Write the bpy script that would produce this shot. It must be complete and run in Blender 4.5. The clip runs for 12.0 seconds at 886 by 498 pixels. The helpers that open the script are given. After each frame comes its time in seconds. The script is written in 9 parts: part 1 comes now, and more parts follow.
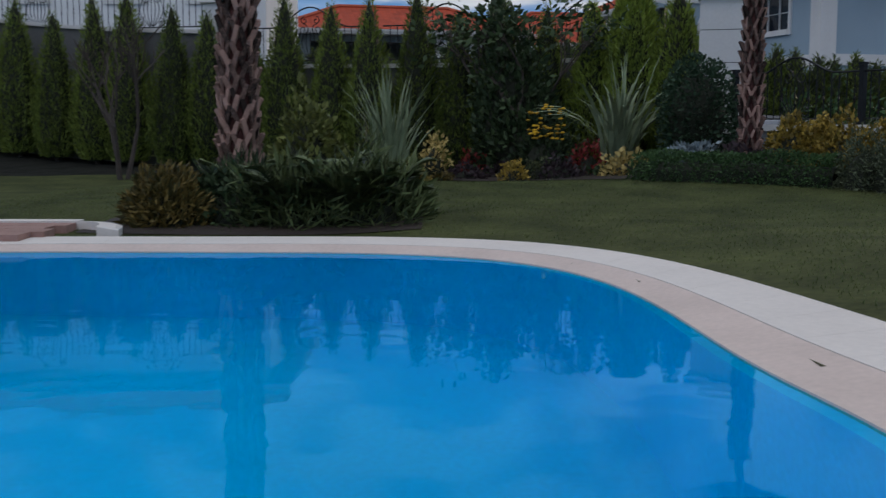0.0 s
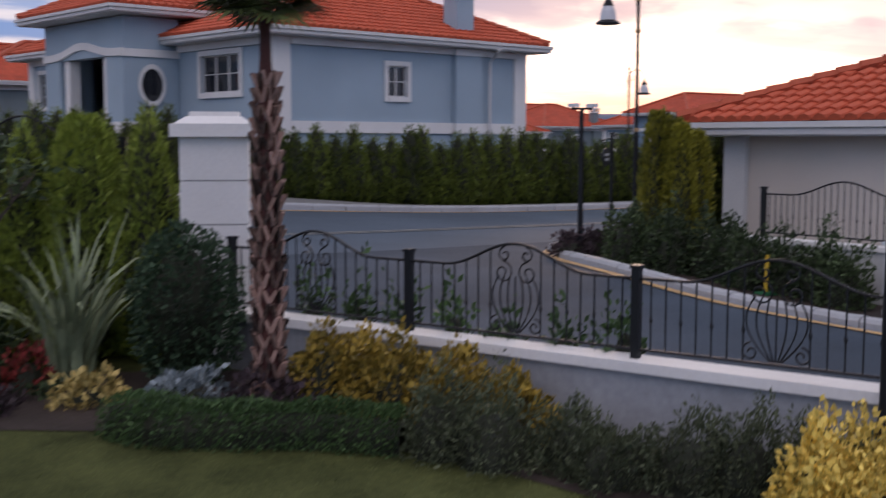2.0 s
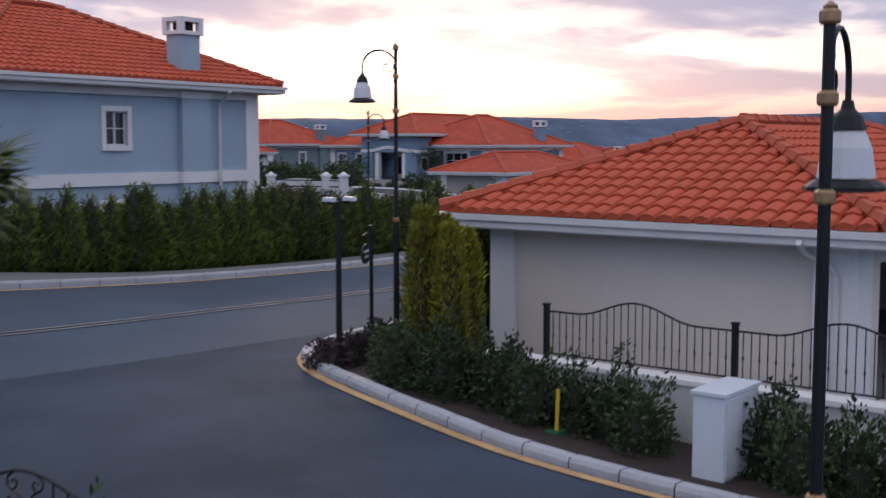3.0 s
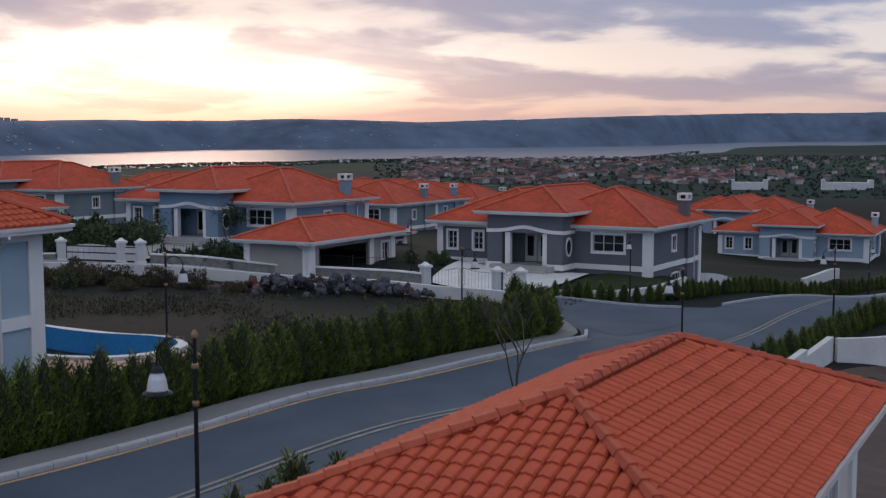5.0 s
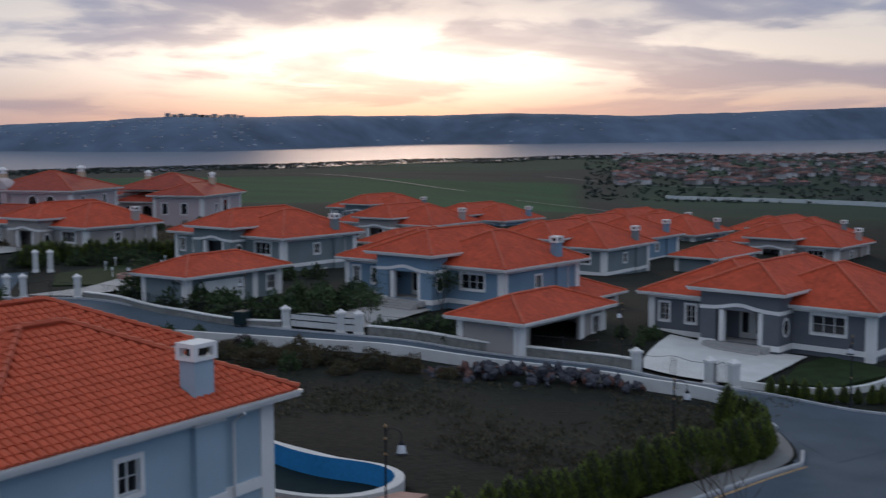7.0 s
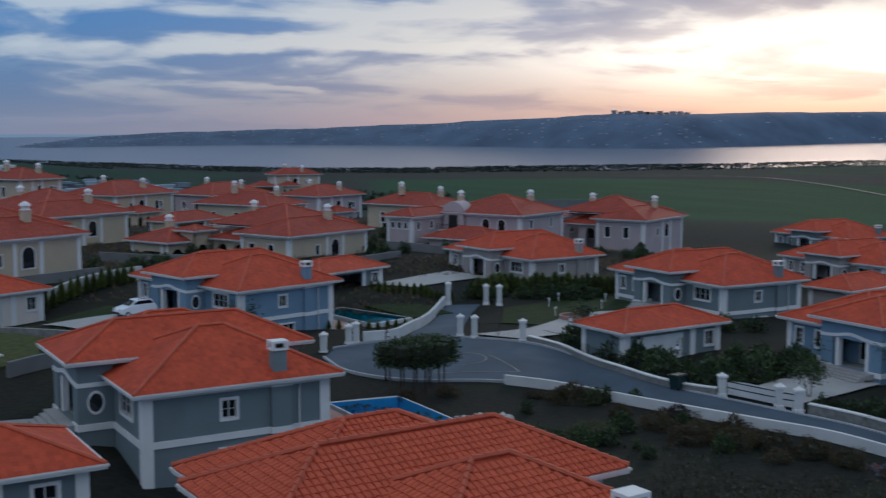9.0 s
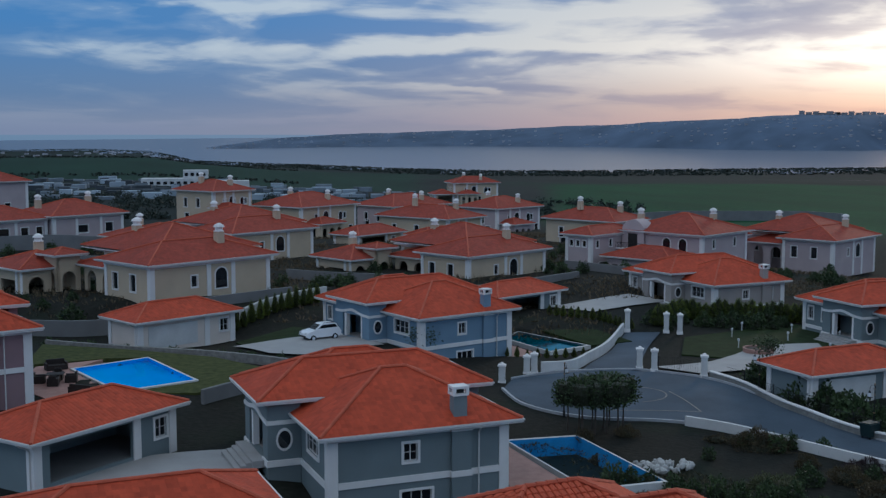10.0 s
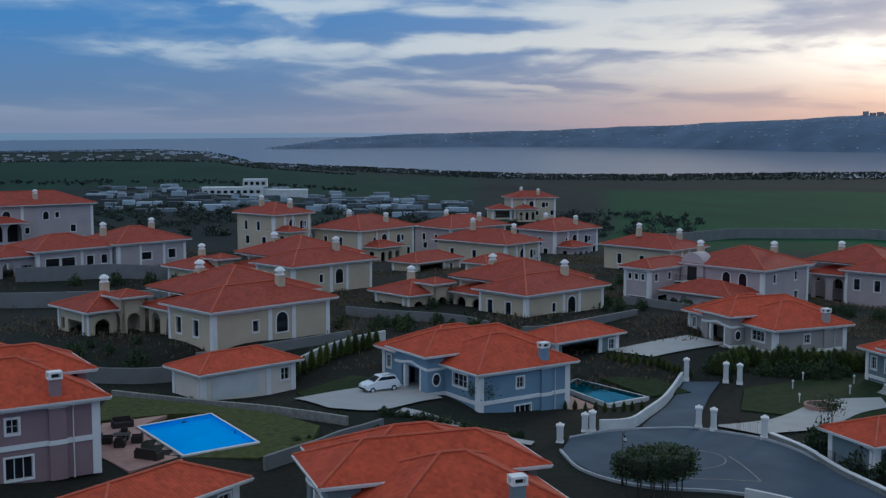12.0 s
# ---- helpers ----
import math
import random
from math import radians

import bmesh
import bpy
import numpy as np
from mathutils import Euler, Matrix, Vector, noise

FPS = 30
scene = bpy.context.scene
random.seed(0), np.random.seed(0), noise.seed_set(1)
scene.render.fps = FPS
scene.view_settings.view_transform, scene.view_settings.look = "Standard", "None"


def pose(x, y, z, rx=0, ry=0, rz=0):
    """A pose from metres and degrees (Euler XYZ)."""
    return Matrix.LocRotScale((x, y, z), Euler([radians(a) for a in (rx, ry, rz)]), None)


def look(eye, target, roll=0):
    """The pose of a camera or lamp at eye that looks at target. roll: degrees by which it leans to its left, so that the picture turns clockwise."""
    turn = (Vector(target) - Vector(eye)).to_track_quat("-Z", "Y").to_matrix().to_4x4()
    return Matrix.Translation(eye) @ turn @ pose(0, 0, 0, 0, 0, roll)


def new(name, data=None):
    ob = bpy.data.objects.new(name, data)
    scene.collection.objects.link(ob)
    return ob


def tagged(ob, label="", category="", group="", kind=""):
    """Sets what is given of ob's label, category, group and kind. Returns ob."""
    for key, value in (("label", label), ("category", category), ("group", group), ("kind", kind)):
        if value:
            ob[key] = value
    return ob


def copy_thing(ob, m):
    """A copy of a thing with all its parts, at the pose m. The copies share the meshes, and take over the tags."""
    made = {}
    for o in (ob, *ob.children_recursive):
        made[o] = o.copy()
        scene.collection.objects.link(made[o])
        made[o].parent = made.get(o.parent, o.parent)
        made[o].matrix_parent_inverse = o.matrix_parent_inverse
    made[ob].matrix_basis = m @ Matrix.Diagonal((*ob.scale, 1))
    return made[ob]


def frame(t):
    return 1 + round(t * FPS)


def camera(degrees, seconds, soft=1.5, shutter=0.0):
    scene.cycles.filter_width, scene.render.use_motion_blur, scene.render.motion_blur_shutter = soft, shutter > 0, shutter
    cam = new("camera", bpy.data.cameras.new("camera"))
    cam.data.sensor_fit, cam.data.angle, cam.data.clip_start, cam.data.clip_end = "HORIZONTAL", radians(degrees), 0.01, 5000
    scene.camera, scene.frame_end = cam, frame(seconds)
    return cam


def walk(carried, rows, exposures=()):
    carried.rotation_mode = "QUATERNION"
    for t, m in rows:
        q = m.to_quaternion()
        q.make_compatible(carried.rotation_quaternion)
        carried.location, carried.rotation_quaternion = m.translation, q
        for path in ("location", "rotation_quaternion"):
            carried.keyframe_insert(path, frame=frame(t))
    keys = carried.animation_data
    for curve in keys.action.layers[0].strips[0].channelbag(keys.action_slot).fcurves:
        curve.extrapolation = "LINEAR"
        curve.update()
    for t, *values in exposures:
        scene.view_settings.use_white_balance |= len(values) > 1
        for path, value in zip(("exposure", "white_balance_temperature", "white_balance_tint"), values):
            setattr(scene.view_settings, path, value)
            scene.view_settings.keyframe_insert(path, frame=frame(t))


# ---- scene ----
cam = camera(42.3, 12.0, soft=1.3, shutter=0.3)
PATH = [
    (0, (0.131, 1.326, 1.367), (0.1315, 3.3145, 1.1510), 0.15),
    (0.5, (0.096, 2.237, 1.452), (0.2471, 4.2218, 1.2570), 0.15),
    (1, (0.122, 3.481, 1.872), (0.5176, 5.4325, 1.6823), 0.2),
    (1.5, (0.247, 4.708, 2.383), (0.8760, 6.5968, 2.1949), 0.2),
    (2, (0.631, 6.090, 3.168), (1.5615, 7.8505, 2.9790), 0.1),
    (2.5, (1.001, 7.222, 3.847), (2.1570, 8.8441, 3.6648), 0.1),
    (3, (1.631, 8.496, 4.671), (2.9545, 9.9842, 4.4887), 0),
    (3.5, (2.185, 9.376, 5.493), (3.6471, 10.7281, 5.3080), 0),
    (3.7, (2.509, 9.703, 5.905), (4.0207, 10.9996, 5.7219), 0),
    (5.3, (2.972, 10.090, 10.199), (4.5306, 11.3304, 10.0160), -0.01),
    (5.5, (2.959, 10.150, 10.880), (4.5173, 11.3892, 10.6946), -0.02),
    (6, (2.945, 10.014, 12.348), (4.5055, 11.2518, 12.1599), -0.09),
    (6.5, (2.901, 10.014, 13.794), (4.4033, 11.3200, 13.6030), -0.10),
    (7, (2.749, 10.004, 15.351), (4.0539, 11.5072, 15.1557), -0.13),
    (7.2, (2.601, 9.919, 15.927), (3.8404, 11.4757, 15.7321), -0.16),
    (8.8, (2.544, 9.760, 20.156), (3.2817, 11.6083, 19.9533), 0.29),
    (9, (2.533, 9.729, 20.692), (3.1848, 11.6091, 20.4870), 0.14),
    (9.5, (2.381, 9.675, 22.023), (2.8338, 11.6120, 21.8176), 0.03),
    (10, (2.243, 9.836, 23.512), (2.5976, 11.7933, 23.3068), 0.06),
    (10.5, (2.270, 9.743, 24.810), (2.5777, 11.7080, 24.6040), 0.06),
    (11, (2.170, 9.787, 26.228), (2.4189, 11.7606, 26.0192), 0.08),
    (11.5, (2.065, 9.847, 27.660), (2.3170, 11.8205, 27.4506), 0.11),
    (12, (2.003, 9.812, 29.065), (2.2601, 11.7850, 28.8565), 0.06),
]
walk(cam, [(t, look(eye, target, roll)) for t, eye, target, roll in PATH],
     exposures=[(0.0, 0.1, 6350, 6), (1.0, 0.46, 6850, 12), (2.0, 0.5, 6850, 21), (3.0, 0.48, 6450, 18), (3.7, 0.38, 6400, 16), (5.4, 0.0, 6250, 10), (7.0, -0.1, 6050, 6), (9.0, -0.12, 5620, 1), (12.0, -0.05, 5520, -2)])

# ---------------- world, sun ----------------
SUNSET = 38.0          # bearing of the sunset, degrees clockwise from +y
world = bpy.data.worlds.new("dusk_sky")
scene.world = world
world.use_nodes = True
WN, WL = world.node_tree.nodes, world.node_tree.links
WN.clear()


def wnode(kind, **kw):
    n = WN.new(kind)
    for k, v in kw.items():
        n.inputs[k].default_value = v
    return n


def wmath(op, a, b=None, c=None):
    n = WN.new("ShaderNodeMath")
    n.operation = op
    for i, v in enumerate((a, b, c)):
        if v is None:
            continue
        if isinstance(v, (int, float)):
            n.inputs[i].default_value = v
        else:
            WL.new(v, n.inputs[i])
    return n.outputs[0]


def wramp(fac, stops):
    n = WN.new("ShaderNodeValToRGB")
    e = n.color_ramp.elements
    while len(e) < len(stops):
        e.new(0.5)
    for el, (p, c) in zip(e, stops):
        el.position, el.color = p, (*c, 1) if len(c) == 3 else c
    WL.new(fac, n.inputs[0])
    return n.outputs[0]


def wmix(fac, a, b, blend="MIX"):
    n = WN.new("ShaderNodeMix")
    n.data_type, n.blend_type = "RGBA", blend
    for sock, v in ((n.inputs[0], fac), (n.inputs[6], a), (n.inputs[7], b)):
        if isinstance(v, (int, float)):
            sock.default_value = v
        elif isinstance(v, tuple):
            sock.default_value = (*v, 1)
        else:
            WL.new(v, sock)
    return n.outputs[2]


tc = WN.new("ShaderNodeTexCoord")
sep = WN.new("ShaderNodeSeparateXYZ")
WL.new(tc.outputs["Generated"], sep.inputs[0])
dx, dy, dz = sep.outputs
sx, sy = math.sin(radians(SUNSET)), math.cos(radians(SUNSET))
up = wmath("MAXIMUM", dz, 0.0)
# bearing from the sunset, in radians, clockwise
az = wmath("ARCTAN2", wmath("SUBTRACT", wmath("MULTIPLY", dx, sy), wmath("MULTIPLY", dy, sx)), wmath("ADD", wmath("MULTIPLY", dx, sx), wmath("MULTIPLY", dy, sy)))
# cloud banks: long in bearing, thin in height, opening out overhead
rise = wmath("DIVIDE", up, wmath("ADD", wmath("MULTIPLY", up, 2.2), 0.55))


def clouds(kx, ky, scale, detail, ox, tilt=0.0):
    c = WN.new("ShaderNodeCombineXYZ")
    WL.new(wmath("ADD", wmath("MULTIPLY", az, kx), ox), c.inputs[0])
    WL.new(wmath("ADD", wmath("MULTIPLY", rise, ky), wmath("MULTIPLY", az, tilt)), c.inputs[1])
    n = wnode("ShaderNodeTexNoise", Scale=scale, Detail=detail, Roughness=0.5, Distortion=0.5)
    WL.new(c.outputs[0], n.inputs["Vector"])
    return n.outputs["Fac"]


bank, wisp = clouds(4.6, 21.0, 1.0, 6.0, 2.35, 0.7), clouds(13.0, 48.0, 1.0, 5.0, 7.1, -1.0)
far_az = wmath("EXPONENT", wmath("MULTIPLY", wmath("POWER", wmath("DIVIDE", az, 0.75), 2.0), -1.0))
cl = wmath("ADD", wmath("ADD", wmath("MULTIPLY", bank, 0.74), wmath("MULTIPLY", wisp, 0.26)), wmath("MULTIPLY", wmath("SUBTRACT", 0.55, far_az), 0.055))
# the long banks and the open bands between them: bearing, height, half-width and half-height in degrees
veer = clouds(9.0, 40.0, 1.0, 4.0, 3.3, 0.4)
tilt_ = clouds(7.0, 26.0, 1.0, 5.0, 11.0, -0.5)
waz = wmath("ADD", wmath("MULTIPLY", az, 57.2958), wmath("ADD", wmath("MULTIPLY", wmath("SUBTRACT", veer, 0.5), 16.0), SUNSET))
wel = wmath("ADD", wmath("MULTIPLY", dz, 57.2958), wmath("MULTIPLY", wmath("SUBTRACT", tilt_, 0.5), 1.8))


def band(a, e, w, h):
    p = wmath("POWER", wmath("DIVIDE", wmath("SUBTRACT", waz, a), w), 2.0)
    q = wmath("POWER", wmath("DIVIDE", wmath("SUBTRACT", wel, e), h), 2.0)
    return wmath("EXPONENT", wmath("MULTIPLY", wmath("ADD", p, q), -1.0))


shape = None
for a_, e_, w_, h_, k_ in ((7, 4.9, 7, 0.5, 0.13), (9.5, 3.55, 2.2, 0.25, 0.13), (19.5, 3.7, 6, 0.45, 0.12), (64, 3.0, 11, 0.55, 0.13), (53, 2.9, 3.4, 0.25, 0.13), (61, 6.9, 12, 0.6, 0.15), (56, 5.7, 9, 0.45, 0.10), (26, 5.4, 5, 0.5, 0.12), (-9, 4.6, 8, 1.6, 0.10), (3, 2.6, 12, 0.5, 0.06),
                           (12, 4.15, 11, 0.4, -0.13), (24, 5.2, 6, 0.35, -0.10), (55, 4.5, 4.5, 0.4, -0.14), (69, 4.5, 7, 0.4, -0.13), (17, 5.9, 4, 0.3, -0.10), (-1, 5.9, 3, 0.25, -0.12), (10.4, 2.1, 2.4, 0.13, -0.16)):
    v_ = wmath("MULTIPLY", band(a_, e_, w_, h_), k_)
    shape = v_ if shape is None else wmath("ADD", shape, v_)
cl = wmath("ADD", cl, shape)
cloud = wramp(cl, [(0.42, (0, 0, 0)), (0.47, (0.25, 0.25, 0.25)), (0.52, (0.8, 0.8, 0.8)), (0.58, (1, 1, 1))])
# the sunset's glow: a wide pale core a little above the hills, peach round it
azs = wmath("MINIMUM", az, wmath("MULTIPLY", az, 0.42))
near_az = wmath("EXPONENT", wmath("MULTIPLY", wmath("POWER", wmath("DIVIDE", azs, 0.40), 2.0), -1.0))
mid_az = wmath("EXPONENT", wmath("MULTIPLY", wmath("POWER", wmath("DIVIDE", az, 0.75), 2.0), -1.0))
core_az = wmath("EXPONENT", wmath("MULTIPLY", wmath("POWER", wmath("DIVIDE", az, 0.20), 2.0), -1.0))
core_el = wmath("EXPONENT", wmath("MULTIPLY", wmath("POWER", wmath("DIVIDE", wmath("SUBTRACT", up, 0.064), 0.030), 2.0), -1.0))
low = wramp(up, [(0.0, (1, 1, 1)), (0.12, (0.75, 0.75, 0.75)), (0.35, (0, 0, 0))])
warm = wmath("MULTIPLY", near_az, low)
gap_cool = wramp(up, [(0.0, (0.25, 0.29, 0.42)), (0.03, (0.31, 0.36, 0.48)), (0.07, (0.41, 0.53, 0.69)), (0.2, (0.43, 0.58, 0.78)), (0.5, (0.56, 0.63, 0.73))])
gap_warm = wramp(up, [(0.0, (0.86, 0.50, 0.40)), (0.03, (0.95, 0.64, 0.50)), (0.065, (1.05, 0.86, 0.74)), (0.13, (0.85, 0.76, 0.74))])
gap_lit = wmix(mid_az, gap_cool, (0.80, 0.72, 0.70))
gap = wmix(warm, wmix(wramp(up, [(0.02, (0, 0, 0)), (0.07, (1, 1, 1)), (0.13, (0.8, 0.8, 0.8)), (0.24, (0, 0, 0))]), gap_cool, gap_lit), gap_warm)
cl_cool = wramp(up, [(0.0, (0.25, 0.29, 0.40)), (0.03, (0.14, 0.24, 0.42)), (0.09, (0.075, 0.235, 0.53)), (0.2, (0.10, 0.25, 0.52)), (0.5, (0.31, 0.35, 0.41))])
cl_warm = wramp(up, [(0.0, (0.70, 0.47, 0.43)), (0.05, (0.57, 0.45, 0.47)), (0.10, (0.46, 0.42, 0.48))])
cld = wmix(warm, cl_cool, cl_warm)
open_core = wmath("MULTIPLY", wmath("MULTIPLY", core_az, core_el), wmath("SUBTRACT", 1.55, wmath("MULTIPLY", cloud, 1.05)))
cover = wmath("MULTIPLY", cloud, wmath("SUBTRACT", 1.0, wmath("MINIMUM", open_core, 0.92)))
sky_low = wmix(1.0, wmix(cover, gap, cld), wmix(open_core, (0.0, 0.0, 0.0), (0.95, 0.80, 0.66)), "ADD")
# the cloud deck is brightest overhead, as under any overcast sky
over = wramp(up, [(0.14, (1, 1, 1)), (0.45, (1.20, 1.22, 1.25)), (0.9, (1.36, 1.38, 1.42))])
# the sky opposite the sunset is evenly bright and a little pink
turned = wmath("MULTIPLY", wmath("SUBTRACT", 1.0, wmath("COSINE", az)), 0.5)
back = wramp(turned, [(0.30, (1, 1, 1)), (0.75, (1.62, 1.42, 1.34))])
sky_col = wmix(1.0, wmix(1.0, sky_low, over, "MULTIPLY"), back, "MULTIPLY")
sea = wramp(wmath("MULTIPLY", dz, -1.0), [(0.0, (0.20, 0.29, 0.42)), (0.02, (0.16, 0.24, 0.36)), (0.2, (0.04, 0.05, 0.06))])
below = wmath("LESS_THAN", dz, -0.0035)
col = wmix(below, sky_col, sea)
nishita = WN.new("ShaderNodeTexSky")
nishita.sky_type, nishita.sun_disc = "NISHITA", False
nishita.sun_elevation, nishita.sun_rotation = radians(2.0), radians(SUNSET)
bg1 = WN.new("ShaderNodeBackground")
WL.new(nishita.outputs[0], bg1.inputs[0])
bg1.inputs[1].default_value = 0.012
bg2 = WN.new("ShaderNodeBackground")
WL.new(col, bg2.inputs[0])
bg2.inputs[1].default_value = 0.85
add = WN.new("ShaderNodeAddShader")
WL.new(bg1.outputs[0], add.inputs[0])
WL.new(bg2.outputs[0], add.inputs[1])
wout = WN.new("ShaderNodeOutputWorld")
WL.new(add.outputs[0], wout.inputs[0])

sun = new("sun", bpy.data.lights.new("sun", "SUN"))
sun.data.energy, sun.data.angle, sun.data.color = 0.5, radians(12), (1.0, 0.72, 0.52)
sun.matrix_world = look((0, 0, 50), (-sx * 10, -sy * 10, 50 - 2.4))

# ---------------- materials ----------------


def mat(name, col, rough=0.75, metal=0.0, var=0.18, scale=1.2, fine=18.0, bump=0.15, island=0.0, spec=0.3, hue=None, coords="Object"):
    """A surface with stains at one scale, grain at a finer one, and relief; island: spread from piece to piece."""
    m = bpy.data.materials.new(name)
    m.use_nodes = True
    N, L = m.node_tree.nodes, m.node_tree.links
    p = N["Principled BSDF"]
    p.inputs["Roughness"].default_value, p.inputs["Metallic"].default_value = rough, metal
    p.inputs["Specular IOR Level"].default_value = spec
    t = N.new("ShaderNodeTexCoord")
    a, b = N.new("ShaderNodeTexNoise"), N.new("ShaderNodeTexNoise")
    a.inputs["Scale"].default_value, a.inputs["Detail"].default_value = scale, 4
    b.inputs["Scale"].default_value, b.inputs["Detail"].default_value = fine, 3
    for n in (a, b):
        L.new(t.outputs[coords], n.inputs["Vector"])
    s = N.new("ShaderNodeMath")
    s.operation = "MULTIPLY_ADD"
    L.new(a.outputs["Fac"], s.inputs[0])
    s.inputs[1].default_value = 0.6
    q = N.new("ShaderNodeMath")
    q.operation = "MULTIPLY"
    L.new(b.outputs["Fac"], q.inputs[0])
    q.inputs[1].default_value = 0.4
    L.new(q.outputs[0], s.inputs[2])
    fac = s.outputs[0]
    if island:
        g = N.new("ShaderNodeNewGeometry")
        o = N.new("ShaderNodeObjectInfo")
        add1 = N.new("ShaderNodeMath")
        add1.operation = "MULTIPLY_ADD"
        L.new(g.outputs["Random Per Island"], add1.inputs[0])
        add1.inputs[1].default_value = island
        L.new(fac, add1.inputs[2])
        add2 = N.new("ShaderNodeMath")
        add2.operation = "MULTIPLY_ADD"
        L.new(o.outputs["Random"], add2.inputs[0])
        add2.inputs[1].default_value = island * 0.6
        L.new(add1.outputs[0], add2.inputs[2])
        add3 = N.new("ShaderNodeMath")
        add3.operation = "SUBTRACT"
        L.new(add2.outputs[0], add3.inputs[0])
        add3.inputs[1].default_value = island * 0.8
        fac = add3.outputs[0]
    r = N.new("ShaderNodeValToRGB")
    lo = [max(0.0, c * (1 - 2.2 * var)) for c in col]
    hi = [c * (1 + 2.2 * var) for c in (hue or col)]
    r.color_ramp.elements[0].position, r.color_ramp.elements[0].color = 0.2, (*lo, 1)
    r.color_ramp.elements[1].position, r.color_ramp.elements[1].color = 0.8, (*hi, 1)
    L.new(fac, r.inputs[0])
    L.new(r.outputs[0], p.inputs["Base Color"])
    if bump:
        bp = N.new("ShaderNodeBump")
        bp.inputs["Strength"].default_value, bp.inputs["Distance"].default_value = bump, 0.02
        L.new(b.outputs["Fac"], bp.inputs["Height"])
        L.new(bp.outputs[0], p.inputs["Normal"])
    return m


def roof_mat(name, col):
    """Clay tiles from the roof's own slope coordinates: barrels across, rows up the slope."""
    m = mat(name, col, rough=0.75, var=0.14, scale=0.6, fine=3.0, bump=0, spec=0.2)
    N, L = m.node_tree.nodes, m.node_tree.links
    p = N["Principled BSDF"]
    uv = N.new("ShaderNodeUVMap")
    sp = N.new("ShaderNodeSeparateXYZ")
    L.new(uv.outputs[0], sp.inputs[0])

    def mm(op, a, b=None):
        n = N.new("ShaderNodeMath")
        n.operation = op
        for i, v in enumerate((a, b)):
            if v is None:
                continue
            if isinstance(v, (int, float)):
                n.inputs[i].default_value = v
            else:
                L.new(v, n.inputs[i])
        return n.outputs[0]
    u, v = mm("DIVIDE", sp.outputs[0], 0.30), mm("DIVIDE", sp.outputs[1], 0.36)
    barrel = mm("ABSOLUTE", mm("SINE", mm("MULTIPLY", u, math.pi)))
    row = mm("SUBTRACT", 1.0, mm("FRACT", v))
    h = mm("ADD", mm("MULTIPLY", barrel, 0.6), mm("MULTIPLY", row, 0.5))
    bp = N.new("ShaderNodeBump")
    bp.inputs["Strength"].default_value, bp.inputs["Distance"].default_value = 0.5, 0.05
    L.new(h, bp.inputs["Height"])
    L.new(bp.outputs[0], p.inputs["Normal"])
    cv = N.new("ShaderNodeCombineXYZ")
    L.new(mm("FLOOR", u), cv.inputs[0])
    L.new(mm("FLOOR", v), cv.inputs[1])
    wn = N.new("ShaderNodeTexWhiteNoise")
    L.new(cv.outputs[0], wn.inputs["Vector"])
    mx = N.new("ShaderNodeMix")
    mx.data_type, mx.blend_type = "RGBA", "MULTIPLY"
    mx.inputs[0].default_value = 1.0
    src = p.inputs["Base Color"].links[0].from_socket
    rr = N.new("ShaderNodeValToRGB")
    rr.color_ramp.elements[0].color, rr.color_ramp.elements[1].color = (0.80, 0.80, 0.80, 1), (1.12, 1.12, 1.12, 1)
    L.new(wn.outputs["Value"], rr.inputs[0])
    L.new(src, mx.inputs[6])
    L.new(rr.outputs[0], mx.inputs[7])
    L.new(mx.outputs[2], p.inputs["Base Color"])
    return m


M_TILE = roof_mat("clay_roof", (0.41, 0.062, 0.026))
M_TILE_OLD = roof_mat("clay_roof_brown", (0.27, 0.048, 0.028))
M_TILE_PIECE = mat("clay_tile", (0.47, 0.092, 0.045), var=0.12, scale=3, fine=30, island=0.16, spec=0.2)
M_RIDGE = mat("clay_ridge", (0.42, 0.09, 0.045), var=0.15, scale=2)
M_TRIM = mat("white_painted_render", (0.71, 0.69, 0.67), var=0.06, scale=0.8, fine=25, bump=0.08)
M_WHITE = mat("fresh_white_render", (0.80, 0.79, 0.77), var=0.05, scale=0.6, fine=30, bump=0.08)
M_GUTTER = mat("white_gutter_paint", (0.60, 0.58, 0.56), rough=0.45, var=0.05, bump=0.03)
STUCCO = {
    "blue": mat("blue_stucco", (0.17, 0.25, 0.33), var=0.07, scale=0.5, fine=40, bump=0.15),
    "sky": mat("soft_blue_stucco", (0.31, 0.395, 0.46), var=0.07, scale=0.5, fine=40, bump=0.15),
    "slate": mat("slate_blue_stucco", (0.165, 0.20, 0.21), var=0.07, scale=0.5, fine=40, bump=0.15),
    "grey": mat("dark_grey_stucco", (0.115, 0.122, 0.138), var=0.07, scale=0.5, fine=40, bump=0.15),
    "taupe": mat("taupe_stucco", (0.32, 0.29, 0.27), var=0.07, scale=0.5, fine=40, bump=0.15),
    "mauve": mat("mauve_stucco", (0.25, 0.165, 0.175), var=0.07, scale=0.5, fine=40, bump=0.15),
    "beige": mat("beige_stucco", (0.66, 0.58, 0.51), var=0.06, scale=0.5, fine=40, bump=0.15),
    "cream": mat("cream_stucco", (0.50, 0.405, 0.29), var=0.07, scale=0.4, fine=40, bump=0.15),
    "pink": mat("pale_pink_stucco", (0.42, 0.35, 0.35), var=0.07, scale=0.4, fine=40, bump=0.15),
    "light": mat("light_blue_stucco", (0.26, 0.33, 0.40), var=0.07, scale=0.5, fine=40, bump=0.15),
}
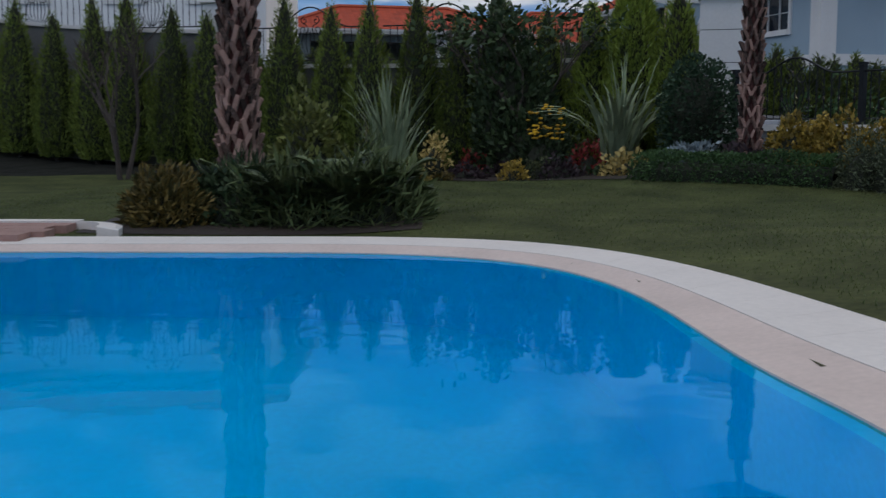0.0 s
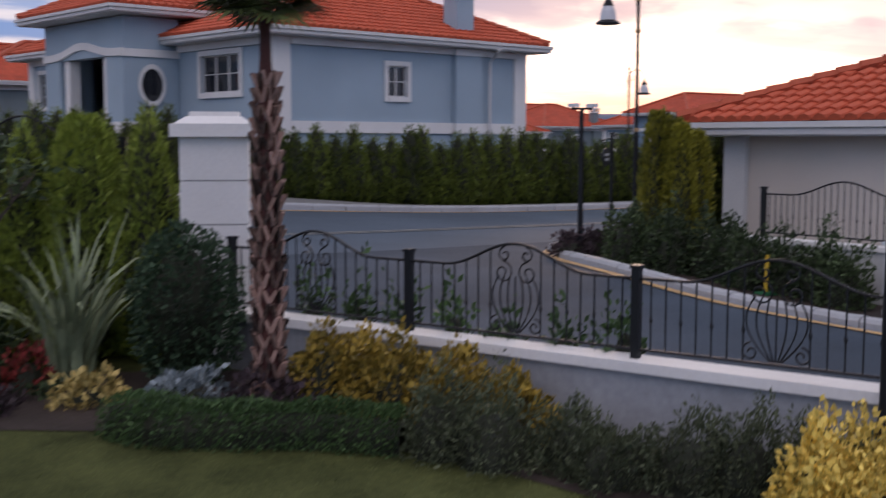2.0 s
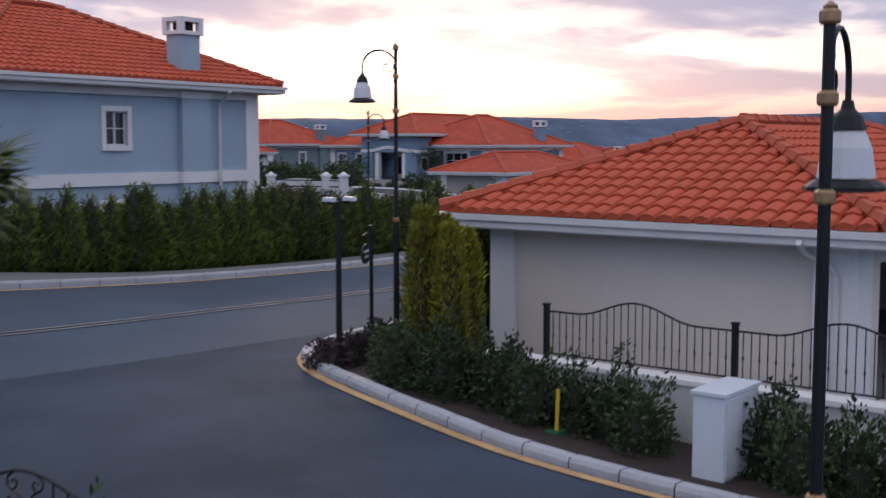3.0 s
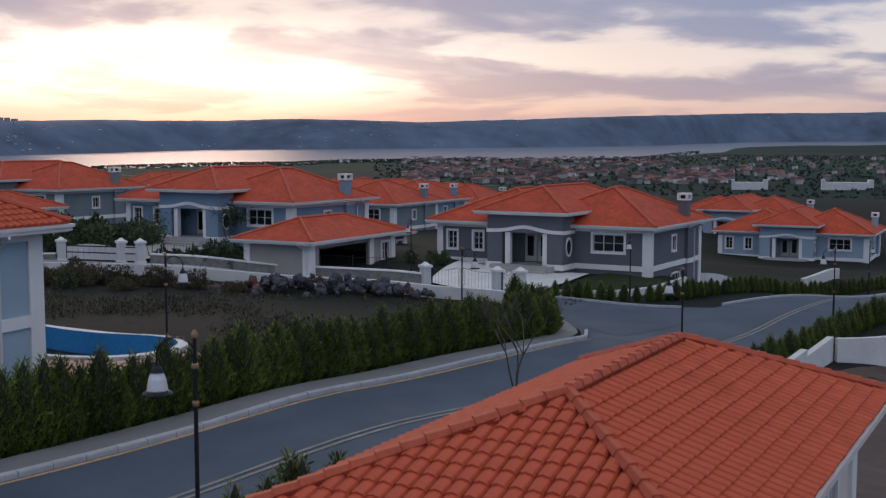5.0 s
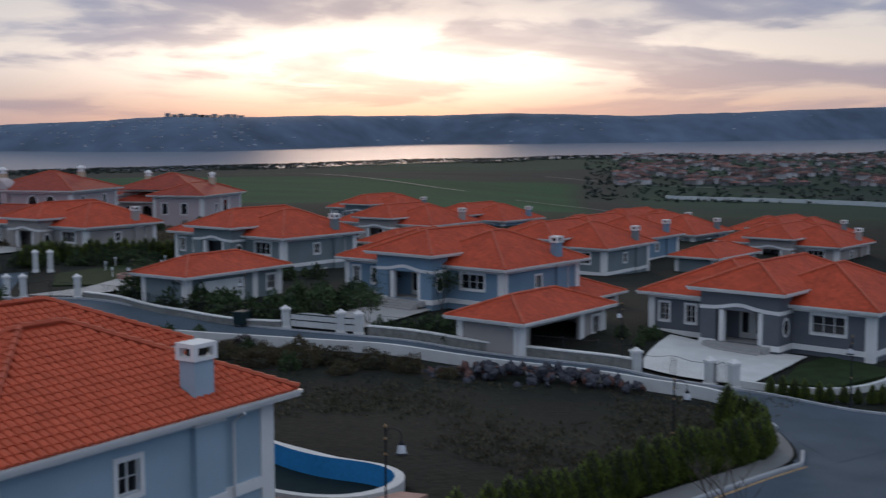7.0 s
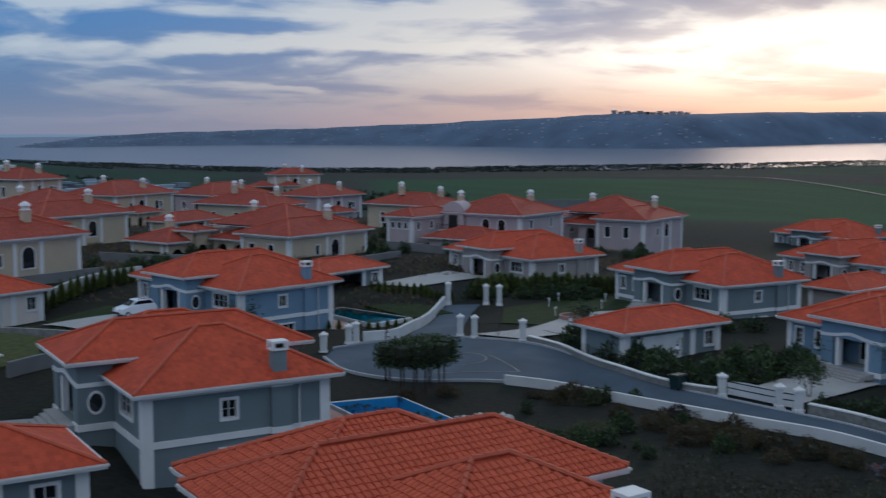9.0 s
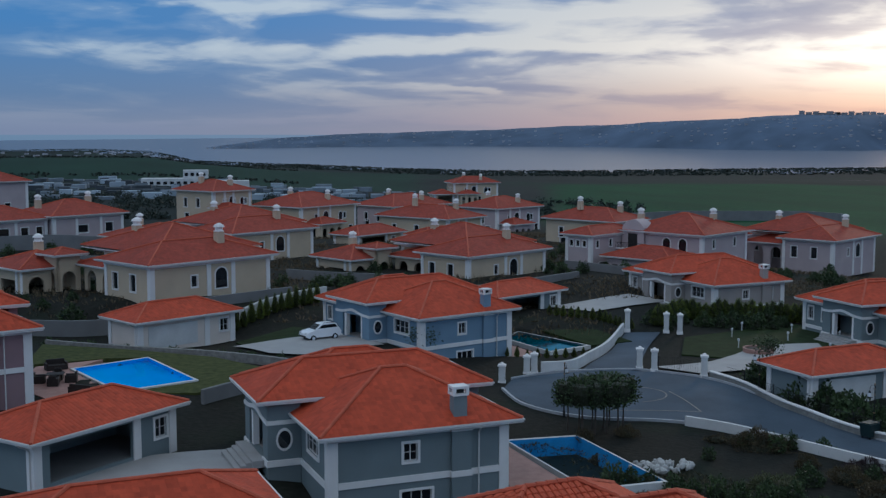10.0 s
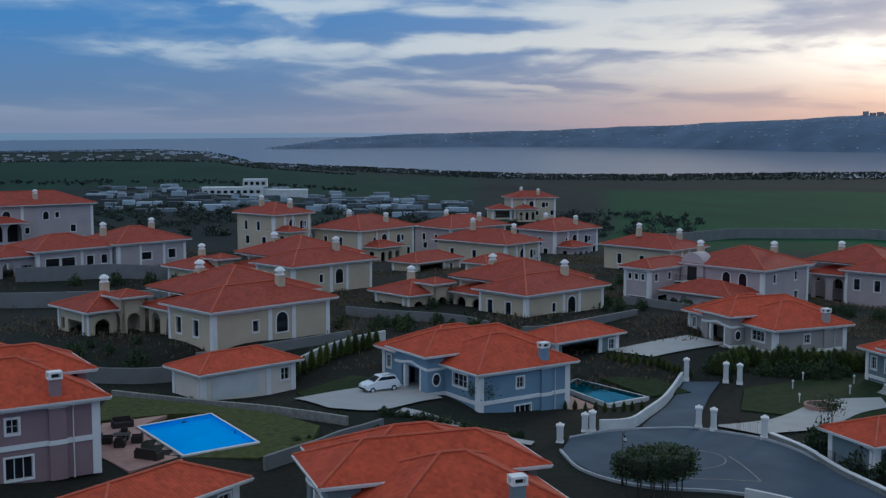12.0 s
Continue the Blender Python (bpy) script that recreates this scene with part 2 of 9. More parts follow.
M_GLASS = mat("dark_window_glass", (0.012, 0.014, 0.018), rough=0.08, var=0.1, bump=0, spec=0.6)
# near-black, paints the shade inside openings and flues
M_DARK = mat("opening_shade", (0.02, 0.019, 0.018), rough=0.9, bump=0)
M_DOOR = mat("white_door_panel", (0.45, 0.44, 0.42), rough=0.5, var=0.06)
M_IRON = mat("black_iron", (0.012, 0.013, 0.015), rough=0.5, var=0.2, metal=0.2)
M_BRASS = mat("tarnished_brass", (0.35, 0.22, 0.12), rough=0.45, metal=0.7, var=0.15)
M_LAMPGLASS = mat("frosted_lamp_glass", (0.55, 0.56, 0.58), rough=0.25, var=0.05, bump=0)
M_ASPHALT = mat("asphalt", (0.067, 0.087, 0.113), rough=0.84, var=0.2, scale=0.25, fine=30, bump=0.25, spec=0.14)
M_ASPHALT_NEW = mat("dark_asphalt", (0.047, 0.062, 0.083), rough=0.88, var=0.24, scale=0.45, fine=40, bump=0.3, spec=0.12)
M_PAVE = mat("pavement_concrete", (0.16, 0.16, 0.16), var=0.12, scale=0.5, fine=15)
M_KERB = mat("kerb_concrete", (0.36, 0.37, 0.39), var=0.12, scale=1.0, fine=15)
M_PAINT_Y = mat("yellow_road_paint", (0.46, 0.29, 0.13), var=0.2, scale=1.5)
M_PAINT_W = mat("worn_road_paint", (0.21, 0.20, 0.18), var=0.25, scale=1.5)
M_WALLW = mat("white_garden_wall", (0.55, 0.55, 0.54), var=0.10, scale=0.6, fine=12)
M_STONE = mat("grey_stone_wall", (0.20, 0.195, 0.18), var=0.28, scale=2.5, fine=12, bump=0.5)
M_PAVER = mat("terracotta_paver", (0.34, 0.20, 0.165), var=0.15, scale=1.5, fine=20)
M_COPING = mat("pale_stone_coping", (0.70, 0.63, 0.58), var=0.06, scale=1.2, fine=25, bump=0.1)
M_LEDGE = mat("beige_pool_ledge", (0.63, 0.50, 0.44), var=0.08, scale=2.0, fine=30, bump=0.1)
M_POOL = mat("blue_pool_mosaic", (0.002, 0.46, 0.78), var=0.10, scale=0.8, fine=25, bump=0.1, rough=0.4)
M_SOIL = mat("dark_bed_soil", (0.036, 0.025, 0.021), var=0.25, scale=1.5, fine=14, bump=0.5)
M_DRIVE = mat("pale_driveway_paving", (0.34, 0.33, 0.32), var=0.08, scale=0.5, fine=10)
M_BARK = mat("palm_fibre", (0.075, 0.026, 0.022), var=0.25, scale=8, fine=40, bump=0.6)
M_BOOT = mat("palm_leaf_base", (0.225, 0.138, 0.112), var=0.4, scale=5, fine=30, bump=0.4, island=0.7)
M_WOOD = mat("grey_bark", (0.07, 0.055, 0.045), var=0.2, scale=6, fine=30, bump=0.5)


def leaf_mat(name, col, hue=None, island=0.5, rough=0.6):
    return mat(name, col, rough=rough, var=0.22, scale=1.5, fine=9, bump=0, island=island, hue=hue, spec=0.25)


L_THUJA = leaf_mat("thuja_green", (0.050, 0.076, 0.014), (0.110, 0.138, 0.022))
L_THUJA_B = leaf_mat("bright_thuja", (0.13, 0.185, 0.030), (0.23, 0.285, 0.048))
L_THUJA_M = leaf_mat("mid_thuja", (0.080, 0.115, 0.022), (0.155, 0.195, 0.036))
L_THUJA_Y = leaf_mat("golden_thuja", (0.125, 0.13, 0.014), (0.22, 0.20, 0.022))
L_DARK = leaf_mat("dark_leaf", (0.028, 0.048, 0.020), (0.048, 0.072, 0.028))
L_BOX = leaf_mat("boxwood_leaf", (0.030, 0.056, 0.028))
L_IVY = leaf_mat("euonymus_leaf", (0.032, 0.068, 0.026), (0.062, 0.115, 0.036), 0.3)
L_GOLD = leaf_mat("bright_gold_leaf", (0.48, 0.35, 0.07), (0.68, 0.50, 0.12))
L_YELLOW = leaf_mat("golden_leaf", (0.20, 0.15, 0.028), (0.32, 0.215, 0.038))
L_CREAM = leaf_mat("cream_leaf", (0.34, 0.26, 0.075), (0.48, 0.36, 0.13))
L_FLAX = leaf_mat("flax_blade", (0.10, 0.135, 0.075), (0.20, 0.235, 0.14))
L_CYCAD = leaf_mat("palmetto_leaf", (0.055, 0.076, 0.028), (0.105, 0.13, 0.048))
L_RED = leaf_mat("red_leaf", (0.15, 0.022, 0.020), (0.22, 0.032, 0.026))
L_GREY = leaf_mat("silver_leaf", (0.11, 0.14, 0.15), (0.165, 0.195, 0.205))
L_PURPLE = leaf_mat("bronze_leaf", (0.045, 0.030, 0.034))
L_OLIVE = leaf_mat("olive_groundcover", (0.040, 0.048, 0.021), (0.068, 0.076, 0.032))
L_SAGE = leaf_mat("sage_groundcover", (0.046, 0.060, 0.032), (0.080, 0.094, 0.050), 0.3)
L_RUST = leaf_mat("rusty_leaf", (0.085, 0.078, 0.022), (0.17, 0.115, 0.03))
L_LIME = leaf_mat("lime_leaf", (0.085, 0.10, 0.026), (0.17, 0.18, 0.05))
L_FLOWER = leaf_mat("yellow_petal", (0.65, 0.38, 0.02))
L_PALM = leaf_mat("fan_palm_leaf", (0.045, 0.065, 0.022), (0.08, 0.10, 0.03))
L_DRY = leaf_mat("dry_grass", (0.30, 0.25, 0.18))
L_WOOD_FAR = leaf_mat("far_trees", (0.026, 0.036, 0.028), island=0.3)

# ---------------- building blocks ----------------


def link_mesh(name, mesh, material, parent=None, label="", m=None):
    if material is not None and not mesh.materials:
        mesh.materials.append(material)
    ob = new(name, mesh)
    if m is not None:
        ob.matrix_basis = m
    if parent is not None:
        ob.parent = parent
    if label:
        tagged(ob, label)
    return ob


def part(name, bm, material, parent=None, label="", m=None):
    mesh = bpy.data.meshes.new(name)
    if len(bm.faces) == 1:
        bm.normal_update()
        if next(iter(bm.faces)).normal.z < -0.5:
            bmesh.ops.reverse_faces(bm, faces=bm.faces[:])
    else:
        bmesh.ops.recalc_face_normals(bm, faces=bm.faces)
    bm.to_mesh(mesh)
    bm.free()
    return link_mesh(name, mesh, material, parent, label, m)


def thing(name, m, label, category, group="", kind=""):
    ob = new(name)
    ob.empty_display_size = 0.2
    ob.matrix_basis = m
    return tagged(ob, label, category, group, kind)


def box(bm, x0, y0, z0, x1, y1, z1):
    v = [bm.verts.new((x, y, z)) for z in (z0, z1) for x, y in ((x0, y0), (x1, y0), (x1, y1), (x0, y1))]
    for q in ((3, 2, 1, 0), (4, 5, 6, 7), (0, 1, 5, 4), (1, 2, 6, 5), (2, 3, 7, 6), (3, 0, 4, 7)):
        bm.faces.new([v[i] for i in q])
    return bm


def boxed(*dims):
    bm = bmesh.new()
    for d in dims:
        box(bm, *d)
    return bm


def pieces(name, material, parent, *dims):
    for d in dims:
        part(name, boxed(d), material, parent)


def lathe(bm, profile, seg=12, cx=0, cy=0, a0=0.0):
    """A turned body: profile of (radius, height)."""
    rings = []
    for r, z in profile:
        rings.append([bm.verts.new((cx + r * math.cos(a0 + 2 * math.pi * i / seg), cy + r * math.sin(a0 + 2 * math.pi * i / seg), z)) for i in range(seg)])
    for a, b in zip(rings, rings[1:]):
        for i in range(seg):
            bm.faces.new((a[i], a[(i + 1) % seg], b[(i + 1) % seg], b[i]))
    bm.faces.new(rings[0][::-1])
    bm.faces.new(rings[-1])
    return bm


def tube(bm, pts, r, seg=6):
    """A bent rod through the points."""
    pts = [Vector(p) for p in pts]
    rings = []
    for i, p in enumerate(pts):
        d = (pts[min(i + 1, len(pts) - 1)] - pts[max(i - 1, 0)]).normalized()
        a = d.cross(Vector((0, 0, 1)) if abs(d.z) < 0.9 else Vector((1, 0, 0))).normalized()
        b = d.cross(a)
        rr = r[i] if isinstance(r, (list, tuple)) else r
        rings.append([bm.verts.new(p + rr * (math.cos(2 * math.pi * k / seg) * a + math.sin(2 * math.pi * k / seg) * b)) for k in range(seg)])
    for a, b in zip(rings, rings[1:]):
        for i in range(seg):
            bm.faces.new((a[i], a[(i + 1) % seg], b[(i + 1) % seg], b[i]))
    bm.faces.new(rings[0][::-1])
    bm.faces.new(rings[-1])
    return bm


def wall_panel(bm, p, q, z0, z1, thick, holes=()):
    """A wall from p to q (plan points), its inside on the left of the way, with rectangular holes (s0, s1, h0, h1)."""
    p, q = Vector(p), Vector(q)
    d = (q - p)
    length = d.length
    d.normalize()
    n = Vector((-d.y, d.x)) * thick
    xs = sorted({0.0, length, *[h[0] for h in holes], *[h[1] for h in holes]})
    zs = sorted({z0, z1, *[h[2] for h in holes], *[h[3] for h in holes]})
    cell = {}
    for i in range(len(xs) - 1):
        for j in range(len(zs) - 1):
            cx, cz = (xs[i] + xs[i + 1]) / 2, (zs[j] + zs[j + 1]) / 2
            cell[i, j] = not any(h[0] < cx < h[1] and h[2] < cz < h[3] for h in holes)
    vs = {}

    def vert(i, j, k):
        if (i, j, k) not in vs:
            w = p + d * xs[i] + n * k
            vs[i, j, k] = bm.verts.new((w.x, w.y, zs[j]))
        return vs[i, j, k]
    for (i, j), solid in cell.items():
        if not solid:
            continue
        bm.faces.new((vert(i, j, 0), vert(i + 1, j, 0), vert(i + 1, j + 1, 0), vert(i, j + 1, 0)))
        bm.faces.new((vert(i, j + 1, 1), vert(i + 1, j + 1, 1), vert(i + 1, j, 1), vert(i, j, 1)))
        for di, dj, e in ((-1, 0, ((i, j), (i, j + 1))), (1, 0, ((i + 1, j + 1), (i + 1, j))), (0, -1, ((i + 1, j), (i, j))), (0, 1, ((i, j + 1), (i + 1, j + 1)))):
            if not cell.get((i + di, j + dj), False):
                (a, b), (c, f) = e
                bm.faces.new((vert(a, b, 0), vert(c, f, 0), vert(c, f, 1), vert(a, b, 1)))
    return bm


TILE_W, TILE_L = 0.30, 0.36


def tile_shape():
    """One curved clay tile: x across, y up the slope, z out of it."""
    arch = [(-0.135, -0.01), (-0.105, 0.05), (0.0, 0.085), (0.105, 0.05), (0.135, -0.01)]
    v = [(x, -0.03, z + 0.04) for x, z in arch] + [(x, TILE_L + 0.02, z * 0.92) for x, z in arch] + [(-0.135, -0.03, 0.0), (0.135, -0.03, 0.0)]
    f = [(k, k + 1, k + 6, k + 5) for k in range(4)] + [(10, 11, 4, 3, 2, 1, 0)]
    return v, f


def tile_spots(f):
    """Places of the tiles on one slope: the slope's frame and (u, v) of each."""
    o, e = Vector(f[0]), (Vector(f[1]) - Vector(f[0])).normalized()
    nrm = e.cross(Vector(f[2]) - o).normalized()
    s = nrm.cross(e)
    poly = [((Vector(p) - o).dot(e), (Vector(p) - o).dot(s)) for p in f]
    top, out = max(p[1] for p in poly), []
    for j in range(int(top / TILE_L)):
        v = (j + 0.5) * TILE_L
        xs = sorted(a[0] + (b[0] - a[0]) * (v - a[1]) / (b[1] - a[1]) for a, b in zip(poly, poly[1:] + poly[:1]) if (a[1] - v) * (b[1] - v) < 0)
        if len(xs) < 2:
            continue
        for k in range(int(xs[0] / TILE_W), int(xs[-1] / TILE_W) + 1):
            u = (k + 0.5) * TILE_W
            if xs[0] + 0.04 < u < xs[-1] - 0.04:
                out.append((u, j * TILE_L))
    m = Matrix(((e.x, s.x, nrm.x, o.x), (e.y, s.y, nrm.y, o.y), (e.z, s.z, nrm.z, o.z), (0, 0, 0, 1)))
    return m, out


def lay_tiles(roof, faces, single):
    """Clay tiles on the slopes; the slopes whose index is in single carry tiles of their own, the rest are joined."""
    v, f = tile_shape()
    shared = bpy.data.meshes.new("roof_tile")
    shared.from_pydata(v, [], f)
    shared.materials.append(M_TILE_PIECE)
    rng = random.Random(len(faces) + int(faces[0][1][0] * 10))
    V, F = [], []
    for i, face in enumerate(faces):
        m, spots = tile_spots(face)
        for u, w in spots:
            j = m @ Matrix.Translation((u + rng.uniform(-0.006, 0.006), w + rng.uniform(-0.01, 0.01), 0.006)) @ Matrix.Rotation(rng.uniform(-0.02, 0.02), 4, "Z")
            if i in single and (i in single[:1] or u < 6.4):
                link_mesh("roof_tile", shared, None, roof, "", j)
            else:
                n = len(V)
                V += [tuple(j @ Vector(p)) for p in v]
                F += [tuple(n + k for k in q) for q in f]
    if V:
        mesh = bpy.data.meshes.new("roof_tiling")
        mesh.from_pydata(V, [], F)
        ob = link_mesh("roof_tiling", mesh, M_TILE_PIECE, roof)
        tagged(ob, "rows of small curved clay tiles", kind="stuff")


def hip_roof(name, parent, material, u0, u1, v0, v1, z, pitch, skip=(), tiles=None):
    """A hipped roof on a rectangle, with slope coordinates for the tiles, ridge tiles, gutter and soffit. skip: sides with no gutter; tiles: lay real ones."""
    w, d = u1 - u0, v1 - v0
    h = min(w, d) / 2
    zr = z + h * pitch
    if w >= d:
        a, b = (u0 + h, (v0 + v1) / 2, zr), (u1 - h, (v0 + v1) / 2, zr)
    else:
        a, b = ((u0 + u1) / 2, v0 + h, zr), ((u0 + u1) / 2, v1 - h, zr)
    c = [(u0, v0, z), (u1, v0, z), (u1, v1, z), (u0, v1, z)]
    if w >= d:
        faces = [[c[0], c[1], b, a], [c[1], c[2], b], [c[2], c[3], a, b], [c[3], c[0], a]]
    else:
        faces = [[c[0], c[1], a], [c[1], c[2], b, a], [c[2], c[3], b], [c[3], c[0], a, b]]
    bm = bmesh.new()
    uvl = bm.loops.layers.uv.new("UVMap")
    for f in faces:
        o, e = Vector(f[0]), (Vector(f[1]) - Vector(f[0])).normalized()
        nrm = e.cross(Vector(f[2]) - o).normalized()
        s = nrm.cross(e)
        face = bm.faces.new([bm.verts.new(p) for p in f])
        for lp in face.loops:
            r = lp.vert.co - o
            lp[uvl].uv = (r.dot(e), r.dot(s))
    mesh = bpy.data.meshes.new(name)
    bm.to_mesh(mesh)
    bm.free()
    roof = link_mesh(name, mesh, material, parent)
    if tiles is not None:
        lay_tiles(roof, faces, tiles)
    lift, rad = (0.08, 0.125) if tiles is not None else (0.03, 0.11)
    lines = [(Vector(p), Vector(min((a, b), key=lambda t: (Vector(t) - Vector(p)).length))) for p in c] + [(Vector(a), Vector(b))]
    caps = bmesh.new()
    for p, q in lines:
        if (q - p).length < 0.2:
            continue
        if tiles is None:
            tube(caps, [p + Vector((0, 0, lift)), q + Vector((0, 0, lift))], rad, 6)
            continue
        n = max(1, int((q - p).length / 0.42))
        for k in range(n):
            s, t = p.lerp(q, k / n), p.lerp(q, (k + 1.12) / n)
            part("ridge_tile", tube(bmesh.new(), [s + Vector((0, 0, lift + 0.02)), t + Vector((0, 0, lift))], [rad, rad * 0.8], 6), M_RIDGE, roof)
    if tiles is None:
        part("ridge", caps, M_RIDGE, roof)
    else:
        caps.free()
    g, run = 0.10, []
    if "v0" not in skip:
        run += [(u0 - g, v0 - g, z - 0.12, u1 + g, v0 + 0.02, z - 0.015), (u0 - 0.04, v0 - 0.04, z - 0.24, u1 + 0.04, v0 + 0.02, z - 0.121)]
    if "v1" not in skip:
        run += [(u0 - g, v1 - 0.02, z - 0.12, u1 + g, v1 + g, z - 0.015), (u0 - 0.04, v1 - 0.02, z - 0.24, u1 + 0.04, v1 + 0.04, z - 0.121)]
    if "u0" not in skip:
        run += [(u0 - g, v0 + 0.025, z - 0.12, u0 + 0.02, v1 - 0.025, z - 0.016), (u0 - 0.04, v0 + 0.025, z - 0.24, u0 + 0.02, v1 - 0.025, z - 0.121)]
    if "u1" not in skip:
        run += [(u1 - 0.02, v0 + 0.025, z - 0.12, u1 + g, v1 - 0.025, z - 0.016), (u1 - 0.02, v0 + 0.025, z - 0.24, u1 + 0.04, v1 - 0.025, z - 0.121)]
    for k in range(0, len(run), 2):
        part("gutter", boxed(*run[k:k + 2]), M_GUTTER, parent)
    part("soffit", boxed((u0 + 0.03, v0 + 0.03, z - 0.27, u1 - 0.03, v1 - 0.03, z - 0.20)), M_TRIM, parent)
    return roof


def window(parent, p, q, s0, s1, h0, h1, cols=2, rows=2, surround=0.16, proud=0.06):
    """A window in a wall from p to q: stone surround, frame with bars, glass set back."""
    p, q = Vector(p), Vector(q)
    d = (q - p).normalized()
    yaw = math.atan2(d.y, d.x)
    o = p + d * s0
    m = Matrix.Translation((o.x, o.y, h0)) @ Matrix.Rotation(yaw, 4, "Z")
    w, h = s1 - s0, h1 - h0
    win = new("window")
    win.parent, win.matrix_basis = parent, m
    e = surround
    part("surround", boxed((-e, -proud, -e, 0, 0.02, h + e), (w, -proud, -e, w + e, 0.02, h + e), (0, -proud, h, w, 0.02, h + e), (0, -proud - 0.04, -e, w, 0.02, 0)), M_TRIM, win)
    f = 0.05
    dims = [(0, 0.07, 0, f, 0.13, h), (w - f, 0.07, 0, w, 0.13, h), (f, 0.07, 0, w - f, 0.13, f), (f, 0.07, h - f, w - f, 0.13, h)]
    for i in range(1, cols):
        dims.append((w * i / cols - 0.03, 0.072, f, w * i / cols + 0.03, 0.128, h - f))
    for j in range(1, rows):
        dims.append((f, 0.085, h * j / rows - 0.015, w - f, 0.115, h * j / rows + 0.015))
    part("frame", boxed(*dims), M_GUTTER, win)
    part("pane", boxed((0.01, 0.12, 0.01, w - 0.01, 0.135, h - 0.01)), M_GLASS, win)
    return win


def arch_hole(bm, p, q, s0, s1, h0, h1, z0, z1, thick, seg=10):
    """A wall panel from p to q with one round-headed opening, spring at h1."""
    p, q = Vector(p), Vector(q)
    d = q - p
    length = d.length
    d.normalize()
    n = Vector((-d.y, d.x)) * thick
    r = (s1 - s0) / 2
    cx = (s0 + s1) / 2
    prof = [(s0, h0), (s0, h1)] + [(cx - r * math.cos(math.pi * i / seg), h1 + r * math.sin(math.pi * i / seg)) for i in range(1, seg)] + [(s1, h1), (s1, h0)]

    def V(s, z, k):
        w = p + d * s + n * k
        return bm.verts.new((w.x, w.y, z))
    for k in (0, 1):
        bm.faces.new([V(*t, k) for t in ((0, z0), (s0, z0), (s0, h1), (0, h1))])
        bm.faces.new([V(*t, k) for t in ((s1, z0), (length, z0), (length, h1), (s1, h1))])
        bm.faces.new([V(*t, k) for t in ((0, h1), (s0, h1), (s0, z1), (0, z1))])
        bm.faces.new([V(*t, k) for t in ((s1, h1), (length, h1), (length, z1), (s1, z1))])
        if h0 > z0:
            bm.faces.new([V(*t, k) for t in ((s0, z0), (s1, z0), (s1, h0), (s0, h0))])
        arc = [t for t in prof[1:-1]]
        for a, b in zip(arc, arc[1:]):
            bm.faces.new([V(*t, k) for t in (a, b, (b[0], z1), (a[0], z1))])
    for a, b in zip(prof, prof[1:]):
        bm.faces.new((V(*a, 0), V(*b, 0), V(*b, 1), V(*a, 1)))
    bm.faces.new((V(0, z1, 0), V(length, z1, 0), V(length, z1, 1), V(0, z1, 1)))
    for s in (0, length):
        bm.faces.new((V(s, z0, 0), V(s, z1, 0), V(s, z1, 1), V(s, z0, 1)))
    bmesh.ops.remove_doubles(bm, verts=bm.verts, dist=0.0005)
    return bm


# ---------------- foliage ----------------


def leaf_mesh(name, pts, nrm, length, width, rng, lift=0.3, jitter=0.6):
    """One small diamond leaf at each point, lying roughly along its normal tilted upwards."""
    n = len(pts)
    d = nrm + rng.normal(0, jitter, (n, 3)) + np.array([0, 0, lift])
    d /= np.linalg.norm(d, axis=1)[:, None] + 1e-9
    s = np.cross(d, rng.normal(0, 1, (n, 3)))
    s /= np.linalg.norm(s, axis=1)[:, None] + 1e-9
    k = rng.uniform(0.65, 1.35, (n, 1))
    a, b = d * length * k, s * width * k * 0.5
    v = np.stack([pts, pts + a * 0.45 + b, pts + a, pts + a * 0.45 - b], 1).reshape(-1, 3)
    mesh = bpy.data.meshes.new(name)
    mesh.from_pydata(v.tolist(), [], np.arange(4 * n).reshape(-1, 4).tolist())
    return mesh


def blob_points(n, rx, ry, rz, rng, inner=0.72, lumps=0.18, flat=0.0):
    """Points near the skin of a lumpy mound that stands on z = 0."""
    d = rng.normal(0, 1, (n, 3))
    d[:, 2] = np.abs(d[:, 2]) if flat else d[:, 2]
    d /= np.linalg.norm(d, axis=1)[:, None]
    k = rng.uniform(inner, 1.0, n)
    ph = rng.uniform(0, 6.28, 6)
    lump = 1 + lumps * (np.sin(5 * d[:, 0] + ph[0]) * np.sin(4 * d[:, 1] + ph[1]) + 0.6 * np.sin(9 * d[:, 2] + ph[2]) * np.sin(8 * d[:, 0] + ph[3]))
    p = d * (k * lump)[:, None] * np.array([rx, ry, rz])
    if not flat:
        p[:, 2] += rz
    return p, d


def bush_meshes(n, rx, ry, rz, leaf, width, seed, flat=1.0, inner=0.72, lumps=0.18, jitter=0.6):
    rng = np.random.default_rng(seed)
    p, d = blob_points(n, rx, ry, rz, rng, inner, lumps, flat)
    p[:, 2] = np.maximum(p[:, 2], 0.02)
    return leaf_mesh("foliage", p, d, leaf, width, rng, 0.35, jitter)


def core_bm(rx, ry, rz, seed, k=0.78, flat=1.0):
    """A dark solid inside a bush, in place of the shade among its twigs."""
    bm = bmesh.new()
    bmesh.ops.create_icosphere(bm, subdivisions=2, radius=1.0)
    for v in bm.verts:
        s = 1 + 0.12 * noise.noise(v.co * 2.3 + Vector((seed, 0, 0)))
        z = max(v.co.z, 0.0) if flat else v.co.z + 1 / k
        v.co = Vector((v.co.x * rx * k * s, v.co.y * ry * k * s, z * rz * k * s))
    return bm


# near-black colour that paints the shade between the leaves
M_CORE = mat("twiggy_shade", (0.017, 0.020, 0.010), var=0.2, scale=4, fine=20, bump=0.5)


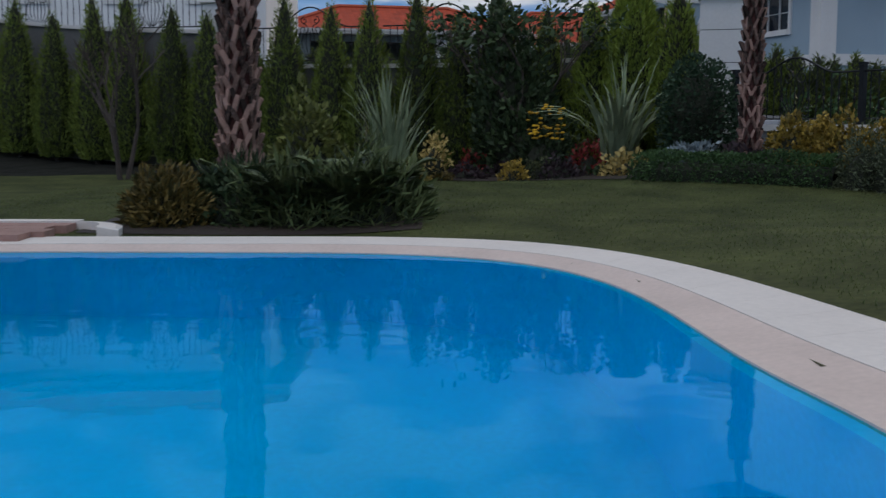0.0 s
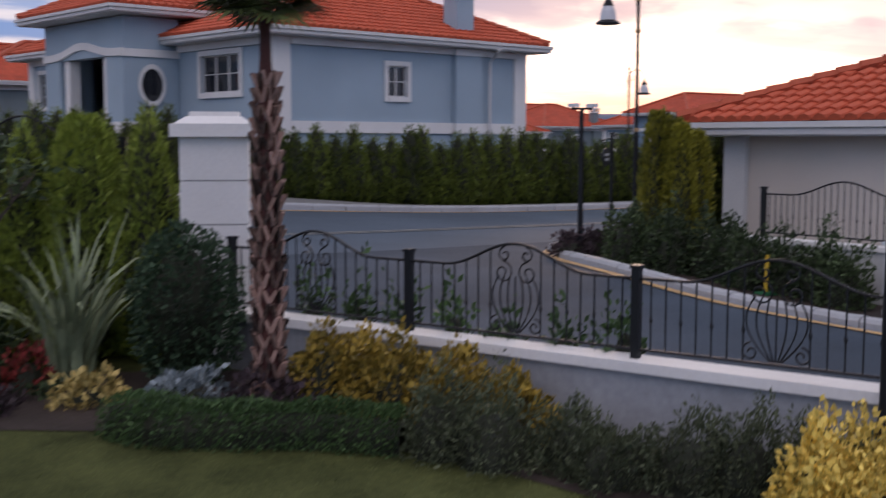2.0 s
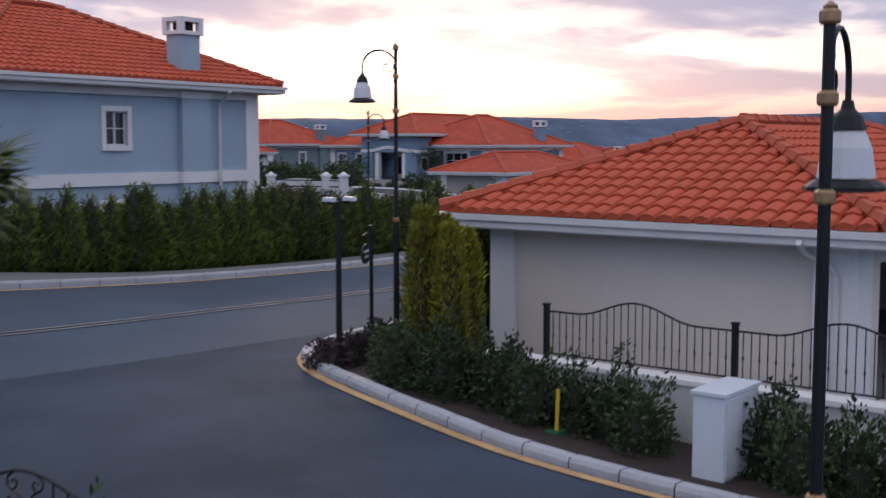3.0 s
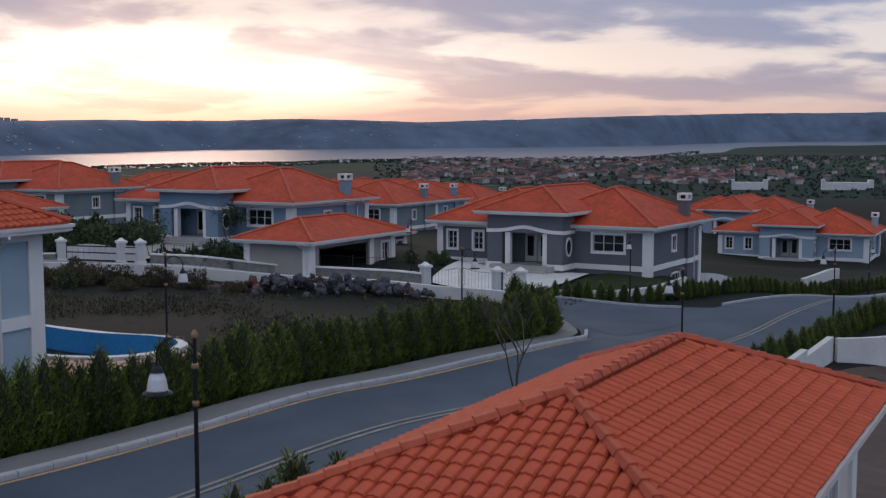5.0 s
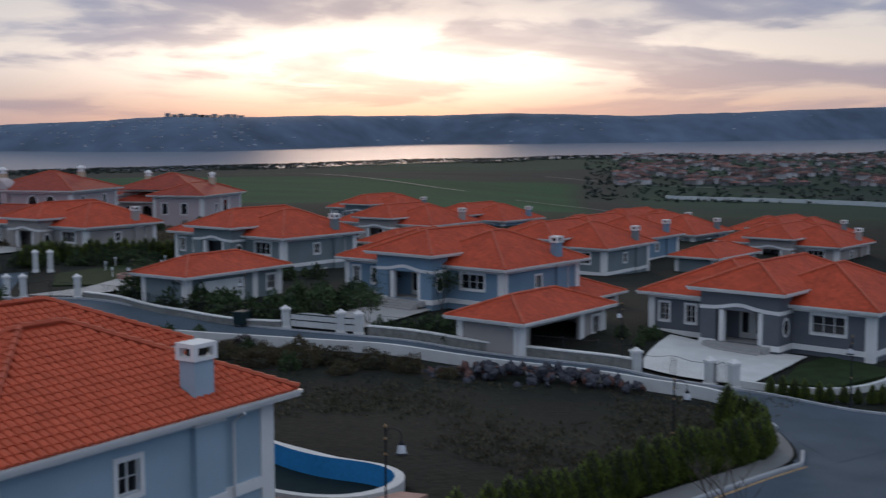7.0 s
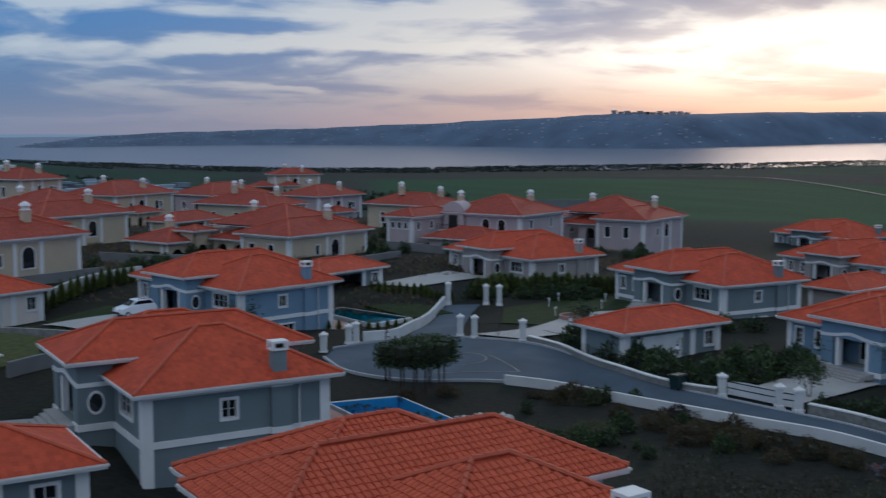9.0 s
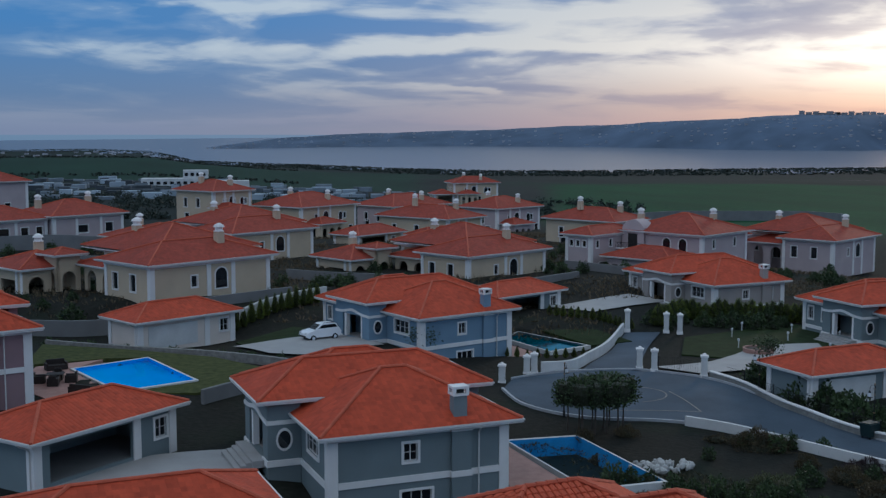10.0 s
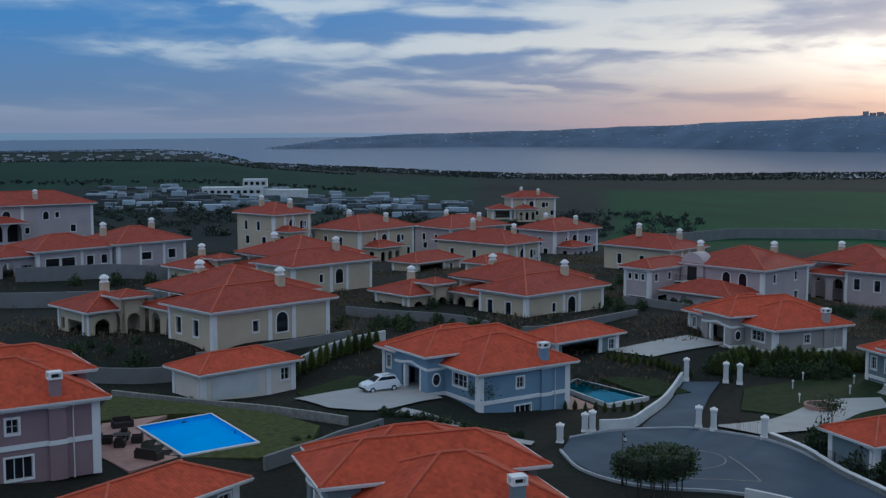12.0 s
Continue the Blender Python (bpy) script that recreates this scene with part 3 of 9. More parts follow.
def bush(name, x, y, z, rx, ry, rz, material, label, seed=1, n=900, leaf=0.09, width=0.05, group="", turn=0.0, category="shrub", flat=1.0, lumps=0.18):
    t = thing(name, pose(x, y, z, 0, 0, turn), label, category, group)
    link_mesh("foliage", bush_meshes(n, rx, ry, rz, leaf, width, seed, flat, lumps=lumps), material, t)
    part("shade_core", core_bm(rx, ry, rz, seed, 0.7, flat), M_CORE, t)
    return t


def thuja_meshes(h, r, n, seed, leaf=0.16, width=0.04, blunt=False):
    rng = np.random.default_rng(seed)
    z = h * (1 - np.sqrt(rng.uniform(0, 1, n))) * 0.98 + 0.03
    t = z / h
    prof = np.clip(1.25 * (1 - t) ** 0.75, 0, 1) * np.clip(0.55 + 2.5 * t, 0, 1)
    if blunt:
        z = h * rng.uniform(0, 1, n) ** 0.8 * 0.97 + 0.03
        t = z / h
        prof = np.sqrt(np.clip(1 - t ** 3.2, 0, 1)) * np.clip(0.6 + 1.6 * t, 0, 1)
    a = rng.uniform(0, 2 * math.pi, n)
    ph = rng.uniform(0, 6.28, 3)
    fl = 1 + 0.16 * np.sin(5 * a + 7 * t + ph[0]) + 0.10 * np.sin(9 * a - 11 * t + ph[1])
    rad = r * prof * fl * rng.uniform(0.75, 1.03, n)
    p = np.stack([rad * np.cos(a), rad * np.sin(a), z], 1)
    d = np.stack([np.cos(a) * 0.55, np.sin(a) * 0.55, np.full(n, 0.75)], 1)
    return leaf_mesh("foliage", p, d, leaf, width, rng, 0.1, 0.28)


def thuja(name, x, y, z, h, r, material, label, seed=1, n=1100, group="", leaf=0.16, blunt=False):
    t = thing(name, pose(x, y, z), label, "conifer", group)
    link_mesh("foliage", thuja_meshes(h, r, n, seed, leaf, leaf * 0.2, blunt), material, t)
    # solid dark cone standing in for the shade within the foliage
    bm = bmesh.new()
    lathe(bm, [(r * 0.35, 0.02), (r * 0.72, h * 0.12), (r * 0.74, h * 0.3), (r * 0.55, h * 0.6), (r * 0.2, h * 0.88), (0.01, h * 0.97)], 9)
    part("shade_core", bm, M_CORE, t)
    bt = bmesh.new()
    tube(bt, [(0, 0, -0.1), (0, 0, 0.3)], 0.05)
    part("trunk", bt, M_WOOD, t)
    return t

# ---------------- ground ----------------
LEVELS = [
    (0, 0, 0.42), (-12, 8, 0.42), (-8, 11.2, 0.38), (-4.6, 11.6, 0.40), (2, 12, 0.42), (-6, 16, 0.42), (1.5, 17.5, 0.5), (4.3, 11.5, 0.45), (4.0, 16.2, 0.85), (5.6, 13.2, 0.6), (0, 20.5, 0.55),
    (8, 9, 0.95), (8.5, 16, 1.05), (10, 21, 1.1), (13, 25, 0.98), (4, 27, 1.15), (-12, 27, 1.3), (14, 16, 0.75), (20, 18, 0.6),
    (26, 37, 1.0), (45, 31, 0.15), (56, 41, -0.4), (36, 47, 0.75), (20, 41, 1.0), (8, 44, 2.6),
    (46, 20.5, -1.3), (53, 21.5, -1.3), (40, 19.5, -0.9), (58, 20.5, -1.3), (46, 26.9, 0.15), (52, 27.3, 0.05), (40, 26.4, 0.35), (35, 26, 0.5), (76, 52, -0.2), (62, 54, -0.4), (58, 60, 0.15), (52, 76, 0.75), (60, 66, 0.2), (48, 84, 0.75), (45, 95, 1.0), (42, 104, 1.25), (36, 104, 1.2), (88, 48, -2.3), (95, 44, -2.5), (66, 72, 1.2), (12, 69, 0.6), (-2, 78, 2.7),
]
LEVELS2 = [
    (25, 88, 0.9), (10, 118, 2.9), (28, 112, 1.1), (34, 126, 0.4), (-6, 104, 3.4), (60, 98, 1.4), (64, 140, 0.9), (-4, 141, 5.0), (-12, 142, 4.9), (2, 150, 4.9), (-18, 148, 4.6), (-22, 158, 4.4), (10, 152, 4.0), (30, 160, 3.5), (36, 165, 3.4), (22, 174, 3.3), (44, 171, 3.0), (14, 166, 3.2),
    (70, 185, 1.0), (112, 198, -1.5), (0, 225, 2.0), (-30, 214, 4.3), (-40, 222, 4.4), (-34, 196, 3.0), (-10, 206, 3.4), (6, 194, 3.3), (20, 270, 0.5), (-35, 270, 5.0), (110, 120, -2.0), (130, 60, -4.4), (137, 50, -4.6), (110, 55, -3.4), (-30, 95, 4.5), (-30, 30, 1.5), (40, 5, 0.2),
    (100, 460, -6.0), (-2, 130, 1.7), (-12, 132, 2.2), (30, 148, 1.6), (40, 152, 1.5), (20, 76, 0.7), (57, 49, -0.15),
]
GP = np.array(LEVELS + LEVELS2, float)


def ground_near(x, y):
    x, y = np.asarray(x, float), np.asarray(y, float)
    d2 = (x[..., None] - GP[:, 0]) ** 2 + (y[..., None] - GP[:, 1]) ** 2
    w = 1.0 / (d2 + 6.0) ** 1.6
    return (w * GP[:, 2]).sum(-1) / w.sum(-1)


LAKE_Z = -30.0
SHORE_AZ = [-30, -7, -4, -2, 1, 7.5, 12, 17, 25, 30, 33, 36, 40, 44, 46.5, 53, 57, 61, 64, 68, 90]
SHORE_R = [2900, 2900, 2500, 1800, 1640, 1400, 1300, 1280, 1330, 1370, 1390, 1450, 1540, 1540, 1650, 1690, 1640, 1750, 2350, 3600, 4200]


def lake_level(x, y):
    """The lake's surface, which rises a little towards the far end."""
    return LAKE_Z + 0.0112 * (np.asarray(x, float) * 0.9135 + np.asarray(y, float) * 0.4067)



def ground_z(x, y):
    x, y = np.asarray(x, float), np.asarray(y, float)
    r = np.hypot(x, y - 10)
    az = np.degrees(np.arctan2(x, y - 10))
    near = ground_near(x, y)
    fall = np.interp(r, [0, 240, 420, 700, 1000, 1400, 6000], [0, -1, -5, -11, -16, -22, -26])
    east = np.interp(r, [0, 180, 300, 450, 650, 900, 1500, 6000], [0, -3, -8, -15, -20, -17, -9, -6])
    q = np.clip((az - 36) / 14, 0, 1)
    fall = fall * (1 - q) + east * q
    ridge = np.interp(r, [250, 600, 1000, 1200, 1500, 2200], [0, 6, 17, 19, 8, 0]) * np.clip((8 - az) / 12, 0, 1)
    k = np.clip((r - 200) / 160, 0, 1)
    k = k * k * (3 - 2 * k)
    und = 0.0028 * r * (np.sin(x / 130 + 1.3) * np.sin(y / 170)) * np.clip((r - 400) / 600, 0, 1) * np.clip((1150 - r) / 300, 0, 1)
    land = near * (1 - k) + (fall + ridge + und) * k
    land = np.where(r > 400, np.maximum(land, lake_level(x, y) + 1.0), land)
    shore = np.interp(az, SHORE_AZ, SHORE_R) + 14 * np.sin(az * 2.3) + 9 * np.sin(az * 5.1)
    q = np.clip((r - 800) / (shore - 800), 0, 1.6)
    low = lake_level(x, y) - np.where(q > 1, (q - 1) * 30, 0)
    f = np.minimum(q, 1)
    f = f * f * (3 - 2 * f)
    return land * (1 - f) + low * f


def gz(x, y):
    return float(ground_z(np.array([x]), np.array([y]))[0])


def grid_sheet(name, xs, ys, material, zfun):
    X, Y = np.meshgrid(xs, ys)
    Z = zfun(X, Y)
    v = np.stack([X, Y, Z], -1).reshape(-1, 3)
    nx, ny = len(xs), len(ys)
    i = np.arange(nx * ny).reshape(ny, nx)
    f = np.stack([i[:-1, :-1], i[:-1, 1:], i[1:, 1:], i[1:, :-1]], -1).reshape(-1, 4)
    mesh = bpy.data.meshes.new(name)
    mesh.from_pydata(v.tolist(), [], f.tolist())
    for p in mesh.polygons:
        p.use_smooth = True
    return link_mesh(name, mesh, material)


def ground_mat():
    """Earth and rough grass close by; crop fields, scrub and paths farther off."""
    m = bpy.data.materials.new("earth_and_fields")
    m.use_nodes = True
    N, L = m.node_tree.nodes, m.node_tree.links
    p = N["Principled BSDF"]
    p.inputs["Roughness"].default_value = 0.95
    p.inputs["Specular IOR Level"].default_value = 0.1
    t = N.new("ShaderNodeTexCoord")

    def noise_tex(scale, detail=5, sx=1, sy=1):
        mpn = N.new("ShaderNodeMapping")
        mpn.inputs["Scale"].default_value = (sx, sy, 1)
        mpn.inputs["Rotation"].default_value = (0, 0, 0.5)
        L.new(t.outputs["Object"], mpn.inputs[0])
        n = N.new("ShaderNodeTexNoise")
        n.inputs["Scale"].default_value, n.inputs["Detail"].default_value = scale, detail
        L.new(mpn.outputs[0], n.inputs["Vector"])
        return n.outputs["Fac"]

    def ramp(fac, stops):
        n = N.new("ShaderNodeValToRGB")
        e = n.color_ramp.elements
        while len(e) < len(stops):
            e.new(0.5)
        for el, (pos, c) in zip(e, stops):
            el.position, el.color = pos, (*c, 1)
        L.new(fac, n.inputs[0])
        return n.outputs[0]

    def mix(fac, a, b, blend="MIX"):
        n = N.new("ShaderNodeMix")
        n.data_type, n.blend_type = "RGBA", blend
        for sock, v in ((n.inputs[0], fac), (n.inputs[6], a), (n.inputs[7], b)):
            if isinstance(v, (int, float)):
                sock.default_value = v
            else:
                L.new(v, sock)
        return n.outputs[2]
    near = ramp(noise_tex(0.16, 6), [(0.3, (0.011, 0.012, 0.010)), (0.5, (0.018, 0.018, 0.014)), (0.7, (0.011, 0.021, 0.010))])
    near = mix(0.5, near, ramp(noise_tex(2.2, 4), [(0.3, (0.010, 0.011, 0.010)), (0.7, (0.029, 0.029, 0.024))]))
    sp = N.new("ShaderNodeSeparateXYZ")
    L.new(t.outputs["Object"], sp.inputs[0])

    def mm(op, a, b=None):
        n = N.new("ShaderNodeMath")
        n.operation = op
        for i, v in enumerate((a, b)):
            if v is None:
                continue
            if isinstance(v, (int, float)):
                n.inputs[i].default_value = v
            else:
                L.new(v, n.inputs[i])
        return n.outputs[0]
    ln = N.new("ShaderNodeVectorMath")
    ln.operation = "LENGTH"
    L.new(t.outputs["Object"], ln.inputs[0])
    ragged = mm("MULTIPLY", mm("SUBTRACT", noise_tex(0.011, 4), 0.5), 0.16)
    dist = mm("MULTIPLY", ln.outputs["Value"], mm("ADD", ragged, 1.0))
    bearing = mm("ADD", mm("ARCTAN2", sp.outputs[0], sp.outputs[1]), mm("MULTIPLY", ragged, 0.25))

    def plot(a0, a1, r0, r1, soft=0.02):
        """A field between two bearings (degrees) and two distances."""
        out = None
        for v, lo, hi, w in ((bearing, radians(a0), radians(a1), 0.012), (dist, r0, r1, soft * r1)):
            for edge, sg in ((lo, 1), (hi, -1)):
                n = N.new("ShaderNodeMapRange")
                n.inputs[1].default_value, n.inputs[2].default_value = edge - w * sg, edge + w * sg
                L.new(v, n.inputs[0])
                out = n.outputs[0] if out is None else mm("MULTIPLY", out, n.outputs[0])
        return out
    vor = N.new("ShaderNodeTexVoronoi")
    vor.inputs["Scale"].default_value = 0.0075
    mpv = N.new("ShaderNodeMapping")
    mpv.inputs["Scale"].default_value = (1.0, 0.5, 1)
    mpv.inputs["Rotation"].default_value = (0, 0, 0.35)
    L.new(t.outputs["Object"], mpv.inputs[0])
    L.new(mpv.outputs[0], vor.inputs["Vector"])
    field = ramp(noise_tex(0.016, 6, 1, 0.35), [(0.34, (0.010, 0.015, 0.014)), (0.5, (0.017, 0.023, 0.021)), (0.66, (0.012, 0.026, 0.018))])
    patchwork = ramp(vor.outputs["Color"], [(0.2, (0.013, 0.024, 0.019)), (0.42, (0.010, 0.042, 0.022)), (0.6, (0.026, 0.032, 0.030)), (0.8, (0.012, 0.028, 0.019))])
    field = mix(plot(50, 95, 430, 5000, 0.05), field, patchwork)
    crop = ramp(noise_tex(0.03, 5, 1, 0.25), [(0.3, (0.006, 0.037, 0.014)), (0.7, (0.009, 0.060, 0.021))])
    dull = ramp(noise_tex(0.02, 5, 1, 0.3), [(0.3, (0.008, 0.026, 0.016)), (0.7, (0.013, 0.040, 0.024))])
    field = mix(plot(15.5, 47, 300, 800), field, crop)
    field = mix(plot(40, 90, 190, 425), field, crop)
    field = mix(plot(-40, 9, 640, 1230), field, dull)
    field = mix(plot(35, 58, 1080, 1660), field, dull)
    far = N.new("ShaderNodeMapRange")
    far.inputs[1].default_value, far.inputs[2].default_value = 215, 300
    L.new(ln.outputs["Value"], far.inputs[0])
    col = mix(far.outputs[0], near, field)
    L.new(col, p.inputs["Base Color"])
    bp = N.new("ShaderNodeBump")
    bp.inputs["Strength"].default_value, bp.inputs["Distance"].default_value = 0.6, 0.1
    L.new(noise_tex(3.0, 5), bp.inputs["Height"])
    L.new(bp.outputs[0], p.inputs["Normal"])
    return m


def spaced(a, b, fine0, fine1, step, grow=1.16):
    out = list(np.arange(fine0, fine1 + 1e-6, step))
    s, x = step, fine1
    while x < b:
        s *= grow
        x = min(x + s, b)
        out.append(x)
    s, x = step, fine0
    while x > a:
        s *= grow
        x = max(x - s, a)
        out.insert(0, x)
    return np.array(out)


POOL_C = (-1.9, 4.6)


# the swimming pool's outline: a rounded end towards the lawn, seen from its middle by angle
def pool_radius(a):
    """Distance of the water's edge from the pool's middle at plan angle a (radians)."""
    c, s = np.cos(a), np.sin(a)
    return (np.abs(c / 3.28) ** 3.93 + np.abs(s / 5.34) ** 3.93) ** (-1 / 3.93) + 0.2 * np.exp(-(np.arctan2(s, c) / 0.32) ** 2)


def pool_inside(X, Y, grow=0.0):
    dx_, dy_ = X - POOL_C[0], Y - POOL_C[1]
    return np.hypot(dx_, dy_) < pool_radius(np.arctan2(dy_, dx_)) + grow


M_GROUND = ground_mat()
gx = spaced(-4900, 4900, -40, 110, 0.8)
gy = spaced(-900, 4900, -10, 160, 0.8)
# outlines of the sunk pools in the villas' plots
AP = [(29.4, 58.5), (30.5, 55.2), (30.4, 52.4), (30.9, 50.0), (31.9, 48.4), (32.0, 46.7), (31.1, 45.5), (29.6, 45.0), (28.0, 45.5), (26.8, 47.4), (26.2, 50.5), (26.0, 54.5), (27.2, 58)]
GPp = [(21.3, 88.6), (26.6, 88.9), (28.9, 77.6), (23.7, 76.9)]
LP = [(-5.7, 113.1), (-1.3, 103.2), (-6.9, 100.1), (-11.5, 109.3)]
HP = [(31.2, 131.0), (33.6, 134.6), (38.8, 125.4), (34.0, 122.9)]


def in_outline(X, Y, pts):
    r = np.zeros(X.shape, bool)
    for (x0, y0), (x1, y1) in zip(pts, pts[1:] + pts[:1]):
        r ^= ((y0 > Y) != (y1 > Y)) & (X < (x1 - x0) * (Y - y0) / ((y1 - y0) or 1e-9) + x0)
    return r


def ground_sheet(X, Y):
    z = np.where((X > -11.5) & (X < np.where(Y < 12, 6.0, 3.1)) & (Y > -7) & (Y < 16.5), -2.0, ground_z(X, Y) - 0.03)
    for pts in (AP, GPp, LP, HP):
        z = np.where(in_outline(X, Y, pts), z - 3.0, z)
    return z



ground = grid_sheet("ground", gx, gy, M_GROUND, ground_sheet)
tagged(ground, "dark earth and rough grass running out to green fields", "ground", kind="structure")

water_m = bpy.data.materials.new("lake_water")
water_m.use_nodes = True
wn = water_m.node_tree.nodes
deep, sheen, share = (wn.new("ShaderNode" + k) for k in ("BsdfDiffuse", "BsdfGlossy", "MixShader"))
deep.inputs["Color"].default_value = (0.13, 0.155, 0.20, 1)
sheen.inputs["Color"].default_value, sheen.inputs["Roughness"].default_value = (0.95, 0.90, 0.90, 1), 0.16
share.inputs[0].default_value = 0.34
wn.remove(wn["Principled BSDF"])
for a, b in ((deep.outputs[0], share.inputs[1]), (sheen.outputs[0], share.inputs[2]), (share.outputs[0], wn["Material Output"].inputs["Surface"])):
    water_m.node_tree.links.new(a, b)
wtc = water_m.node_tree.nodes.new("ShaderNodeTexCoord")
wnz = water_m.node_tree.nodes.new("ShaderNodeTexNoise")
wnz.inputs["Scale"].default_value = 0.02
wbp = water_m.node_tree.nodes.new("ShaderNodeBump")
wbp.inputs["Strength"].default_value, wbp.inputs["Distance"].default_value = 0.15, 1.0
water_m.node_tree.links.new(wtc.outputs["Object"], wnz.inputs["Vector"])
water_m.node_tree.links.new(wnz.outputs["Fac"], wbp.inputs["Height"])
water_m.node_tree.links.new(wbp.outputs[0], sheen.inputs["Normal"])
lake = grid_sheet("water", np.linspace(-4900, 4900, 30), np.linspace(0, 4900, 24), water_m, lake_level)
tagged(lake, "wide calm lake reflecting the pale evening sky", "lake", kind="structure")


def far_hills():
    """The far shore: a long wooded ridge, low at the headland and higher towards the sunset."""
    rows, cols = 14, 260
    az = np.linspace(-4.2, 78, cols)
    base = np.interp(az, [-4.2, 0, 5, 11, 18, 25, 30, 35, 40, 46, 53, 57, 62, 66, 70, 78], [2700, 2640, 2730, 2700, 2500, 2190, 2130, 2380, 2740, 2680, 2850, 2970, 3280, 4200, 4500, 4600])
    crest = np.interp(az, [-4.2, -2, 1.8, 5, 11, 15, 19, 22, 25, 27.5, 31, 36, 41, 44.4, 47, 51, 54, 57.7, 62, 66, 72, 78],
                      [-52, -46, -6, 12, 27, 39, 52, 65, 78, 88, 89, 93, 96, 104, 98, 91, 99, 108, 119, 126, 127, 130])
    top = 20 + (crest - 20) / 4500 * (base + 250)
    v = []
    for j in range(rows):
        t = j / (rows - 1)
        for i in range(cols):
            a = radians(az[i])
            nz = noise.noise(Vector((az[i] * 0.35, t * 3.0, 1.7))) * 2.5 * t + noise.noise(Vector((az[i] * 1.6, t * 5.0, 4.7))) * 1.4 * t
            r = base[i] + t * 250
            x, y = 3 + r * math.sin(a), 10 + r * math.cos(a)
            foot = float(lake_level(x, y)) - 0.6
            v.append((x, y, foot + (top[i] - foot) * (0.15 * t + 0.85 * math.sin(t * math.pi / 2) ** 1.2) + nz * (0.4 if az[i] < 2 else 1)))
    i = np.arange(rows * cols).reshape(rows, cols)
    f = np.stack([i[:-1, :-1], i[:-1, 1:], i[1:, 1:], i[1:, :-1]], -1).reshape(-1, 4)
    mesh = bpy.data.meshes.new("hills")
    mesh.from_pydata(v, [], f.tolist())
    for p in mesh.polygons:
        p.use_smooth = True
    # the woods' base colour is shifted to blue to carry the distance haze
    m = mat("haze_painted_hill", (0.090, 0.120, 0.172), var=0.24, scale=0.006, fine=0.02, bump=0, spec=0.05)
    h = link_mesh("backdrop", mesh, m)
    tagged(h, "long wooded hills along the far shore, blue haze painted in", "hills", kind="structure")
    # scattered far buildings on the slopes
    rng = np.random.default_rng(5)
    bm = bmesh.new()
    for _ in range(700):
        k = rng.integers(0, cols - 1)
        if az[k] > 33 and rng.random() < (0.95 if az[k] > 52 else 0.75):
            continue
        j, q = int(rng.integers(1, 12)), rng.random()
        x, y, z = (a * (1 - q) + b * q for a, b in zip(v[j * cols + k], v[(j + 1) * cols + k]))
        w, hh = rng.uniform(1.2, 3.6), rng.uniform(0.7, 1.9)
        box(bm, x - w, y - 2, z - 1, x + w, y + 2, z + hh)
    for _ in range(110):
        a, r = radians(rng.uniform(-17, -2)), rng.uniform(1650, 2500)
        x, y = 3 + r * math.sin(a), 10 + r * math.cos(a)
        z, w = gz(x, y), rng.uniform(2, 6)
        box(bm, x - w, y - 2, z - 1, x + w, y + 2, z + rng.uniform(1.5, 3.5))
    b = part("far_town", bm, mat("far_pale_walls", (0.38, 0.38, 0.41), var=0.2, scale=0.01, fine=0.1, bump=0, island=0.25))
    tagged(b, "tiny pale houses scattered over the far slope", "far town", kind="stuff")
    bm = bmesh.new()
    for a in np.linspace(27.6, 30.9, 13):
        k = int(np.argmin(abs(az - a)))
        x, y, z = v[(rows - 1) * cols + k]
        w = rng.uniform(3.2, 5.2)
        box(bm, x - w, y - 5, z - 9, x + w, y + 5, z + rng.uniform(4, 7.5))
    b = part("far_tower_blocks", bm, mat("far_block_walls", (0.24, 0.235, 0.25), var=0.1, scale=0.02, fine=0.1, bump=0))
    tagged(b, "row of grey apartment blocks on the hill top", "apartment blocks", kind="stuff")


far_hills()


def strip(name, pts_l, pts_r, material, lift=0.05, step=1.5, label="", category="", kind="structure", cross=4, flat=None, level=None):
    """A ribbon between two edge lines, laid on the ground."""
    def resample(pts, n):
        pts = np.array(pts, float)
        seg = np.hypot(*np.diff(pts, axis=0).T)
        s = np.concatenate([[0], np.cumsum(seg)])
        # smooth curve through the points
        q = np.linspace(0, s[-1], n)
        out = np.stack([np.interp(q, s, pts[:, i]) for i in (0, 1)], 1)
        for _ in range(6):
            out[1:-1] = (out[:-2] + 2 * out[1:-1] + out[2:]) / 4
        return out
    ln = np.hypot(*np.diff(np.array(pts_l, float), axis=0).T).sum()
    n = max(3, int(ln / step))
    a, b = resample(pts_l, n), resample(pts_r, n)
    k = np.linspace(0, 1, cross + 1)
    P = a[:, None, :] * (1 - k)[None, :, None] + b[:, None, :] * k[None, :, None]
    Z = ((level or ground_z)(P[..., 0], P[..., 1]) if flat is None else np.full(P.shape[:2], flat)) + lift
    v = np.concatenate([P, Z[..., None]], -1).reshape(-1, 3)
    i = np.arange(n * (cross + 1)).reshape(n, cross + 1)
    f = np.stack([i[:-1, :-1], i[1:, :-1], i[1:, 1:], i[:-1, 1:]], -1).reshape(-1, 4)
    mesh = bpy.data.meshes.new(name)
    mesh.from_pydata(v.tolist(), [], f.tolist())
    ob = link_mesh(name, mesh, material)
    if label:
        tagged(ob, label, category, kind=kind)
    return ob


def offset(pts, d):
    """The line moved d metres to its left."""
    p = np.array(pts, float)
    t = np.gradient(p, axis=0)
    t /= np.hypot(t[:, 0], t[:, 1])[:, None]
    return (p + np.stack([-t[:, 1], t[:, 0]], 1) * d).tolist()


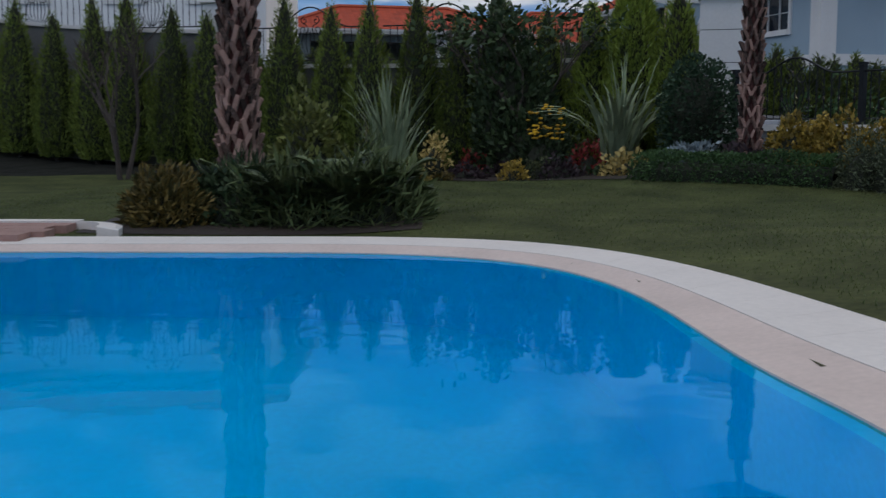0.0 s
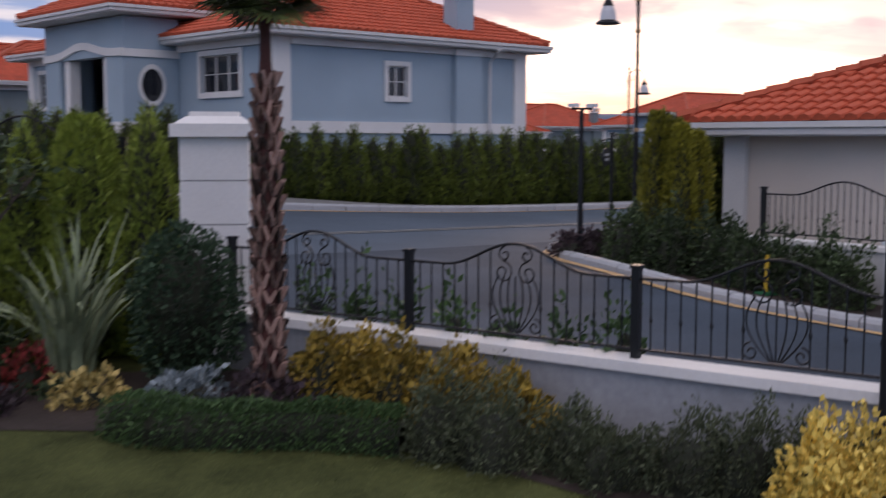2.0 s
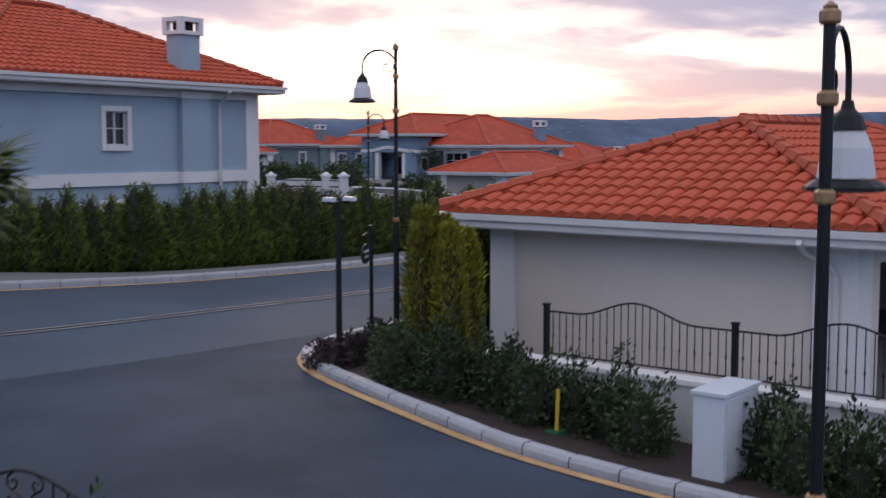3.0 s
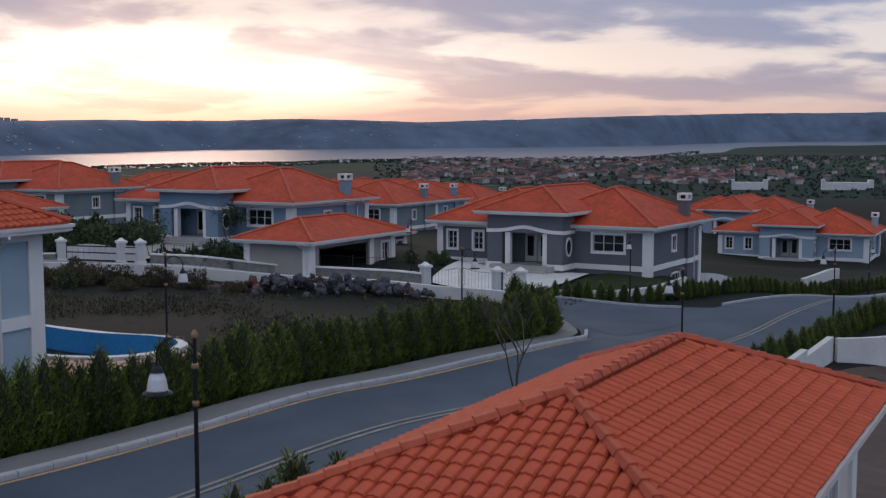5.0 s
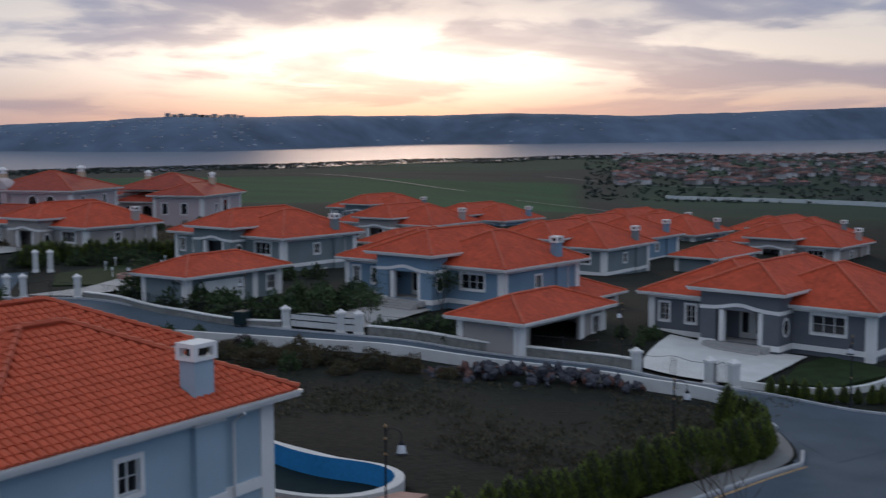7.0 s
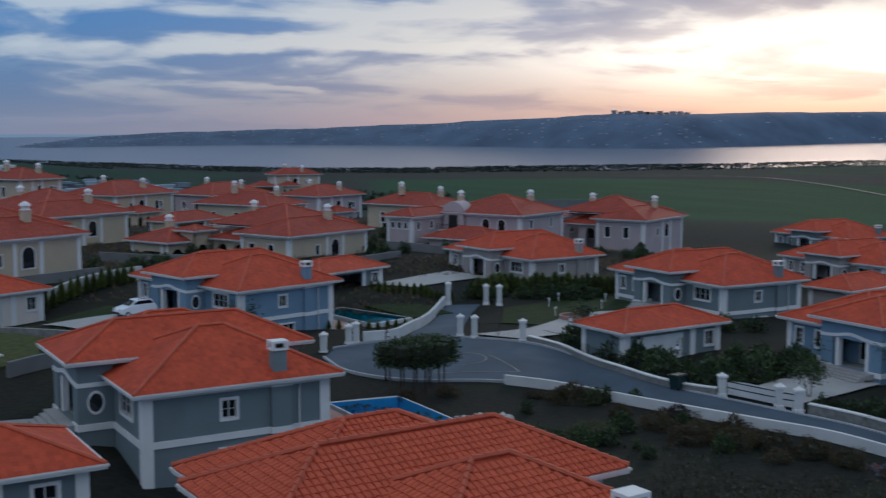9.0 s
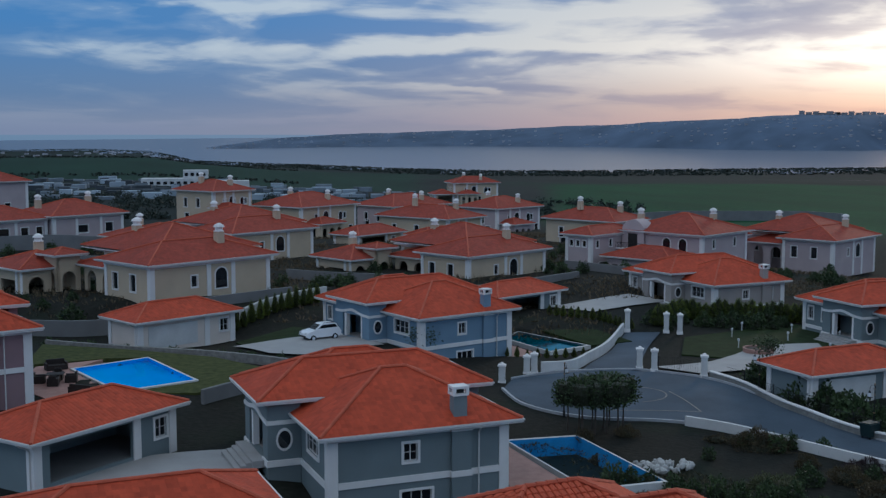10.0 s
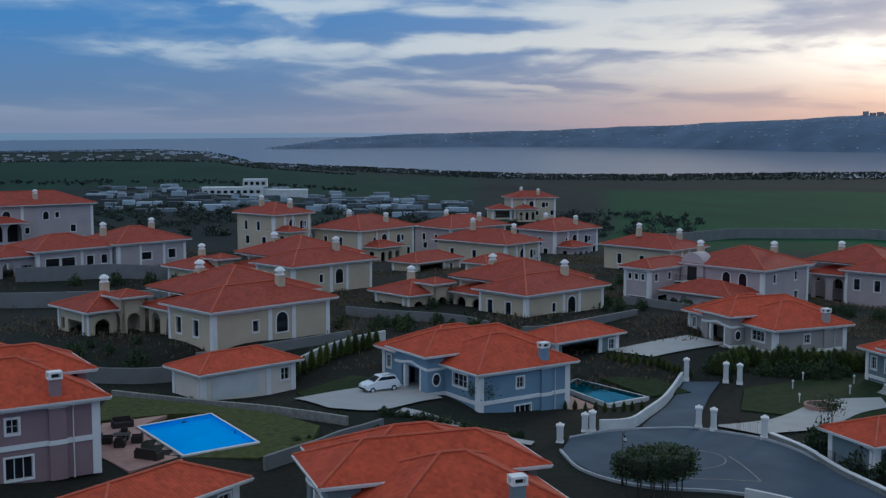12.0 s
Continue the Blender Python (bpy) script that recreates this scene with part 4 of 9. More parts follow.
def smooth(pts, step=0.6, rounds=4):
    pts = np.array(pts, float)
    seg = np.hypot(*np.diff(pts, axis=0).T)
    s = np.concatenate([[0], np.cumsum(seg)])
    n = max(4, int(s[-1] / step))
    q = np.linspace(0, s[-1], n)
    out = np.stack([np.interp(q, s, pts[:, i]) for i in range(pts.shape[1])], 1)
    for _ in range(rounds):
        out[1:-1] = (out[:-2] + 2 * out[1:-1] + out[2:]) / 4
    return out


def low_wall(name, pts, width, height, material, label, category="wall", lift=0.0, step=1.0, cap=None, kind="structure", rounds=3, level=None):
    """A wall or kerb along a line, following the ground."""
    p = smooth(pts, step, rounds)
    n = len(p)
    t = np.gradient(p, axis=0)
    t /= np.hypot(t[:, 0], t[:, 1])[:, None]
    nn = np.stack([-t[:, 1], t[:, 0]], 1) * width / 2
    zz = ground_z(p[:, 0], p[:, 1]) + lift
    for _ in range(3):
        zz[1:-1] = (zz[:-2] + 2 * zz[1:-1] + zz[2:]) / 4
    top = zz + height if level is None else np.full(n, level)
    bm = bmesh.new()
    rings = []
    for i in range(n):
        a, b = p[i] + nn[i], p[i] - nn[i]
        rings.append([bm.verts.new((*a, zz[i] - 0.4)), bm.verts.new((*a, top[i])), bm.verts.new((*b, top[i])), bm.verts.new((*b, zz[i] - 0.4))])
    for r, s in zip(rings, rings[1:]):
        for k in range(4):
            bm.faces.new((r[k], r[(k + 1) % 4], s[(k + 1) % 4], s[k]))
    bm.faces.new(rings[0])
    bm.faces.new(rings[-1][::-1])
    ob = part(name, bm, material)
    tagged(ob, label, category, kind=kind)
    if cap:
        cw, ch, cm = cap
        bm = bmesh.new()
        rings = []
        for i in range(n):
            a, b = p[i] + nn[i] * cw / width, p[i] - nn[i] * cw / width
            rings.append([bm.verts.new((*a, top[i] + 0.002)), bm.verts.new((*a, top[i] + ch)), bm.verts.new((*b, top[i] + ch)), bm.verts.new((*b, top[i] + 0.002))])
        for r, s in zip(rings, rings[1:]):
            for k in range(4):
                bm.faces.new((r[k], r[(k + 1) % 4], s[(k + 1) % 4], s[k]))
        bm.faces.new(rings[0])
        bm.faces.new(rings[-1][::-1])
        part("capping", bm, cm, ob)
    return ob


def kerb_stones(line, width, height, length, label):
    """A kerb of single rounded stones along a line."""
    p = smooth(line, 0.1, 12)
    s = np.concatenate([[0], np.cumsum(np.hypot(*np.diff(p, axis=0).T))])
    t = thing("kerb", pose(0, 0, 0), label, "kerb", kind="structure")
    rng = random.Random(int(s[-1]))

    def at(q):
        return Vector((np.interp(q, s, p[:, 0]), np.interp(q, s, p[:, 1])))
    for k in range(int(s[-1] / length)):
        bm = bmesh.new()
        rings = []
        for j in range(4):
            q = k * length + 0.012 + (length - 0.024) * j / 3
            c, d = at(q), (at(q + 0.05) - at(q - 0.05)).normalized()
            n = Vector((-d.y, d.x)) * width / 2
            z = gz(c.x, c.y)
            top = z + height + (0.0 if j else rng.uniform(-0.012, 0.012))
            rings.append([bm.verts.new((*(c + n * a), h)) for a, h in ((1, z - 0.3), (1, top - 0.05), (0.7, top), (-0.7, top), (-1, top - 0.05), (-1, z - 0.3))])
        for a, b in zip(rings, rings[1:]):
            for i in range(6):
                bm.faces.new((a[i], a[(i + 1) % 6], b[(i + 1) % 6], b[i]))
        bm.faces.new(rings[0])
        bm.faces.new(rings[-1][::-1])
        part("kerb_stone", bm, M_KERB, t)


# main road, running past the long hedge and away to the right
MAIN_N = [(-60, 40), (-20, 36.5), (8, 35.2), (14, 35.2), (24, 35.6), (30, 36.5), (40.2, 37.9), (50, 38.6), (53.2, 40.5), (55.8, 43.9)]
MAIN_S = [(-60, 28), (-20, 25.5), (8, 24.6), (13, 25.2), (17, 26.4), (24, 27.4), (33, 28.2), (42, 28.6), (52, 29.3)]
strip("road", MAIN_N, MAIN_S, M_ASPHALT, 0.06, 1.5, "grey asphalt road between clipped hedges", "road", cross=8)
strip("road", [(50.5, 39.6), (66, 38.9), (80, 38.0), (94, 37.4), (130, 32), (200, 15)], [(50.5, 29.2), (63, 31.0), (80, 32), (94, 31), (130, 24), (200, 5)], M_ASPHALT, 0.065, 1.5, "grey asphalt road leading away downhill", "road", cross=8)
# side road in front of the garden fence
strip("road", [(3.2, 25.5), (4.9, 20.5), (5.1, 18.0), (5.75, 15.6), (6.8, 13.4), (7.9, 11.2), (9.6, 8), (13, 0)], [(14.6, 26.4), (13.4, 25.4), (12.3, 22.8), (11.6, 20.5), (11.4, 18.5), (11.2, 17), (11.6, 15), (12.2, 12), (14, 5)], M_ASPHALT_NEW, 0.07, 1.0, "dark asphalt side road beside the garden fence", "road", cross=6)
# branch road to the turning circle
BR_W = [(52, 38.0), (55.8, 43.7), (57.8, 46.5), (59.0, 49.2), (59.0, 52.0), (58.3, 55.2), (56.6, 59), (54.6, 63.5), (53.0, 67.5), (51.2, 71.3), (48.6, 74.9), (44.4, 81.5), (42.1, 85.5), (39.2, 89.8), (35, 92.8), (29.5, 94.3), (26.6, 96.8), (24.9, 99.7), (24.8, 104.9)]
BR_E = [(66, 37.0), (63.2, 40.2), (61.9, 42.5), (61.8, 46), (61.9, 50), (61.4, 54), (60.4, 57.5), (58.7, 61.5), (57.3, 65), (55.4, 69.5), (53.1, 74.5), (51.2, 79), (49.4, 83.5), (47.4, 88.5), (46.2, 94.5), (45.5, 101), (44.0, 106), (39, 110.8), (31, 111.3), (26.6, 109)]
strip("road", BR_W, BR_E, M_ASPHALT, 0.075, 1.5, "asphalt lane curving to a turning circle", "road", cross=6)
strip("road", [(33.4, 110.6), (35.6, 114.4), (40.2, 122.0), (44.8, 130.5)], [(39.2, 110.2), (41.7, 116.4), (44.8, 123.2), (48.6, 129.5)], M_ASPHALT, 0.08, 1.5, "narrow asphalt drive between gate pillars", "road", cross=3)
strip("pavement", offset(MAIN_N, 1.5), offset(MAIN_N, 0.18), M_PAVE, 0.17, 1.5, "grey concrete pavement under the hedge", "pavement", cross=1)
kerb_stones(offset(MAIN_N[2:-1], 0.09), 0.18, 0.24, 1.0, "pale worn concrete kerb of the main road")
strip("road_line", offset(MAIN_N[:-2], -0.12), offset(MAIN_N[:-2], -0.24), M_PAINT_Y, 0.075, 1.5, "worn yellow line along the kerb", "road marking", cross=1)
for k in (0, 0.28):
    MID = [(x, y + k) for x, y in ((-20, 30.9), (8, 29.9), (14, 30.3), (24, 31.8), (31.7, 32.5), (38.8, 32.4), (48.3, 32.4), (54.9, 32.9), (64, 34.5), (78, 36))]
    strip("road_line", MID, offset(MID, -0.11), M_PAINT_W, 0.078, 1.5, "worn double centre line", "road marking", cross=1)
ISLAND = [(14, 5), (11.9, 13), (11.45, 16), (11.3, 18.2), (11.5, 20.5), (12.1, 23), (12.75, 24.6), (14.2, 25.5), (18, 26.6), (26, 27.7), (42, 28.6), (52, 29.3), (63, 31)]
kerb_stones(ISLAND[1:10], 0.22, 0.21, 0.7, "pale rounded concrete kerb of the corner plot")
low_wall("kerb", [(26, 27.72), (42, 28.6), (52, 29.3), (63, 31)], 0.2, 0.16, M_KERB, "pale concrete kerb below the plot hedge", "kerb", 0.04, 0.8)
strip("road_line", offset(ISLAND, 0.20), offset(ISLAND, 0.37), M_PAINT_Y, 0.085, 0.6, "worn yellow line round the corner", "road marking", cross=1)
low_wall("kerb", offset(BR_E[1:], -0.1), 0.2, 0.15, M_KERB, "concrete kerb of the lane", "kerb", 0.04, 1.0)
low_wall("kerb", offset(BR_W[1:], 0.1), 0.2, 0.15, M_KERB, "concrete kerb of the lane", "kerb", 0.04, 1.0)
low_wall("kerb", [(66, 39.0), (72, 38.7), (80, 38.2), (94, 37.6), (130, 32.2)], 0.2, 0.15, M_KERB, "concrete kerb below the hedge", "kerb", 0.04, 1.5)

# ---------------- villas ----------------


def chimney(parent, u0, u1, v0, v1, z0, z1, stucco):
    c = part("chimney", boxed((u0, v0, z0, u1, v1, z1)), stucco, parent)
    e = 0.09
    part("chimney_cap", boxed((u0 - e, v0 - e, z1 + 0.001, u1 + e, v1 + e, z1 + 0.12), (u0 - e, v0 - e, z1 + 0.42, u1 + e, v1 + e, z1 + 0.56),
                              (u0 - e, v0 - e, z1 + 0.121, u0 + 0.1, v0 + 0.1, z1 + 0.419), (u1 - 0.1, v0 - e, z1 + 0.121, u1 + e, v0 + 0.1, z1 + 0.419),
                              (u0 - e, v1 - 0.1, z1 + 0.121, u0 + 0.1, v1 + e, z1 + 0.419), (u1 - 0.1, v1 - 0.1, z1 + 0.121, u1 + e, v1 + e, z1 + 0.419)), M_TRIM, c)
    part("flue", boxed((u0 + 0.15, v0 + 0.15, z1 + 0.122, u1 - 0.15, v1 - 0.15, z1 + 0.4)), M_DARK, c)
    return c


def villa(x, y, eave, theta, tone, label, group="hip-roofed villas", drop=2.9, detail=True, tiles=None):
    """A hip-roofed villa: wing with the side wall, arched portico block through the middle, second wing. u runs back along the side wall, v along the front."""
    z0 = eave - 3.0
    t = thing("villa", pose(x, y, z0, 0, 0, theta), label, "house", group)
    st = STUCCO[tone]
    H = 2.76
    a, b = (0.7, 0.7), (11.9, 0.7)          # side wall
    low = -drop
    side_holes = [(4.55, 5.4, 0.95, 2.0), (4.4, 6.3, -2.45, -0.85)]
    part("side_wall", wall_panel(bmesh.new(), a, b, low, H, 0.25, side_holes), st, t)
    window(t, a, b, *side_holes[0], 2, 2, 0.16)
    window(t, a, b, *side_holes[1], 3, 1, 0.14)
    fa, fb = (0.7, 6.6), (0.7, 0.95)        # front of the wing, walking towards the corner keeps the inside left
    fh = [(1.5, 3.9, 1.05, 2.3)]
    part("front_wall", wall_panel(bmesh.new(), fa, fb, low, H, 0.25, fh), st, t)
    window(t, fa, fb, *fh[0], 3, 2, 0.17)
    # portico block
    ps = [(1.4, 3.9)]
    pa, pb = (-1.4, 12.8), (-1.4, 6.6)
    bm = bmesh.new()
    wall_panel(bm, pa, pb, low, 3.65, 0.45, [(1.25, 4.95, 0.0, 2.35)])
    part("portico_front", bm, st, t)
    # shallow arch band over the opening
    bm = bmesh.new()
    n = 14
    sec = []
    for i in range(n + 1):
        v_ = 12.85 - 6.3 * i / n
        h_ = 2.32 + 0.34 * math.exp(-(((v_ - 9.7) / 1.35) ** 2))
        sec.append([bm.verts.new((u, v_, z)) for u, z in ((-1.47, h_), (-1.47, h_ + 0.26), (-1.39, h_ + 0.26), (-1.39, h_))])
    for a_, b_ in zip(sec, sec[1:]):
        for k in range(4):
            bm.faces.new((a_[k], a_[(k + 1) % 4], b_[(k + 1) % 4], b_[k]))
    bm.faces.new(sec[0])
    bm.faces.new(sec[-1][::-1])
    part("arch_band", bm, M_TRIM, t)
    part("arch_band", boxed((-1.47, 6.53, 2.3, 0.7, 6.62, 2.56)), M_TRIM, t)
    for v0_ in (7.85, 10.95):
        part("column", boxed((-1.3, v0_, 0.0, -0.9, v0_ + 0.4, 2.34)), M_TRIM, t)
    part("portico_side", wall_panel(bmesh.new(), (-0.95, 6.6), (0.68, 6.6), low, 3.65, 0.25), st, t)
    part("portico_side", wall_panel(bmesh.new(), (0.23, 12.8), (-0.95, 12.8), low, 3.65, 0.25), st, t)
    # oval window on the return
    bm = bmesh.new()
    bo = bmesh.new()
    k = 20
    hoops = []
    for r, d in ((1.0, 6.59), (1.0, 6.53), (0.78, 6.53), (0.78, 6.59)):
        hoops.append([bm.verts.new((-0.36 + 0.52 * r * math.cos(2 * math.pi * i / k), d, 1.35 + 0.72 * r * math.sin(2 * math.pi * i / k))) for i in range(k)])
    for p_, q_ in zip(hoops, hoops[1:] + hoops[:1]):
        for i in range(k):
            bm.faces.new((p_[i], p_[(i + 1) % k], q_[(i + 1) % k], q_[i]))
    bo.faces.new([bo.verts.new((-0.36 + 0.41 * math.cos(2 * math.pi * i / k), 6.575, 1.35 + 0.57 * math.sin(2 * math.pi * i / k))) for i in range(k)])
    ow = part("oval_window", bm, M_TRIM, t, "oval window with a white moulded surround")
    part("pane", bo, M_GLASS, ow)
    part("door_wall", wall_panel(bmesh.new(), (0.75, 12.5), (0.75, 6.9), 0, 3.6, 0.2, [(1.7, 3.9, 0.02, 2.2)]), st, t)
    d = part("entrance_door", boxed((0.82, 8.65, 0.03, 0.88, 9.68, 2.18), (0.82, 9.72, 0.03, 0.88, 10.75, 2.18)), M_DOOR, t, "white double door with glazed panels")
    part("glass_panel", boxed((0.80, 8.88, 0.45, 0.815, 9.4, 1.95), (0.80, 10.0, 0.45, 0.815, 10.52, 1.95)), M_GLASS, d)
    part("porch_floor", boxed((-2.2, 7.2, -0.45, 0.74, 12.2, -0.01)), M_DRIVE, t)
    for i in range(3):
        part("step", boxed((-2.2 - 0.33 * (i + 1), 7.5, -0.9, -2.2 - 0.33 * i - 0.002, 11.9, -0.16 * (i + 1))), M_DRIVE, t)
    # second wing
    wa, wb = (0.25, 18.1), (0.25, 12.85)
    wh = [(0.9, 1.7, 0.8, 2.15), (3.2, 4.0, 0.8, 2.15)]
    part("front_wall", wall_panel(bmesh.new(), wa, wb, low, H, 0.25, wh), st, t)
    for h in wh:
        window(t, wa, wb, *h, 2, 3, 0.16)
    part("end_wall", wall_panel(bmesh.new(), (11.9, 18.1), (0.5, 18.1), low, H, 0.25), st, t)
    part("back_wall", wall_panel(bmesh.new(), (11.9, 0.95), (11.9, 17.85), low, H, 0.25), st, t)
    part("back_wall", wall_panel(bmesh.new(), (12.6, 6.6), (12.6, 12.8), low, 3.65, 0.25), st, t)
    part("back_wall", wall_panel(bmesh.new(), (11.92, 6.6), (12.35, 6.6), low, 3.65, 0.25), st, t)
    # white corner pilasters, band and plinth
    for u0, v0_ in ((0.62, 0.62), (11.35, 0.62)):
        part("corner_pilaster", boxed((u0, v0_, low, u0 + 0.62, v0_ + 0.25, H)), M_TRIM, t)
    part("corner_pilaster", boxed((0.62, 0.871, low, 0.78, 1.25, H)), M_TRIM, t)
    part("corner_pilaster", boxed((0.17, 17.65, low, 0.32, 18.17, H)), M_TRIM, t)
    part("string_course", boxed((1.245, 0.60, -0.28, 11.345, 0.72, 0.10)), M_TRIM, t)
    part("string_course", boxed((0.60, 1.255, -0.28, 0.72, 6.52, 0.10)), M_TRIM, t)
    pieces("string_course", M_TRIM, t, (-1.48, 6.50, -0.30, -1.3, 7.85, 0.10), (-1.48, 11.55, -0.30, -1.3, 12.9, 0.10), (-1.295, 6.50, -0.30, 0.595, 6.62, 0.10))
    part("string_course", boxed((0.16, 12.91, -0.28, 0.27, 17.64, 0.10)), M_TRIM, t)
    part("cornice", boxed((1.245, 0.56, 2.5, 11.345, 0.72, 2.72)), M_TRIM, t)
    pieces("cornice", M_TRIM, t, (0.56, 1.255, 2.5, 0.72, 6.5, 2.72), (0.16, 12.91, 2.5, 0.27, 17.64, 2.72))
    # chimney breast and chimney
    part("chimney_breast", boxed((8.2, 0.45, low, 9.45, 0.73, 2.49)), st, t)
    pieces("chimney_breast_band", M_TRIM, t, (8.14, 0.40, -0.27, 9.51, 0.59, 0.09), (8.14, 0.40, 2.48, 9.51, 0.55, 2.71))
    chimney(t, 8.4, 9.24, 0.66, 1.34, 3.0, 4.56, st)
    # roofs
    r1 = hip_roof("roof", t, M_TILE, 0, 12.6, 0, 10.95, 3.0, 0.47, ("v1",), tiles)
    hip_roof("roof", t, M_TILE, -0.45, 12.6, 8.2, 18.8, 2.99, 0.45, ("v0",), tiles)
    hip_roof("portico_roof", t, M_TILE, -2.15, 13.3, 5.9, 13.5, 3.96, 0.455, (), tiles)
    bm = bmesh.new()
    tube(bm, [(9.8, -0.12, 2.72), (9.95, 0.3, 2.5), (9.95, 0.52, 2.3), (9.95, 0.52, low)], 0.05)
    if detail:
        part("downpipe", bm, M_GUTTER, t)
    else:
        bm.free()
    return t


def garage(x, y, eave, theta, tone, label, group="detached garages", shut=False, L=12.54, D=6.84, tiles=None, roof=M_TILE):
    t = thing("garage", pose(x, y, eave - 2.75, 0, 0, theta), label, "garage", group)
    st = STUCCO[tone]
    low = -0.7
    a, b = L - 0.7, D - 0.7
    part("end_wall", wall_panel(bmesh.new(), (0.7, b), (0.7, 0.7), low, 2.5, 0.22), st, t)
    holes = [(0.9, 7.3, -0.1, 2.15), (9.2, 10.2, 0.7, 1.95)] if not shut else [(9.2, 10.2, 0.7, 1.95)]
    part("front_wall", wall_panel(bmesh.new(), (0.92, 0.7), (a, 0.7), low, 2.5, 0.22, holes), st, t)
    window(t, (0.92, 0.7), (a, 0.7), *holes[-1], 2, 2, 0.16)
    part("end_wall", wall_panel(bmesh.new(), (a, 0.92), (a, b), low, 2.5, 0.22), st, t)
    part("back_wall", wall_panel(bmesh.new(), (a - 0.22, b), (0.92, b), low, 2.5, 0.22), st, t)
    part("floor", boxed((0.93, 0.93, low, a - 0.23, b - 0.23, -0.12)), M_PAVE, t)
    for u0 in (0.6, 8.25, a - 0.5):
        part("corner_pilaster", boxed((u0, 0.60, low, u0 + 0.6, 0.71, 2.48)), M_TRIM, t)
    part("corner_pilaster", boxed((0.60, 0.712, low, 0.71, 1.25, 2.48)), M_TRIM, t)
    part("corner_pilaster", boxed((0.60, b - 0.45, low, 0.71, b + 0.05, 2.48)), M_TRIM, t)
    if shut:
        part("garage_door", boxed((1.8, 0.64, -0.1, 7.4, 0.70, 2.1)), M_WALLW, t, "white closed sectional garage door")
    hip_roof("roof", t, roof, 0, L, 0, D, 2.75, 0.391, (), tiles)
    bm = bmesh.new()
    tube(bm, [(-0.1, 1.2, 2.55), (0.1, 1.2, 2.4), (0.45, 1.0, 2.22), (0.55, 0.9, 2.05), (0.55, 0.9, low)], 0.05)
    part("downpipe", bm, M_GUTTER, t)
    return t


def round_chimney(parent, u, v, z0, h=2.0):
    bm = bmesh.new()
    box(bm, u - 0.45, v - 0.45, z0, u + 0.45, v + 0.45, z0 + h)
    c = part("chimney", bm, STUCCO["cream"], parent)
    bm = bmesh.new()
    lathe(bm, [(0.62, z0 + h), (0.62, z0 + h + 0.1), (0.45, z0 + h + 0.12), (0.45, z0 + h + 0.5), (0.68, z0 + h + 0.52), (0.5, z0 + h + 0.8), (0.12, z0 + h + 1.0)], 10, u, v)
    part("chimney_cap", bm, M_TRIM, c)
    return c


def arch_window(parent, p, q, s0, s1, h0, h1):
    """A round-headed opening with a moulded surround, on a wall from p to q."""
    p, q = Vector(p), Vector(q)
    d = (q - p).normalized()
    m = Matrix.Translation((p.x, p.y, 0)) @ Matrix.Rotation(math.atan2(d.y, d.x), 4, "Z")
    r, c = (s1 - s0) / 2, (s0 + s1) / 2

    def outline(k):
        return [(c - r - k, h0 - k), (c - r - k, h1)] + [(c - (r + k) * math.cos(math.pi * i / 10), h1 + (r + k) * math.sin(math.pi * i / 10)) for i in range(1, 10)] + [(c + r + k, h1), (c + r + k, h0 - k)]
    bm = bmesh.new()
    o, n = outline(0.16), outline(0.0)
    for a, b, e, f in zip(o, o[1:] + o[:1], n[1:] + n[:1], n):
        vv = [bm.verts.new((x, y, z)) for y in (-0.07, 0.0) for x, z in (a, b, e, f)]
        for g in ((0, 1, 2, 3), (0, 4, 5, 1), (2, 6, 7, 3)):
            bm.faces.new([vv[k] for k in g])
    win = part("arched_window", bm, M_TRIM, parent, "", m)
    bm = bmesh.new()
    bm.faces.new([bm.verts.new((x, -0.02, z)) for x, z in n])
    part("pane", bm, M_GLASS, win)
    return win


def low_porch(t, st, u0, u1, v0, v1, top):
    """A one-storey annex with three openings, a near-black panel painting the shade behind them, and its own hip roof.
    """
    n = 3
    w = (u1 - u0) / n
    for k in range(n):
        part("porch_front", arch_hole(bmesh.new(), (u0 + w * k, v0), (u0 + w * (k + 1), v0), 0.5, w - 0.5, -0.6, top - 1.7, -1.2, top - 0.2, 0.3), st, t)
    part("porch_side", wall_panel(bmesh.new(), (u0, v1), (u0, v0 + 0.31), -1.2, top - 0.2, 0.3, [((v1 - v0) * 0.3, (v1 - v0) * 0.3 + 1.3, 0.2, top - 1.1)]), st, t)
    part("porch_side", wall_panel(bmesh.new(), (u1, v0 + 0.31), (u1, v1), -1.2, top - 0.2, 0.3), st, t)
    part("porch_shade_panel", boxed((u0 + 0.35, v1 - 0.5, -1.0, u1 - 0.35, v1 - 0.4, top - 0.4)), M_DARK, t)
    hip_roof("porch_roof", t, M_TILE_OLD, u0 - 0.7, u1 + 0.7, v0 - 0.7, v1 + 2.0, top, 0.34, ("v1",))


